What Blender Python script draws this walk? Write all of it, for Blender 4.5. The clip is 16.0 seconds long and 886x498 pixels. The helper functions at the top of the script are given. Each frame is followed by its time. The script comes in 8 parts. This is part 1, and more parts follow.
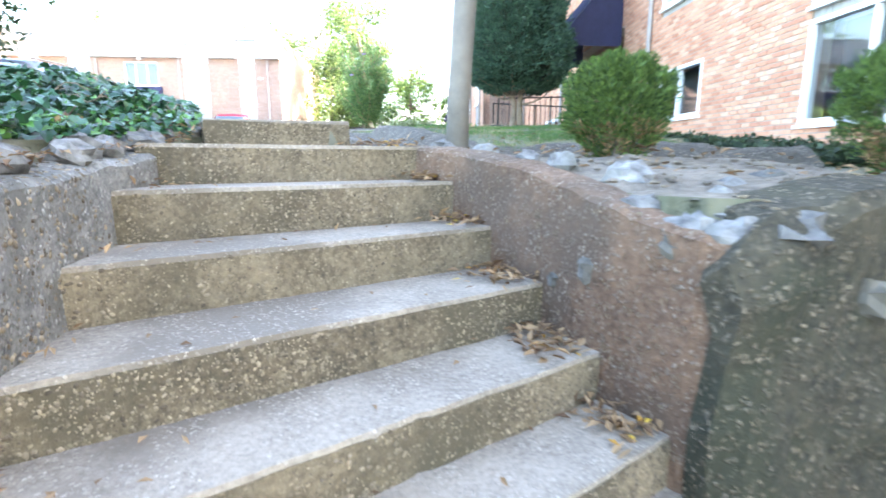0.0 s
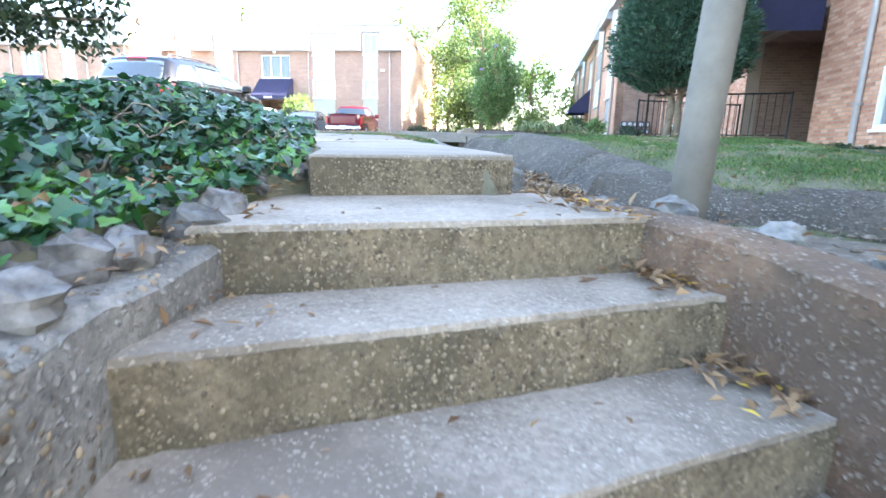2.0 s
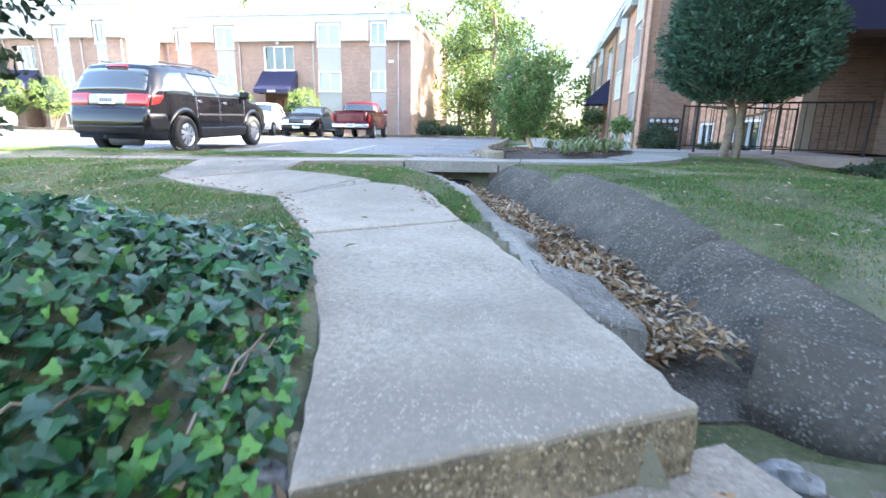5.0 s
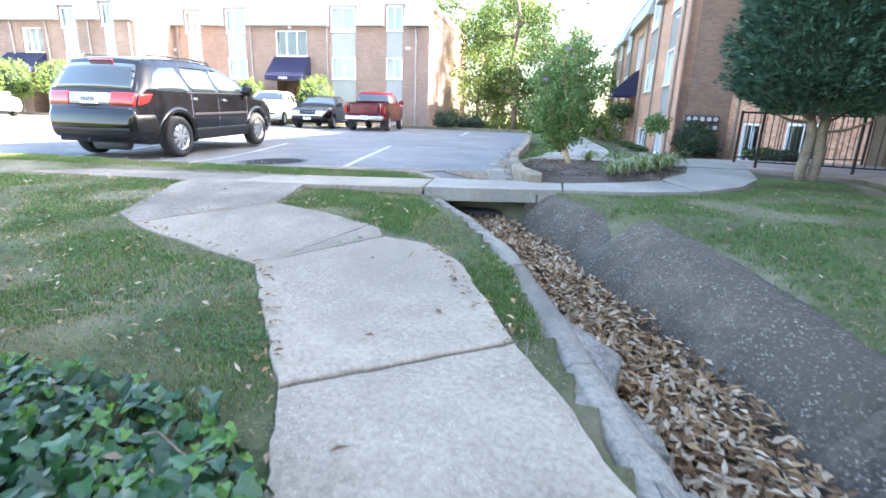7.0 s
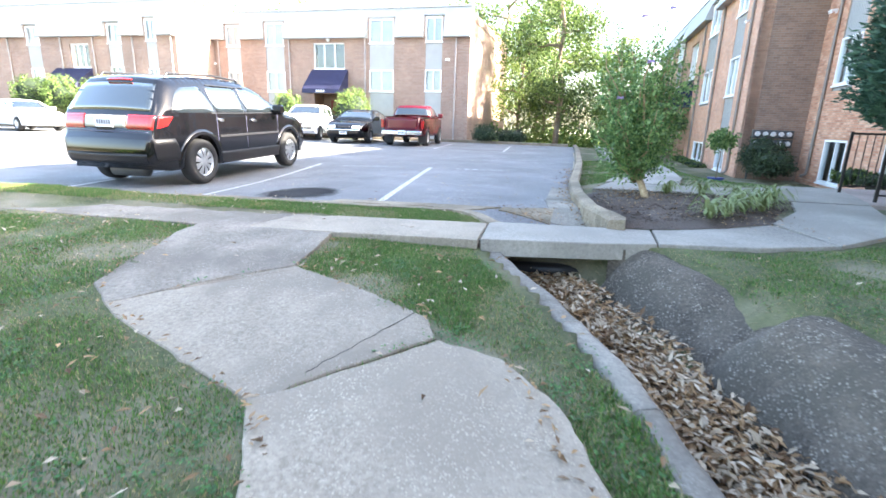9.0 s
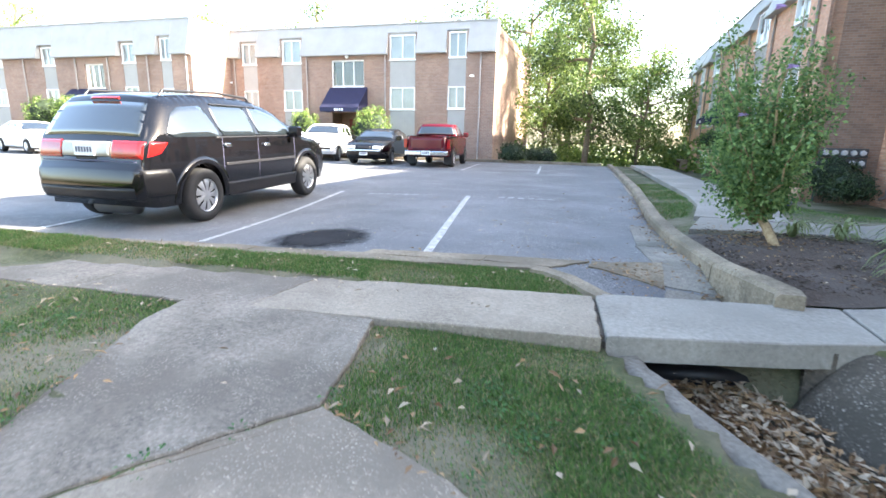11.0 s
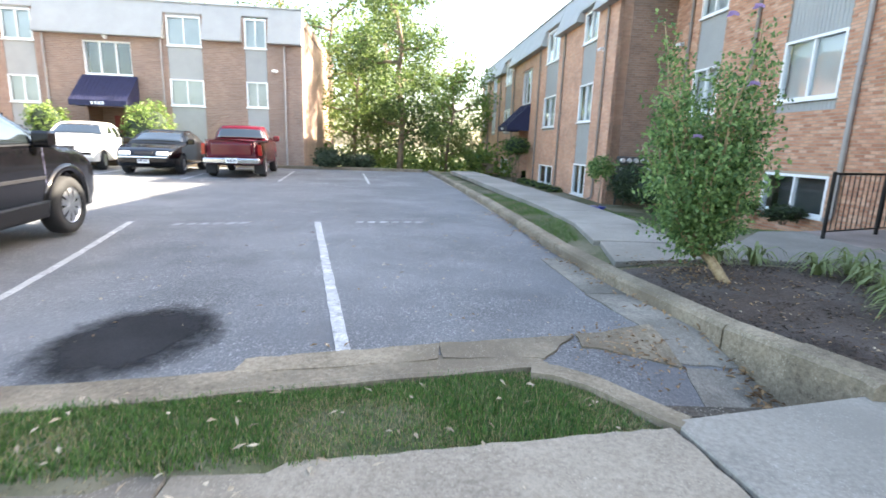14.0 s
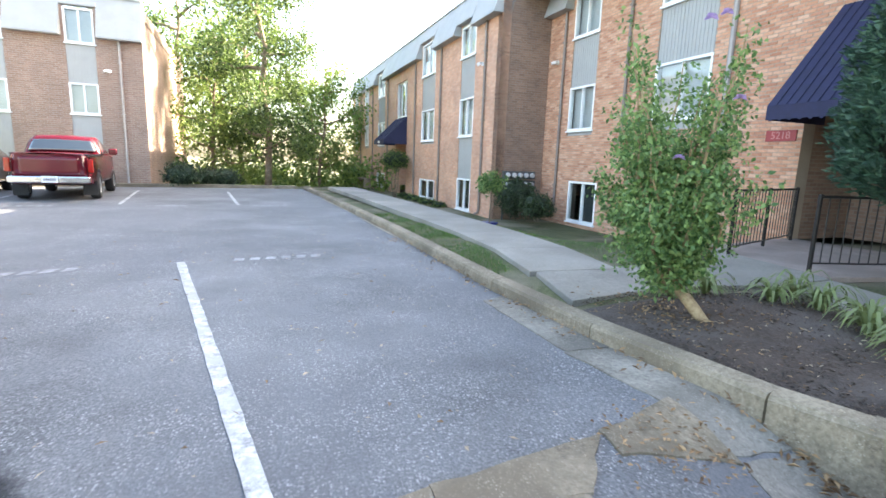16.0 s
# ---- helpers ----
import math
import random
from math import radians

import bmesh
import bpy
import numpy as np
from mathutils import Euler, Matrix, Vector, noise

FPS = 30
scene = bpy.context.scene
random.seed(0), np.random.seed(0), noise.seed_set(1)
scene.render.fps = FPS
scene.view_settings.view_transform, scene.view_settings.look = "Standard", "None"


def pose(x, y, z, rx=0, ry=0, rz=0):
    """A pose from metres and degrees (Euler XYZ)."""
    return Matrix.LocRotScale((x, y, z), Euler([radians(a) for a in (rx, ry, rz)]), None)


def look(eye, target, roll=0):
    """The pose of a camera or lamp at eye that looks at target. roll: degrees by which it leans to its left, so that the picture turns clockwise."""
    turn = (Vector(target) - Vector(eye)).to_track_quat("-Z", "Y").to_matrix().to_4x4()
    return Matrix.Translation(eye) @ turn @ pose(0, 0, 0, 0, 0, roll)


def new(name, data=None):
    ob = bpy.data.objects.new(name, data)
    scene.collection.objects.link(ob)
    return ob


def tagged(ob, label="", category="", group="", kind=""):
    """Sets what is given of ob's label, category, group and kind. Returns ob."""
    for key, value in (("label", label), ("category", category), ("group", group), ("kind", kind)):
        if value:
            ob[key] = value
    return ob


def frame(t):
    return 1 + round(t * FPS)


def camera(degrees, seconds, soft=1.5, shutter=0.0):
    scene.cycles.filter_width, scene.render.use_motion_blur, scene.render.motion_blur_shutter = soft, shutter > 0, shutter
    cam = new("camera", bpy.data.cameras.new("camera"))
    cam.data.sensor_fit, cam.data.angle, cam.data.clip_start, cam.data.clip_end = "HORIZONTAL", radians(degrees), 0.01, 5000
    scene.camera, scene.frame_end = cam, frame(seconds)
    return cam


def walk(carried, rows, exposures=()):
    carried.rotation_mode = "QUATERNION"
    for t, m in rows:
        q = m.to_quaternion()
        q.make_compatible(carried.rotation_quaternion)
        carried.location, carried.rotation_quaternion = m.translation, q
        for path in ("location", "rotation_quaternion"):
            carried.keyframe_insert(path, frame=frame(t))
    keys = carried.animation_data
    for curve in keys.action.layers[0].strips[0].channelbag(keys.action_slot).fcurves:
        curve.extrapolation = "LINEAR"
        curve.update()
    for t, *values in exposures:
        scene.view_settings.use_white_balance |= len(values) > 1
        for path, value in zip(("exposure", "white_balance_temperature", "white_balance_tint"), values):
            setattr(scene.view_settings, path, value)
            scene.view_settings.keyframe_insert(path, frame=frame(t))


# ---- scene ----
import itertools

cam = camera(83.9, 16.0, 1.6, 0.4)
PATH = [
    (0, (3.05, -7.029, -0.484), (2.975, -5.064, -0.847), 0.1),
    (0.5, (2.912, -6.698, -0.491), (2.631, -4.751, -0.852), -0.3),
    (1, (2.764, -6.395, -0.42), (2.378, -4.455, -0.715), 0.1),
    (1.5, (2.655, -6.082, -0.31), (2.195, -4.162, -0.626), 0.9),
    (2, (2.508, -5.813, -0.186), (2.02, -3.917, -0.594), 1.6),
    (2.5, (2.369, -5.571, -0.104), (1.859, -3.682, -0.519), 1.7),
    (3, (2.227, -5.359, 0.015), (1.726, -3.471, -0.416), 2.7),
    (3.5, (2.192, -5.205, 0.106), (1.649, -3.331, -0.331), 0.2),
    (4, (2.107, -5.029, 0.2), (1.576, -3.151, -0.238), 0.6),
    (6.5, (1.517, -3.679, 0.755), (0.988, -1.824, 0.226), 1.8),
    (7, (1.393, -3.392, 0.82), (0.836, -1.545, 0.291), 2.0),
    (7.5, (1.252, -3.133, 0.886), (0.659, -1.295, 0.367), 2.1),
    (8, (1.107, -2.873, 0.95), (0.484, -1.043, 0.437), 2.2),
    (8.5, (0.962, -2.596, 0.99), (0.312, -0.775, 0.48), 2.2),
    (9, (0.793, -2.3, 1.021), (0.104, -0.49, 0.521), 1.8),
    (9.5, (0.595, -2.009, 1.056), (-0.134, -0.209, 0.574), 1.3),
    (10, (0.325, -1.659, 1.064), (-0.438, 0.133, 0.611), 1.2),
    (12.5, (-1.056, -0.245, 1.212), (-1.614, 1.625, 0.774), 2.2),
    (13, (-1.266, -0.028, 1.239), (-1.637, 1.888, 0.803), 2.0),
    (13.5, (-1.464, 0.243, 1.229), (-1.642, 2.189, 0.804), 1.9),
    (14, (-1.667, 0.494, 1.248), (-1.643, 2.451, 0.835), 2.0),
    (14.5, (-1.829, 0.756, 1.278), (-1.624, 2.706, 0.881), 1.9),
    (15, (-1.933, 1.044, 1.298), (-1.589, 2.977, 0.918), 1.7),
    (15.5, (-2.013, 1.403, 1.312), (-1.558, 3.316, 0.95), 1.9),
    (16, (-2.097, 1.721, 1.297), (-1.562, 3.616, 0.95), 2.0),
]
EXPOSURES = [(0.0, 4.62, 6750, 10), (1.5, 4.42, 6600, 10), (3.5, 3.8, 6400, 10), (7.0, 3.83, 6650, 10), (9.0, 3.81, 6800, 10), (12.5, 3.13, 7050, 10), (16.0, 3.52, 7450, 10)]
walk(cam, [(t, look(eye, target, roll)) for t, eye, target, roll in PATH], EXPOSURES)

# ---- light ----
world = bpy.data.worlds.new("sky_world")
scene.world = world
world.use_nodes = True
wn = world.node_tree
wn.nodes.clear()
sky = wn.nodes.new("ShaderNodeTexSky")
sky.sky_type, sky.sun_disc = "NISHITA", False
SUN_AZ, SUN_EL = radians(76), radians(27.5)   # azimuth from +y towards +x
sky.sun_elevation, sky.sun_rotation = SUN_EL, SUN_AZ
sky.air_density, sky.dust_density, sky.ozone_density = 1.0, 2.5, 1.0
bg = wn.nodes.new("ShaderNodeBackground")
bg.inputs["Strength"].default_value = 0.115
wo = wn.nodes.new("ShaderNodeOutputWorld")
wn.links.new(sky.outputs[0], bg.inputs[0])
wn.links.new(bg.outputs[0], wo.inputs[0])
sun_data = bpy.data.lights.new("sun", "SUN")
sun_data.energy, sun_data.angle, sun_data.color = 5.0, radians(0.5), (1.0, 0.93, 0.82)
sun = new("sun", sun_data)
sun_way = Vector((math.sin(SUN_AZ) * math.cos(SUN_EL), math.cos(SUN_AZ) * math.cos(SUN_EL), math.sin(SUN_EL)))
sun.matrix_world = look(sun_way * 60, (0, 0, 0))


# ---- materials ----
def node(nt, kind, **values):
    n = nt.nodes.new(kind)
    for key, value in values.items():
        n.inputs[key].default_value = value
    return n


def base_mat(name, rough=0.8, metal=0.0):
    m = bpy.data.materials.new(name)
    m.use_nodes = True
    b = m.node_tree.nodes["Principled BSDF"]
    b.inputs["Roughness"].default_value = rough
    b.inputs["Metallic"].default_value = metal
    return m, m.node_tree, b


def ramp(nt, stops):
    r = nt.nodes.new("ShaderNodeValToRGB")
    while len(r.color_ramp.elements) < len(stops):
        r.color_ramp.elements.new(0.5)
    for e, (at, c) in zip(r.color_ramp.elements, stops):
        e.position, e.color = at, (*c, 1)
    return r


def rock_mat(name, low, high, fine=60.0, coarse=2.0, rough=0.85, bump=0.3, depth=0.01, speck=None, stain=None, rand=0.0, grain=0.0, cover=0.5, amount=0.5):
    """Mineral or soil surface: two scales of noise in the colour, fine relief, optional specks and stains."""
    m, nt, b = base_mat(name, rough)
    tc = nt.nodes.new("ShaderNodeTexCoord")
    n1 = node(nt, "ShaderNodeTexNoise", Scale=fine, Detail=8.0, Roughness=0.7)
    n2 = node(nt, "ShaderNodeTexNoise", Scale=coarse, Detail=5.0, Roughness=0.6)
    for n in (n1, n2):
        nt.links.new(tc.outputs["Object"], n.inputs["Vector"])
    add = nt.nodes.new("ShaderNodeMath")
    add.operation = "MULTIPLY_ADD"
    nt.links.new(n1.outputs[0], add.inputs[0])
    add.inputs[1].default_value = 0.55
    half = nt.nodes.new("ShaderNodeMath")
    half.operation = "MULTIPLY"
    half.inputs[1].default_value = 0.45
    nt.links.new(n2.outputs[0], half.inputs[0])
    nt.links.new(half.outputs[0], add.inputs[2])
    r = ramp(nt, [(0.38, low), (0.62, high)])
    nt.links.new(add.outputs[0], r.inputs[0])
    col = r.outputs[0]
    if stain:
        n3 = node(nt, "ShaderNodeTexNoise", Scale=coarse * 0.55, Detail=4.0, Roughness=0.55)
        nt.links.new(tc.outputs["Object"], n3.inputs["Vector"])
        rs = ramp(nt, [(0.47, (0, 0, 0)), (0.60, (0.85, 0.85, 0.85))])
        nt.links.new(n3.outputs[0], rs.inputs[0])
        mx = nt.nodes.new("ShaderNodeMixRGB")
        mx.inputs[2].default_value = (*stain, 1)
        nt.links.new(rs.outputs[0], mx.inputs[0])
        nt.links.new(col, mx.inputs[1])
        col = mx.outputs[0]
    if speck:
        wob = nt.nodes.new("ShaderNodeVectorMath")
        wob.operation = "MULTIPLY_ADD"
        wob.inputs[1].default_value = (1.5 / (grain or fine),) * 3
        nw = node(nt, "ShaderNodeTexNoise", Scale=(grain or fine) * 0.9, Detail=3.0)
        nt.links.new(tc.outputs["Object"], nw.inputs["Vector"])
        nt.links.new(nw.outputs["Color"], wob.inputs[0])
        nt.links.new(tc.outputs["Object"], wob.inputs[2])
        v = node(nt, "ShaderNodeTexVoronoi", Scale=grain or fine * 0.75)
        nt.links.new(wob.outputs[0], v.inputs["Vector"])
        rv = ramp(nt, [(0.30, (1, 1, 1)), (0.55, (0, 0, 0))])
        nt.links.new(v.outputs["Distance"], rv.inputs[0])
        sp = nt.nodes.new("ShaderNodeSeparateColor")
        nt.links.new(v.outputs["Color"], sp.inputs[0])
        pick = ramp(nt, [(max(0.0, 0.8 - cover), (0, 0, 0)), (min(1.0, 1.2 - cover), (1, 1, 1))])
        nt.links.new(sp.outputs[0], pick.inputs[0])
        fac = nt.nodes.new("ShaderNodeMath")
        fac.operation = "MULTIPLY"
        nt.links.new(rv.outputs[0], fac.inputs[0])
        nt.links.new(pick.outputs[0], fac.inputs[1])
        # specks lie thick in some places and worn thin in others
        nm = node(nt, "ShaderNodeTexNoise", Scale=coarse * 3.1, Detail=4.0, Roughness=0.6)
        nt.links.new(tc.outputs["Object"], nm.inputs["Vector"])
        rm = ramp(nt, [(0.36, (0.15 * amount,) * 3), (0.66, (amount * 1.35,) * 3)])
        nt.links.new(nm.outputs[0], rm.inputs[0])
        thin = nt.nodes.new("ShaderNodeMath")
        thin.operation = "MULTIPLY"
        nt.links.new(fac.outputs[0], thin.inputs[0])
        nt.links.new(rm.outputs[0], thin.inputs[1])
        fac = thin
        lowc = tuple(c * 0.45 for c in speck)
        tone = ramp(nt, [(0.0, lowc), (1.0, speck)])
        nt.links.new(sp.outputs[1], tone.inputs[0])
        mx = nt.nodes.new("ShaderNodeMixRGB")
        nt.links.new(fac.outputs[0], mx.inputs[0])
        nt.links.new(col, mx.inputs[1])
        nt.links.new(tone.outputs[0], mx.inputs[2])
        col = mx.outputs[0]
        lump = nt.nodes.new("ShaderNodeMath")
        lump.operation = "MULTIPLY_ADD"
        lump.inputs[1].default_value = 0.6
        nt.links.new(fac.outputs[0], lump.inputs[0])
        nt.links.new(add.outputs[0], lump.inputs[2])
        height = lump.outputs[0]
    else:
        height = add.outputs[0]
    if rand:
        oi = nt.nodes.new("ShaderNodeObjectInfo")
        hs = nt.nodes.new("ShaderNodeHueSaturation")
        mr = nt.nodes.new("ShaderNodeMapRange")
        mr.inputs[3].default_value, mr.inputs[4].default_value = 1 - rand, 1 + rand
        nt.links.new(oi.outputs["Random"], mr.inputs[0])
        nt.links.new(mr.outputs[0], hs.inputs["Value"])
        nt.links.new(col, hs.inputs["Color"])
        col = hs.outputs[0]
    nt.links.new(col, b.inputs["Base Color"])
    bp = node(nt, "ShaderNodeBump", Strength=bump, Distance=depth)
    nt.links.new(height, bp.inputs["Height"])
    nt.links.new(bp.outputs[0], b.inputs["Normal"])
    return m


def paint_mat(name, colour, rough=0.5, metal=0.0, vary=0.12, scale=3.0, coat=0.0, bump=0.0):
    m, nt, b = base_mat(name, rough, metal)
    tc = nt.nodes.new("ShaderNodeTexCoord")
    n = node(nt, "ShaderNodeTexNoise", Scale=scale, Detail=6.0, Roughness=0.65)
    nt.links.new(tc.outputs["Object"], n.inputs["Vector"])
    lo = tuple(c * (1 - vary) for c in colour)
    hi = tuple(min(1, c * (1 + vary)) for c in colour)
    r = ramp(nt, [(0.3, lo), (0.7, hi)])
    nt.links.new(n.outputs[0], r.inputs[0])
    nt.links.new(r.outputs[0], b.inputs["Base Color"])
    b.inputs["Coat Weight"].default_value = coat
    b.inputs["Coat Roughness"].default_value = 0.04
    if bump:
        bp = node(nt, "ShaderNodeBump", Strength=bump, Distance=0.004)
        n2 = node(nt, "ShaderNodeTexNoise", Scale=scale * 25, Detail=3.0)
        nt.links.new(tc.outputs["Object"], n2.inputs["Vector"])
        nt.links.new(n2.outputs[0], bp.inputs["Height"])
        nt.links.new(bp.outputs[0], b.inputs["Normal"])
    return m


def leaf_mat(name, dark, light, rough=0.5, through_light=0.25):
    """Leaves: colour varies from one leaf (mesh island) to the next; some light passes through."""
    m, nt, b = base_mat(name, rough)
    g = nt.nodes.new("ShaderNodeNewGeometry")
    mid = tuple((p + q) / 2 for p, q in zip(dark, light))
    r = ramp(nt, [(0.0, dark), (0.6, mid), (1.0, light)])
    nt.links.new(g.outputs["Random Per Island"], r.inputs[0])
    nt.links.new(r.outputs[0], b.inputs["Base Color"])
    tr = nt.nodes.new("ShaderNodeBsdfTranslucent")
    nt.links.new(r.outputs[0], tr.inputs["Color"])
    mix = nt.nodes.new("ShaderNodeMixShader")
    mix.inputs[0].default_value = through_light
    out = nt.nodes["Material Output"]
    nt.links.new(b.outputs[0], mix.inputs[1])
    nt.links.new(tr.outputs[0], mix.inputs[2])
    nt.links.new(mix.outputs[0], out.inputs["Surface"])
    return m


def brick_mat(name, c1, c2, mortar, width=0.203, height=0.072, rough=0.85):
    """Brick courses laid along x + y and z of the object's own frame."""
    m, nt, b = base_mat(name, rough)
    tc = nt.nodes.new("ShaderNodeTexCoord")
    sep = nt.nodes.new("ShaderNodeSeparateXYZ")
    nt.links.new(tc.outputs["Object"], sep.inputs[0])
    s = nt.nodes.new("ShaderNodeMath")
    nt.links.new(sep.outputs[0], s.inputs[0])
    nt.links.new(sep.outputs[1], s.inputs[1])
    cb = nt.nodes.new("ShaderNodeCombineXYZ")
    nt.links.new(s.outputs[0], cb.inputs[0])
    nt.links.new(sep.outputs[2], cb.inputs[1])
    br = node(nt, "ShaderNodeTexBrick", Scale=1.0)
    br.inputs["Color1"].default_value = (*c1, 1)
    br.inputs["Color2"].default_value = (*c2, 1)
    br.inputs["Mortar"].default_value = (*mortar, 1)
    br.inputs["Mortar Size"].default_value = 0.006
    br.inputs["Brick Width"].default_value = width
    br.inputs["Row Height"].default_value = height
    nt.links.new(cb.outputs[0], br.inputs["Vector"])
    n = node(nt, "ShaderNodeTexNoise", Scale=0.8, Detail=6.0, Roughness=0.7)
    nt.links.new(tc.outputs["Object"], n.inputs["Vector"])
    r = ramp(nt, [(0.3, (0.72, 0.72, 0.74)), (0.7, (1.12, 1.1, 1.08))])
    nt.links.new(n.outputs[0], r.inputs[0])
    mx = nt.nodes.new("ShaderNodeMixRGB")
    mx.blend_type = "MULTIPLY"
    mx.inputs[0].default_value = 1.0
    nt.links.new(br.outputs["Color"], mx.inputs[1])
    nt.links.new(r.outputs[0], mx.inputs[2])
    nt.links.new(mx.outputs[0], b.inputs["Base Color"])
    bp = node(nt, "ShaderNodeBump", Strength=0.6, Distance=0.008)
    bp.invert = True
    nt.links.new(br.outputs["Fac"], bp.inputs["Height"])
    nt.links.new(bp.outputs[0], b.inputs["Normal"])
    return m


def glass_mat(name, tint, clear=0.25):
    """Window glass: clear, with a mirror-like sheen."""
    m, nt, b = base_mat(name, 0.03)
    nt.nodes.remove(b)
    gl = nt.nodes.new("ShaderNodeBsdfGlossy")
    gl.inputs["Roughness"].default_value = 0.02
    gl.inputs["Color"].default_value = (0.9, 0.95, 1.0, 1)
    tr = nt.nodes.new("ShaderNodeBsdfTransparent")
    tr.inputs["Color"].default_value = (*tint, 1)
    fr = node(nt, "ShaderNodeFresnel", IOR=1.5)
    ad = nt.nodes.new("ShaderNodeMath")
    ad.operation = "ADD"
    ad.inputs[1].default_value = clear
    ad.use_clamp = True
    nt.links.new(fr.outputs[0], ad.inputs[0])
    mix = nt.nodes.new("ShaderNodeMixShader")
    nt.links.new(ad.outputs[0], mix.inputs[0])
    nt.links.new(tr.outputs[0], mix.inputs[1])
    nt.links.new(gl.outputs[0], mix.inputs[2])
    nt.links.new(mix.outputs[0], nt.nodes["Material Output"].inputs["Surface"])
    return m


SOIL = rock_mat("soil_and_thatch", (0.028, 0.042, 0.012), (0.105, 0.11, 0.045), 24, 1.3, 0.95, 0.8, 0.015, speck=(0.24, 0.2, 0.12), stain=(0.18, 0.158, 0.11), grain=55, cover=0.4, amount=0.8)
ASPHALT = rock_mat("worn_asphalt", (0.047, 0.048, 0.051), (0.2, 0.203, 0.21), 60, 0.5, 0.74, 0.8, 0.01, speck=(0.5, 0.5, 0.5), stain=(0.11, 0.112, 0.12), grain=66, cover=0.5, amount=0.62)
CONCRETE = rock_mat("weathered_concrete", (0.178, 0.147, 0.111), (0.375, 0.315, 0.245), 40, 1.3, 0.82, 0.5, 0.005, speck=(0.5, 0.432, 0.34), stain=(0.18, 0.149, 0.114), rand=0.12, grain=88, cover=0.5, amount=0.58)
BRIDGE_CON = rock_mat("newer_concrete", (0.175, 0.16, 0.138), (0.33, 0.304, 0.263), 34, 1.0, 0.88, 0.35, 0.003, speck=(0.4, 0.38, 0.34), stain=(0.2, 0.185, 0.16), rand=0.08, grain=95, cover=0.45, amount=0.5)
TREAD_CON = rock_mat("step_tread_concrete", (0.17, 0.138, 0.105), (0.385, 0.318, 0.248), 44, 2.0, 0.85, 0.7, 0.008, speck=(0.52, 0.44, 0.35), stain=(0.16, 0.127, 0.094), grain=78, cover=0.5, amount=0.85)
AGGREGATE = rock_mat("exposed_aggregate", (0.06, 0.045, 0.026), (0.235, 0.178, 0.108), 40, 3.2, 0.92, 0.9, 0.014, speck=(0.46, 0.36, 0.235), stain=(0.075, 0.06, 0.034), grain=80, cover=0.4, amount=0.6)
GREYWALL = rock_mat("pebbly_grey_concrete", (0.075, 0.069, 0.06), (0.31, 0.288, 0.255), 34, 3.4, 0.94, 1.0, 0.018, speck=(0.47, 0.44, 0.39), stain=(0.11, 0.099, 0.08), grain=58, cover=0.5, amount=0.95)
BROWNWALL = rock_mat("reddish_brown_concrete", (0.07, 0.037, 0.021), (0.235, 0.141, 0.085), 34, 3.2, 0.94, 1.0, 0.016, speck=(0.42, 0.33, 0.25), stain=(0.10, 0.067, 0.045), grain=62, cover=0.45, amount=0.85)
GUTTERCON = rock_mat("dark_gravelly_concrete", (0.03, 0.024, 0.018), (0.13, 0.107, 0.082), 34, 3.0, 0.94, 1.0, 0.018, speck=(0.40, 0.355, 0.295), stain=(0.065, 0.056, 0.042), grain=62, cover=0.42, amount=0.9)
MOSSWALL = rock_mat("mossy_gravel_mortar", (0.015, 0.014, 0.008), (0.085, 0.07, 0.042), 26, 3.4, 0.95, 1.0, 0.03, speck=(0.36, 0.29, 0.2), stain=(0.035, 0.036, 0.018), grain=48, cover=0.45, amount=0.8)
KERB = rock_mat("kerb_concrete", (0.115, 0.09, 0.06), (0.31, 0.255, 0.182), 34, 2.0, 0.92, 0.5, 0.005, speck=(0.44, 0.38, 0.3), stain=(0.135, 0.108, 0.074), rand=0.1, grain=90, cover=0.45, amount=0.45)
MULCH = rock_mat("dark_mulch", (0.03, 0.021, 0.017), (0.115, 0.084, 0.066), 34, 2.2, 0.95, 1.0, 0.03, speck=(0.2, 0.15, 0.115), stain=(0.11, 0.09, 0.078), grain=50, cover=0.4, amount=0.7)
DIRT = rock_mat("dry_dirt", (0.09, 0.072, 0.052), (0.26, 0.212, 0.16), 18, 2.5, 0.95, 1.0, 0.03, speck=(0.34, 0.29, 0.24), grain=45, cover=0.6)
STONE = rock_mat("field_stone", (0.07, 0.066, 0.062), (0.27, 0.255, 0.235), 14, 4.0, 0.9, 0.7, 0.015, stain=(0.10, 0.095, 0.08), rand=0.4)
WALLSTONE = rock_mat("wall_stone", (0.05, 0.045, 0.037), (0.2, 0.182, 0.155), 16, 5.0, 0.92, 0.9, 0.015, stain=(0.09, 0.08, 0.062), rand=0.25)
LINE = rock_mat("worn_white_line_paint", (0.2, 0.2, 0.2), (0.62, 0.62, 0.615), 38, 9.0, 0.85, 0.4, 0.004, stain=(0.36, 0.36, 0.36))
STAIN = rock_mat("oil_darkened_asphalt", (0.008, 0.008, 0.009), (0.03, 0.03, 0.033), 60, 2.0, 0.95, 0.6, 0.006)
STAIN.node_tree.nodes["Principled BSDF"].inputs["Specular IOR Level"].default_value = 0.2
LINE_FAINT = rock_mat("almost_worn_off_paint", (0.16, 0.164, 0.172), (0.4, 0.404, 0.41), 22, 6.0, 0.87, 0.4, 0.004, stain=(0.2, 0.204, 0.212))


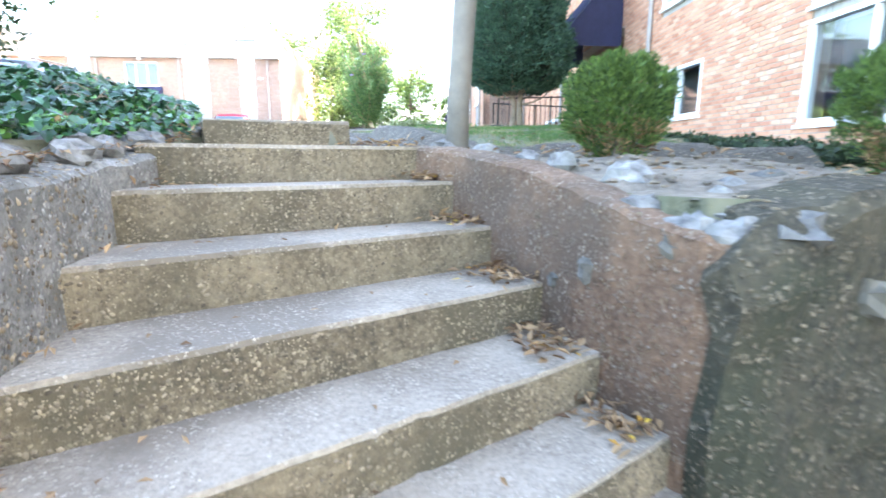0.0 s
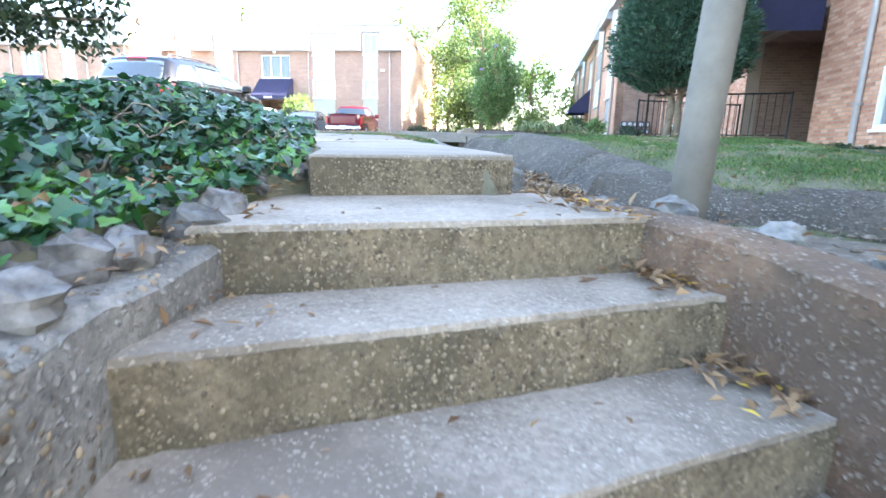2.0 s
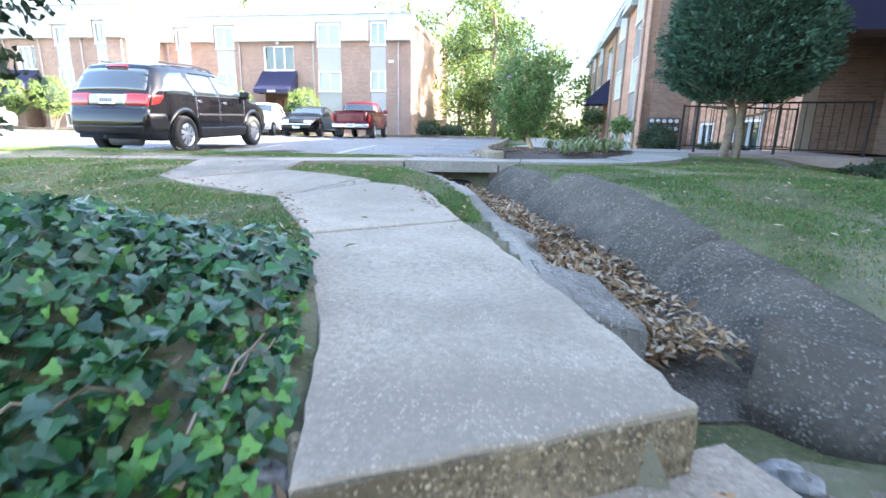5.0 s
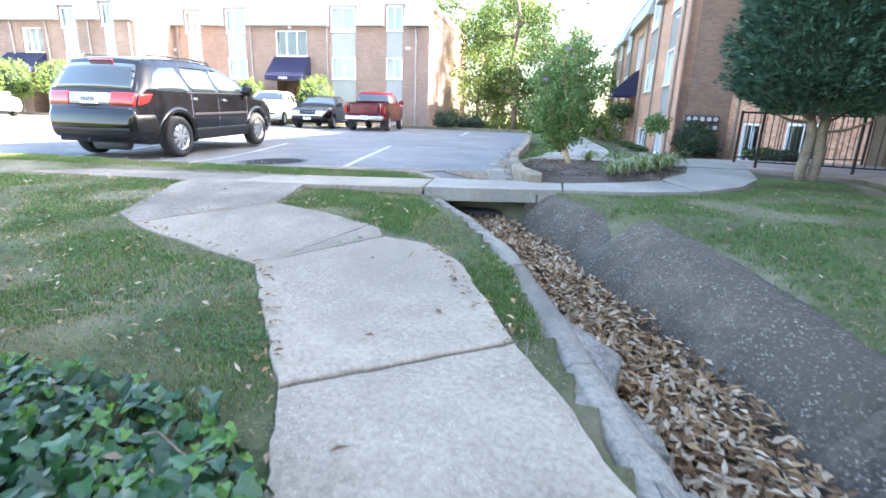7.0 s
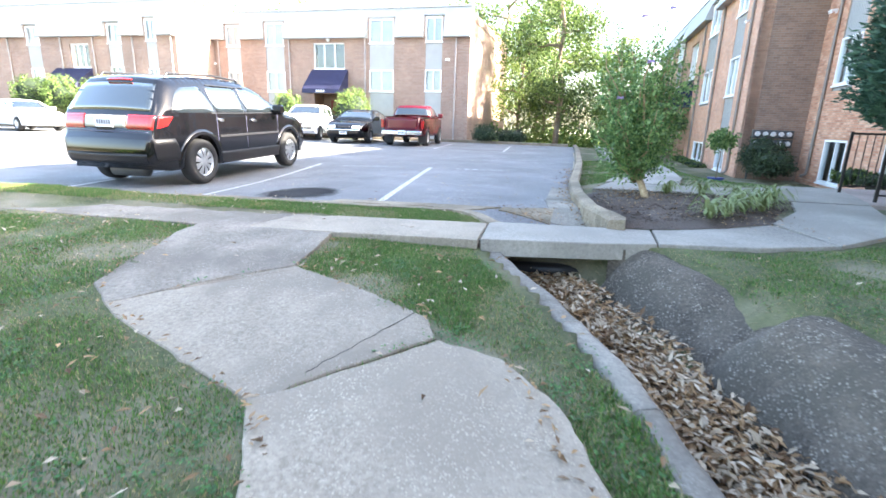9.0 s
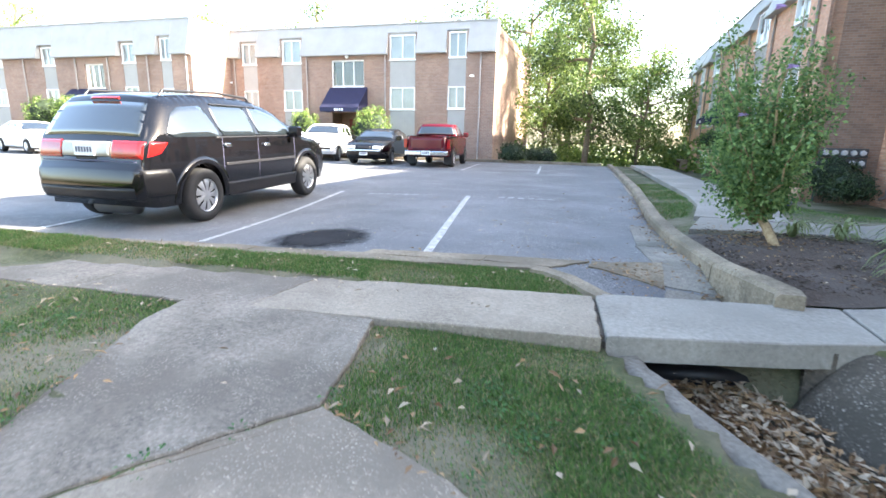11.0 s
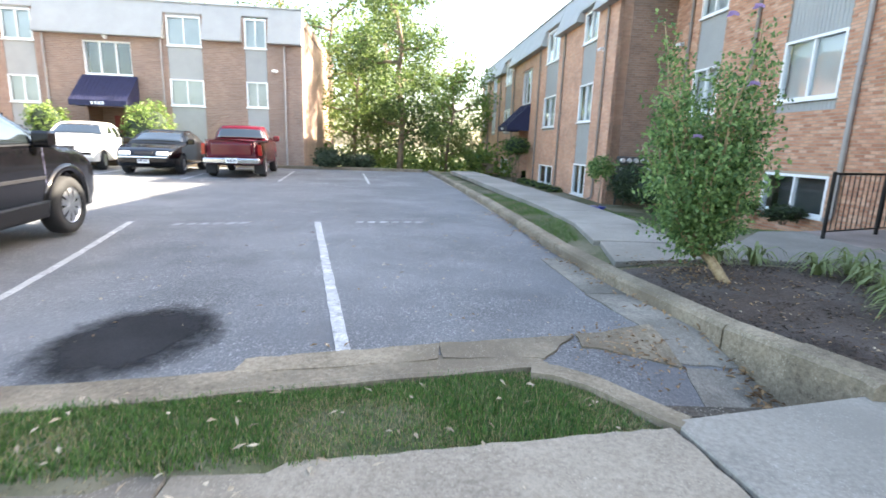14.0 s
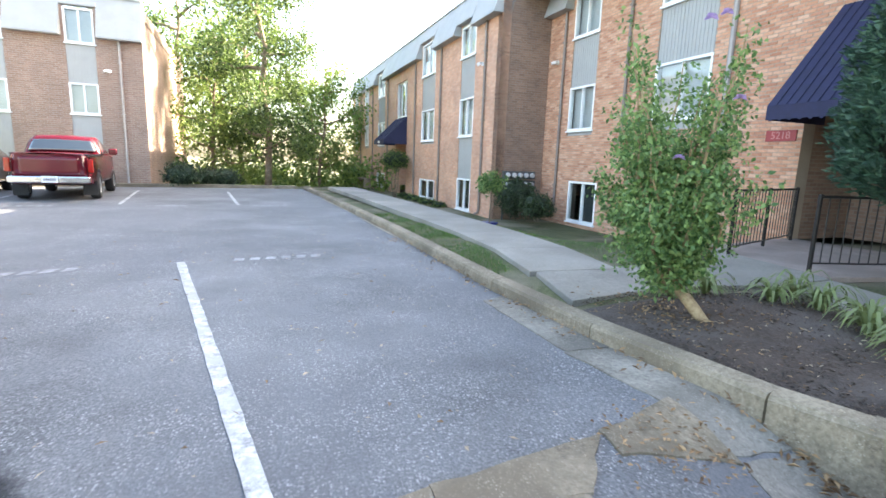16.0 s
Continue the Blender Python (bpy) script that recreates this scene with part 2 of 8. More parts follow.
def ragged(m, rx, ry):
    """Lets a flat stain thin out unevenly towards its edge."""
    nt = m.node_tree
    tc = nt.nodes.new("ShaderNodeTexCoord")
    sc = nt.nodes.new("ShaderNodeMapping")
    sc.inputs["Scale"].default_value = (1 / rx, 1 / ry, 0.0)
    nt.links.new(tc.outputs["Object"], sc.inputs[0])
    ln = nt.nodes.new("ShaderNodeVectorMath")
    ln.operation = "LENGTH"
    nt.links.new(sc.outputs[0], ln.inputs[0])
    n = node(nt, "ShaderNodeTexNoise", Scale=4.5, Detail=9.0, Roughness=0.75)
    nt.links.new(tc.outputs["Object"], n.inputs["Vector"])
    ad = nt.nodes.new("ShaderNodeMath")
    ad.operation = "MULTIPLY_ADD"
    ad.inputs[1].default_value = 1.1
    nt.links.new(n.outputs[0], ad.inputs[0])
    nt.links.new(ln.outputs["Value"], ad.inputs[2])
    r = ramp(nt, [(0.0, (1, 1, 1)), (0.24, (0.96, 0.96, 0.96)), (0.48, (0, 0, 0))])
    half = nt.nodes.new("ShaderNodeMath")
    half.operation = "MULTIPLY_ADD"
    half.inputs[1].default_value, half.inputs[2].default_value = 0.5, -0.35
    nt.links.new(ad.outputs[0], half.inputs[0])
    nt.links.new(half.outputs[0], r.inputs[0])
    mix = nt.nodes.new("ShaderNodeMixShader")
    tr = nt.nodes.new("ShaderNodeBsdfTransparent")
    nt.links.new(r.outputs[0], mix.inputs[0])
    nt.links.new(tr.outputs[0], mix.inputs[1])
    nt.links.new(nt.nodes["Principled BSDF"].outputs[0], mix.inputs[2])
    nt.links.new(mix.outputs[0], nt.nodes["Material Output"].inputs["Surface"])


ragged(STAIN, 0.5, 0.62)
BRICK_R = brick_mat("orange_red_brick", (0.51, 0.27, 0.178), (0.62, 0.37, 0.255), (0.45, 0.35, 0.28))
MORTAR = rock_mat("brick_mortar", (0.30, 0.235, 0.185), (0.42, 0.34, 0.27), 40, 1.5, 0.95, 0.4, 0.004)
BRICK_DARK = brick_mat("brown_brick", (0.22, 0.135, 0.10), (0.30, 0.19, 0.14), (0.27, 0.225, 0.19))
BRICK_L = brick_mat("brown_red_brick", (0.26, 0.165, 0.125), (0.33, 0.215, 0.165), (0.36, 0.31, 0.27))
MANSARD = paint_mat("painted_metal_mansard", (0.33, 0.335, 0.335), 0.6, 0.0, 0.08, 1.2)
PANEL = paint_mat("grey_ribbed_panel", (0.36, 0.36, 0.35), 0.65, 0.0, 0.07, 1.5)
WHITE = paint_mat("white_window_vinyl", (0.78, 0.78, 0.78), 0.4, 0.0, 0.05, 2)
BLIND = paint_mat("pale_window_blind", (0.55, 0.57, 0.58), 0.7, 0.0, 0.1, 1.5)
# the gloom of an unlit room, put into the colour of a flat panel
UNLIT_PANEL = paint_mat("painted_unlit_room", (0.06, 0.065, 0.07), 0.9, 0.0, 0.3, 1.0)
GLASS = glass_mat("window_glass", (0.85, 0.9, 0.9), 0.06)
CANVAS = paint_mat("navy_canvas", (0.013, 0.015, 0.052), 0.75, 0.0, 0.2, 6, bump=0.15)
CANVAS2 = paint_mat("navy_canvas_seam", (0.007, 0.008, 0.035), 0.8, 0.0, 0.2, 6)
PIPE = paint_mat("brown_painted_downpipe", (0.22, 0.18, 0.16), 0.5, 0.2, 0.12, 4)
PIPE2 = paint_mat("grey_painted_downpipe", (0.33, 0.30, 0.29), 0.5, 0.2, 0.12, 4)
REDDOOR = paint_mat("dark_red_door_paint", (0.22, 0.03, 0.025), 0.45, 0.0, 0.15, 3)
IRON = paint_mat("black_iron_rail", (0.02, 0.018, 0.018), 0.45, 0.3, 0.3, 8)
DECK = rock_mat("entry_deck_concrete", (0.22, 0.17, 0.15), (0.38, 0.31, 0.275), 60, 1.5, 0.85, 0.3, 0.003, stain=(0.24, 0.19, 0.17))
POLE = paint_mat("galvanised_pole", (0.155, 0.136, 0.11), 0.7, 0.05, 0.25, 5, bump=0.25)
BARK = rock_mat("tree_bark", (0.10, 0.075, 0.05), (0.28, 0.22, 0.16), 40, 6.0, 0.95, 1.0, 0.02)
BARK_TAN = rock_mat("peeling_tan_bark", (0.2, 0.13, 0.07), (0.45, 0.33, 0.19), 30, 7.0, 0.9, 0.9, 0.015)
LEAF_TREE = leaf_mat("broadleaf_foliage", (0.022, 0.05, 0.012), (0.15, 0.225, 0.05), 0.55, 0.35)
# yellower, paler copy of the leaf green, with sunlight put into the colour
LEAF_SUNNY = leaf_mat("sunlit_foliage_green", (0.07, 0.14, 0.03), (0.26, 0.34, 0.09), 0.55, 0.45)
LEAF_DARK = leaf_mat("dark_foliage", (0.015, 0.03, 0.012), (0.05, 0.085, 0.03), 0.5, 0.2)
LEAF_CONIFER = leaf_mat("conifer_foliage", (0.016, 0.05, 0.032), (0.075, 0.155, 0.092), 0.6, 0.15)
LEAF_BOX = leaf_mat("juniper_foliage", (0.016, 0.048, 0.009), (0.14, 0.225, 0.046), 0.6, 0.2)
LEAF_SHRUB = leaf_mat("hibiscus_foliage", (0.05, 0.125, 0.035), (0.27, 0.39, 0.13), 0.5, 0.38)
LEAF_IVY = leaf_mat("ivy_leaf", (0.005, 0.03, 0.013), (0.036, 0.12, 0.033), 0.36, 0.12)
LEAF_IVY2 = leaf_mat("young_ivy_leaf", (0.045, 0.15, 0.02), (0.12, 0.26, 0.042), 0.45, 0.25)
CONCRETE_OLD = rock_mat("dark_stained_concrete", (0.115, 0.097, 0.077), (0.31, 0.27, 0.22), 34, 1.6, 0.92, 0.5, 0.005, speck=(0.45, 0.4, 0.33), stain=(0.13, 0.11, 0.088), rand=0.1, grain=85, cover=0.5, amount=0.55)
APRON_CON = rock_mat("stained_apron_concrete", (0.12, 0.108, 0.09), (0.31, 0.282, 0.238), 36, 1.8, 0.92, 0.5, 0.005, speck=(0.4, 0.36, 0.3), stain=(0.13, 0.117, 0.098), rand=0.14, grain=90, cover=0.5, amount=0.45)
# near-black green: the shade deep inside a crown, put into the colour
CORE_SHADE = paint_mat("painted_foliage_shade", (0.012, 0.024, 0.01), 0.9, 0.0, 0.5, 14, bump=0.8)
GRASS = leaf_mat("lawn_grass", (0.022, 0.075, 0.012), (0.135, 0.26, 0.05), 0.6, 0.3)
GRASS_DRY = leaf_mat("dry_grass", (0.2, 0.17, 0.07), (0.38, 0.32, 0.17), 0.7, 0.25)
CHIP = leaf_mat("bark_chip", (0.022, 0.015, 0.011), (0.12, 0.085, 0.065), 0.9, 0.0)
WEED = leaf_mat("lawn_weed_leaf", (0.016, 0.07, 0.014), (0.07, 0.19, 0.035), 0.5, 0.25)
PEBBLE = leaf_mat("river_pebble", (0.06, 0.042, 0.024), (0.33, 0.255, 0.165), 0.8, 0.0)
LILY = leaf_mat("daylily_leaf", (0.10, 0.15, 0.05), (0.28, 0.32, 0.14), 0.5, 0.3)
DEADLEAF = leaf_mat("fallen_leaf", (0.10, 0.05, 0.022), (0.42, 0.27, 0.14), 0.75, 0.15)
PALELEAF = leaf_mat("pale_fallen_leaf", (0.28, 0.21, 0.14), (0.52, 0.43, 0.32), 0.75, 0.15)
YELLOWLEAF = leaf_mat("yellow_fallen_leaf", (0.45, 0.22, 0.03), (0.6, 0.42, 0.06), 0.6, 0.2)
BLOSSOM = leaf_mat("lilac_petal", (0.45, 0.3, 0.6), (0.6, 0.45, 0.75), 0.6, 0.3)
BLACKPAINT = paint_mat("black_car_paint", (0.003, 0.003, 0.004), 0.09, 0.0, 0.2, 2, coat=0.25)
REDPAINT = paint_mat("red_car_paint", (0.09, 0.003, 0.009), 0.22, 0.0, 0.1, 2, coat=0.1)
WHITEPAINT = paint_mat("white_car_paint", (0.72, 0.73, 0.74), 0.3, 0.0, 0.03, 2, coat=0.8)
CARGREY = paint_mat("dark_grey_cladding", (0.012, 0.012, 0.014), 0.45, 0.0, 0.15, 5)
CARGREY.node_tree.nodes["Principled BSDF"].inputs["Specular IOR Level"].default_value = 0.35
TYRE = paint_mat("tyre_rubber", (0.018, 0.018, 0.019), 0.85, 0.0, 0.2, 10, bump=0.3)
CHROME = paint_mat("chrome", (0.75, 0.76, 0.78), 0.18, 1.0, 0.05, 4)
ALLOY = paint_mat("alloy_rim", (0.6, 0.61, 0.63), 0.28, 0.9, 0.08, 6)
CARGLASS = paint_mat("tinted_car_glass", (0.012, 0.016, 0.018), 0.04, 0.0, 0.1, 2, coat=1.0)
for node_in, value in (("Specular IOR Level", 1.0), ("Coat IOR", 1.6)):
    CARGLASS.node_tree.nodes["Principled BSDF"].inputs[node_in].default_value = value
TAIL = paint_mat("red_tail_lamp", (0.26, 0.006, 0.006), 0.15, 0.0, 0.2, 8, coat=1.0)
LAMPGLASS = paint_mat("clear_lamp_lens", (0.6, 0.62, 0.64), 0.1, 0.3, 0.1, 8, coat=1.0)
SILVER = paint_mat("satin_silver_trim", (0.3, 0.3, 0.29), 0.35, 0.5, 0.12, 6)
PLATE = paint_mat("licence_plate", (0.62, 0.64, 0.66), 0.5, 0.0, 0.08, 12)
INK = paint_mat("dark_lettering", (0.05, 0.05, 0.09), 0.6, 0.0, 0.1, 5)
SIGNRED = paint_mat("red_number_board", (0.32, 0.05, 0.05), 0.6, 0.0, 0.15, 5)
SIGNPINK = paint_mat("faded_number_paint", (0.5, 0.2, 0.18), 0.6, 0.0, 0.15, 5)
METER = paint_mat("grey_meter_box", (0.07, 0.072, 0.075), 0.5, 0.2, 0.15, 5)
BLUEPOT = paint_mat("blue_glazed_pot", (0.03, 0.05, 0.3), 0.35, 0.0, 0.15, 5)
HOLE = paint_mat("dark_culvert_earth", (0.015, 0.013, 0.011), 0.95, 0.0, 0.3, 5)


# ---- mesh helpers ----
class Soup:
    """Verts and faces gathered for one mesh."""

    def __init__(self):
        self.v, self.f = [], []

    def add(self, verts, faces):
        n = len(self.v)
        self.v.extend(tuple(p) for p in verts)
        self.f.extend(tuple(i + n for i in f) for f in faces)
        return self

    def box(self, x0, y0, z0, x1, y1, z1, m=None):
        p = [Vector((x, y, z)) for z in (z0, z1) for y in (y0, y1) for x in (x0, x1)]
        if m is not None:
            p = [m @ q for q in p]
        return self.add(p, [(0, 2, 3, 1), (4, 5, 7, 6), (0, 1, 5, 4), (2, 6, 7, 3), (0, 4, 6, 2), (1, 3, 7, 5)])

    def bevel_box(self, x0, y0, z0, x1, y1, z1, r=0.01, m=None):
        """A box whose edges are chamfered by r."""
        p, idx = [], {}
        for sx, X in ((-1, x0), (1, x1)):
            for sy, Y in ((-1, y0), (1, y1)):
                for sz, Z in ((-1, z0), (1, z1)):
                    for axis in range(3):
                        q = [X - sx * r, Y - sy * r, Z - sz * r]
                        q[axis] = (X, Y, Z)[axis]
                        idx[sx, sy, sz, axis] = len(p)
                        p.append(Vector(q))
        f = []
        for axis in range(3):
            a, b = [k for k in range(3) if k != axis]
            for s in (-1, 1):
                ring = []
                for sa, sb in ((-1, -1), (1, -1), (1, 1), (-1, 1)):
                    key = [0, 0, 0]
                    key[axis], key[a], key[b] = s, sa, sb
                    ring.append(idx[(*key, axis)])
                flip = (s < 0) != (axis == 1)
                f.append(tuple(ring[::-1] if flip else ring))
            for sa in (-1, 1):
                for sb in (-1, 1):
                    lo, hi = [0, 0, 0], [0, 0, 0]
                    lo[axis], hi[axis] = -1, 1
                    lo[a] = hi[a] = sa
                    lo[b] = hi[b] = sb
                    quad = (idx[(*lo, a)], idx[(*hi, a)], idx[(*hi, b)], idx[(*lo, b)])
                    f.append(quad if (sa * sb > 0) != (axis == 1) else quad[::-1])
        for sx in (-1, 1):
            for sy in (-1, 1):
                for sz in (-1, 1):
                    t = tuple(idx[sx, sy, sz, k] for k in range(3))
                    f.append(t if sx * sy * sz > 0 else t[::-1])
        if m is not None:
            p = [m @ q for q in p]
        return self.add(p, f)

    def prism(self, outline, z0, z1, bevel=0.0):
        """A flat plate: outline counter-clockwise; z0, z1 numbers or functions of (x, y). The top edge is chamfered by bevel."""
        n = len(outline)
        low = z0 if callable(z0) else (lambda x, y: z0)
        high = z1 if callable(z1) else (lambda x, y: z1)
        c = Vector((sum(p[0] for p in outline) / n, sum(p[1] for p in outline) / n))
        v = [(x, y, low(x, y)) for x, y in outline] + [(x, y, high(x, y) - bevel) for x, y in outline]
        f = [tuple(range(n))[::-1]] + [(i, (i + 1) % n, n + (i + 1) % n, n + i) for i in range(n)]
        if bevel:
            for x, y in outline:
                d = (c - Vector((x, y))).normalized() * bevel
                v.append((x + d.x, y + d.y, high(x, y)))
            f += [(n + i, n + (i + 1) % n, 2 * n + (i + 1) % n, 2 * n + i) for i in range(n)]
            f.append(tuple(range(2 * n, 3 * n)))
        else:
            f.append(tuple(range(n, 2 * n)))
        return self.add(v, f)

    def tube(self, points, radii, sides=10, cap=True):
        pts = [Vector(p) for p in points]
        if not hasattr(radii, "__len__"):
            radii = [radii] * len(pts)
        v, f = [], []
        side = None
        for i, p in enumerate(pts):
            d = (pts[min(i + 1, len(pts) - 1)] - pts[max(i - 1, 0)]).normalized()
            if side is None:
                side = d.orthogonal().normalized()
            side = (side - d * side.dot(d)).normalized()
            up = d.cross(side)
            for k in range(sides):
                a = 2 * math.pi * k / sides
                v.append(p + (side * math.cos(a) + up * math.sin(a)) * radii[i])
        for i in range(len(pts) - 1):
            for k in range(sides):
                a, b = i * sides + k, i * sides + (k + 1) % sides
                f.append((a, b, b + sides, a + sides))
        if cap:
            f.append(tuple(range(sides))[::-1])
            f.append(tuple(range((len(pts) - 1) * sides, len(pts) * sides)))
        return self.add(v, f)

    def ribbon(self, line, profile, closed=True):
        """Sweeps a profile of (offset to the right, z) along a plan line of (x, y, z)."""
        n, k = len(line), len(profile)
        v, f = [], []
        for i in range(n):
            a, b = Vector(line[max(i - 1, 0)][:2]), Vector(line[min(i + 1, n - 1)][:2])
            d = (b - a).normalized()
            r = Vector((d.y, -d.x))
            for o, z in profile:
                v.append((line[i][0] + r.x * o, line[i][1] + r.y * o, line[i][2] + z))
        for i in range(n - 1):
            for j in range(k if closed else k - 1):
                a, b = i * k + j, i * k + (j + 1) % k
                f.append((a, b, b + k, a + k))
        if closed:
            f.append(tuple(range(k)))
            f.append(tuple(range((n - 1) * k, n * k))[::-1])
        return self.add(v, f)

    def blob(self, c, r, seed=0, rough=0.25, rings=7, seg=10, freq=2.0):
        """A rough rounded lump, like a field stone."""
        v, f = [], []
        c = Vector(c)
        off = Vector((seed * 3.1, seed * 1.7, seed * 2.3))
        for i in range(rings + 1):
            th = math.pi * i / rings
            for k in range(seg):
                ph = 2 * math.pi * k / seg
                d = Vector((math.sin(th) * math.cos(ph), math.sin(th) * math.sin(ph), math.cos(th)))
                s = 1 + rough * noise.noise(d * freq + off) + rough * 0.6 * noise.noise(d * freq * 2.3 + off)
                v.append(c + Vector((d.x * r[0], d.y * r[1], d.z * r[2])) * s)
        for i in range(rings):
            for k in range(seg):
                a, b = i * seg + k, i * seg + (k + 1) % seg
                f.append((a, a + seg, b + seg, b))
        return self.add(v, f)

    def leaf(self, p, d, up, length, width, fold=0.12):
        """One pointed leaf of four triangles, folded along its rib."""
        p, d = Vector(p), Vector(d).normalized()
        s = d.cross(Vector(up))
        s = s.normalized() if s.length > 1e-5 else d.orthogonal().normalized()
        n = s.cross(d)
        mid = p + d * length * 0.45
        return self.add([p, mid + s * width / 2 + n * fold * width, p + d * length, mid - s * width / 2 + n * fold * width, mid], [(0, 1, 4), (1, 2, 4), (2, 3, 4), (3, 0, 4)])


def mesh_of(name, soup, material, smooth=False):
    me = bpy.data.meshes.new(name)
    me.from_pydata([tuple(p) for p in soup.v], [], soup.f)
    me.materials.append(material)
    if smooth:
        me.polygons.foreach_set("use_smooth", [True] * len(me.polygons))
    me.update()
    return me


def part(name, soup, material, parent=None, label="", smooth=False):
    """Links a soup as one mesh object, in its parent's own frame."""
    ob = new(name, mesh_of(name, soup, material, smooth))
    if parent is not None:
        ob.parent = parent
    if label:
        tagged(ob, label)
    return ob


def thing(name, at, label, category, group="", kind="", turn=0.0):
    """An Empty at the thing's base, to hold its parts."""
    ob = new(name)
    ob.empty_display_size = 0.2
    ob.matrix_world = pose(*at, 0, 0, turn)
    return tagged(ob, label, category, group, kind)


def lerp_line(x, xs, ys):
    return float(np.interp(x, xs, ys))


def inside(p, poly):
    x, y = p
    hit = False
    for (ax, ay), (bx, by) in zip(poly, poly[1:] + poly[:1]):
        if (ay > y) != (by > y) and x < (bx - ax) * (y - ay) / (by - ay) + ax:
            hit = not hit
    return hit


# ---- the lie of the land ----
STEPS = [((1.39, -3.85), (2.21, -3.31), -0.235), ((1.60, -4.68), (2.76, -3.95), -0.415), ((1.66, -5.10), (3.0, -4.17), -0.615),
         ((1.77, -5.52), (3.21, -4.46), -0.835), ((1.90, -5.96), (3.42, -4.82), -1.045), ((2.02, -6.36), (3.59, -5.15), -1.25),
         ((2.14, -6.74), (3.78, -5.42), -1.45), ((2.28, -7.14), (3.95, -5.8), -1.65), ((2.42, -7.54), (4.12, -6.2), -1.85)]
LEFT_WALL = [(1.47, -4.25, -0.44), (1.58, -4.64, -0.47), (1.64, -5.06, -0.50), (1.75, -5.48, -0.54), (1.88, -5.96, -0.56), (2.0, -6.36, -0.6), (2.12, -6.74, -0.7), (2.4, -7.6, -0.9)]
RIGHT_WALL = [(2.62, -3.70, -0.42), (2.78, -3.97, -0.42), (3.02, -4.20, -0.45), (3.23, -4.49, -0.49), (3.44, -4.85, -0.57), (3.61, -5.15, -0.65), (3.74, -5.33, -0.71), (3.82, -5.44, -0.73), (3.89, -5.49, -0.74), (3.97, -5.50, -0.74)]
FRONT_WALL = [(3.83, -5.46, -0.82), (3.87, -5.535, -0.77), (3.98, -5.55, -0.72), (4.12, -5.50, -0.67), (4.4, -5.38, -0.61), (5.0, -5.18, -0.58), (6.2, -4.85, -0.56), (9.5, -4.0, -0.55)]
GUTTER = [(0.12, 2.75), (0.16, 1.95), (0.72, 1.12), (1.24, 0.25), (1.72, -0.8), (2.10, -1.8), (2.38, -2.7)]
KERB_Y, KERB_X = (2.90, 3.64, 4.89, 6.37, 10.95, 18.7, 24.0), (0.62, 0.28, -0.02, -0.25, -0.66, -1.60, -2.35)


def walk_z(y):
    return lerp_line(y, (-3.8, -0.8, 0.2, 1.2), (-0.235, -0.14, -0.05, -0.03))


def right_z(y):
    return lerp_line(y, (-5.0, -4.0, -3.0, -1.2, 0.8, 4.2), (-0.62, -0.52, -0.42, -0.16, -0.01, 0.0))


def kerb_x(y):
    return lerp_line(y, KERB_Y, KERB_X)


def near_kerb_y(x):
    return lerp_line(x, (-60, -5.3, -3.4, -1.0, 1.0), (-6.7, 2.32, 2.57, 3.19, 3.7))


def lot_near_y(x):
    """The lot's near edge, which bends in to the mouth of the inlet under the slab bridge."""
    return near_kerb_y(x) if x < -1.0 else lerp_line(x, (-1.0, -0.5, 0.8), (3.14, 2.58, 2.84))


def far_kerb_y(x):
    return lerp_line(x, (-60, -23, -14, -9, -2.2), (13.0, 17.5, 20.6, 22.3, 23.1))


def gutter_d(x, y):
    """Distance from the gutter's centre line, positive on the walkway's side."""
    best, p = 9.0, Vector((x, y))
    for (ax, ay), (bx, by) in zip(GUTTER, GUTTER[1:]):
        a, b = Vector((ax, ay)), Vector((bx, by))
        t = max(0, min(1, (p - a).dot(b - a) / (b - a).length_squared))
        off = p - a - (b - a) * t
        if off.length < abs(best):
            best = off.length * (1 if (b - a).x * off.y - (b - a).y * off.x < 0 else -1)
    return best


def gutter_z(y):
    return lerp_line(y, (-3, -1, 2, 3), (-0.66, -0.56, -0.44, -0.42))


def wall_x(line, y):
    pts = sorted((p[1], p[0]) for p in line)
    return lerp_line(y, [p[0] for p in pts], [p[1] for p in pts])


def smooth(t):
    t = max(0.0, min(1.0, t))
    return t * t * (3 - 2 * t)


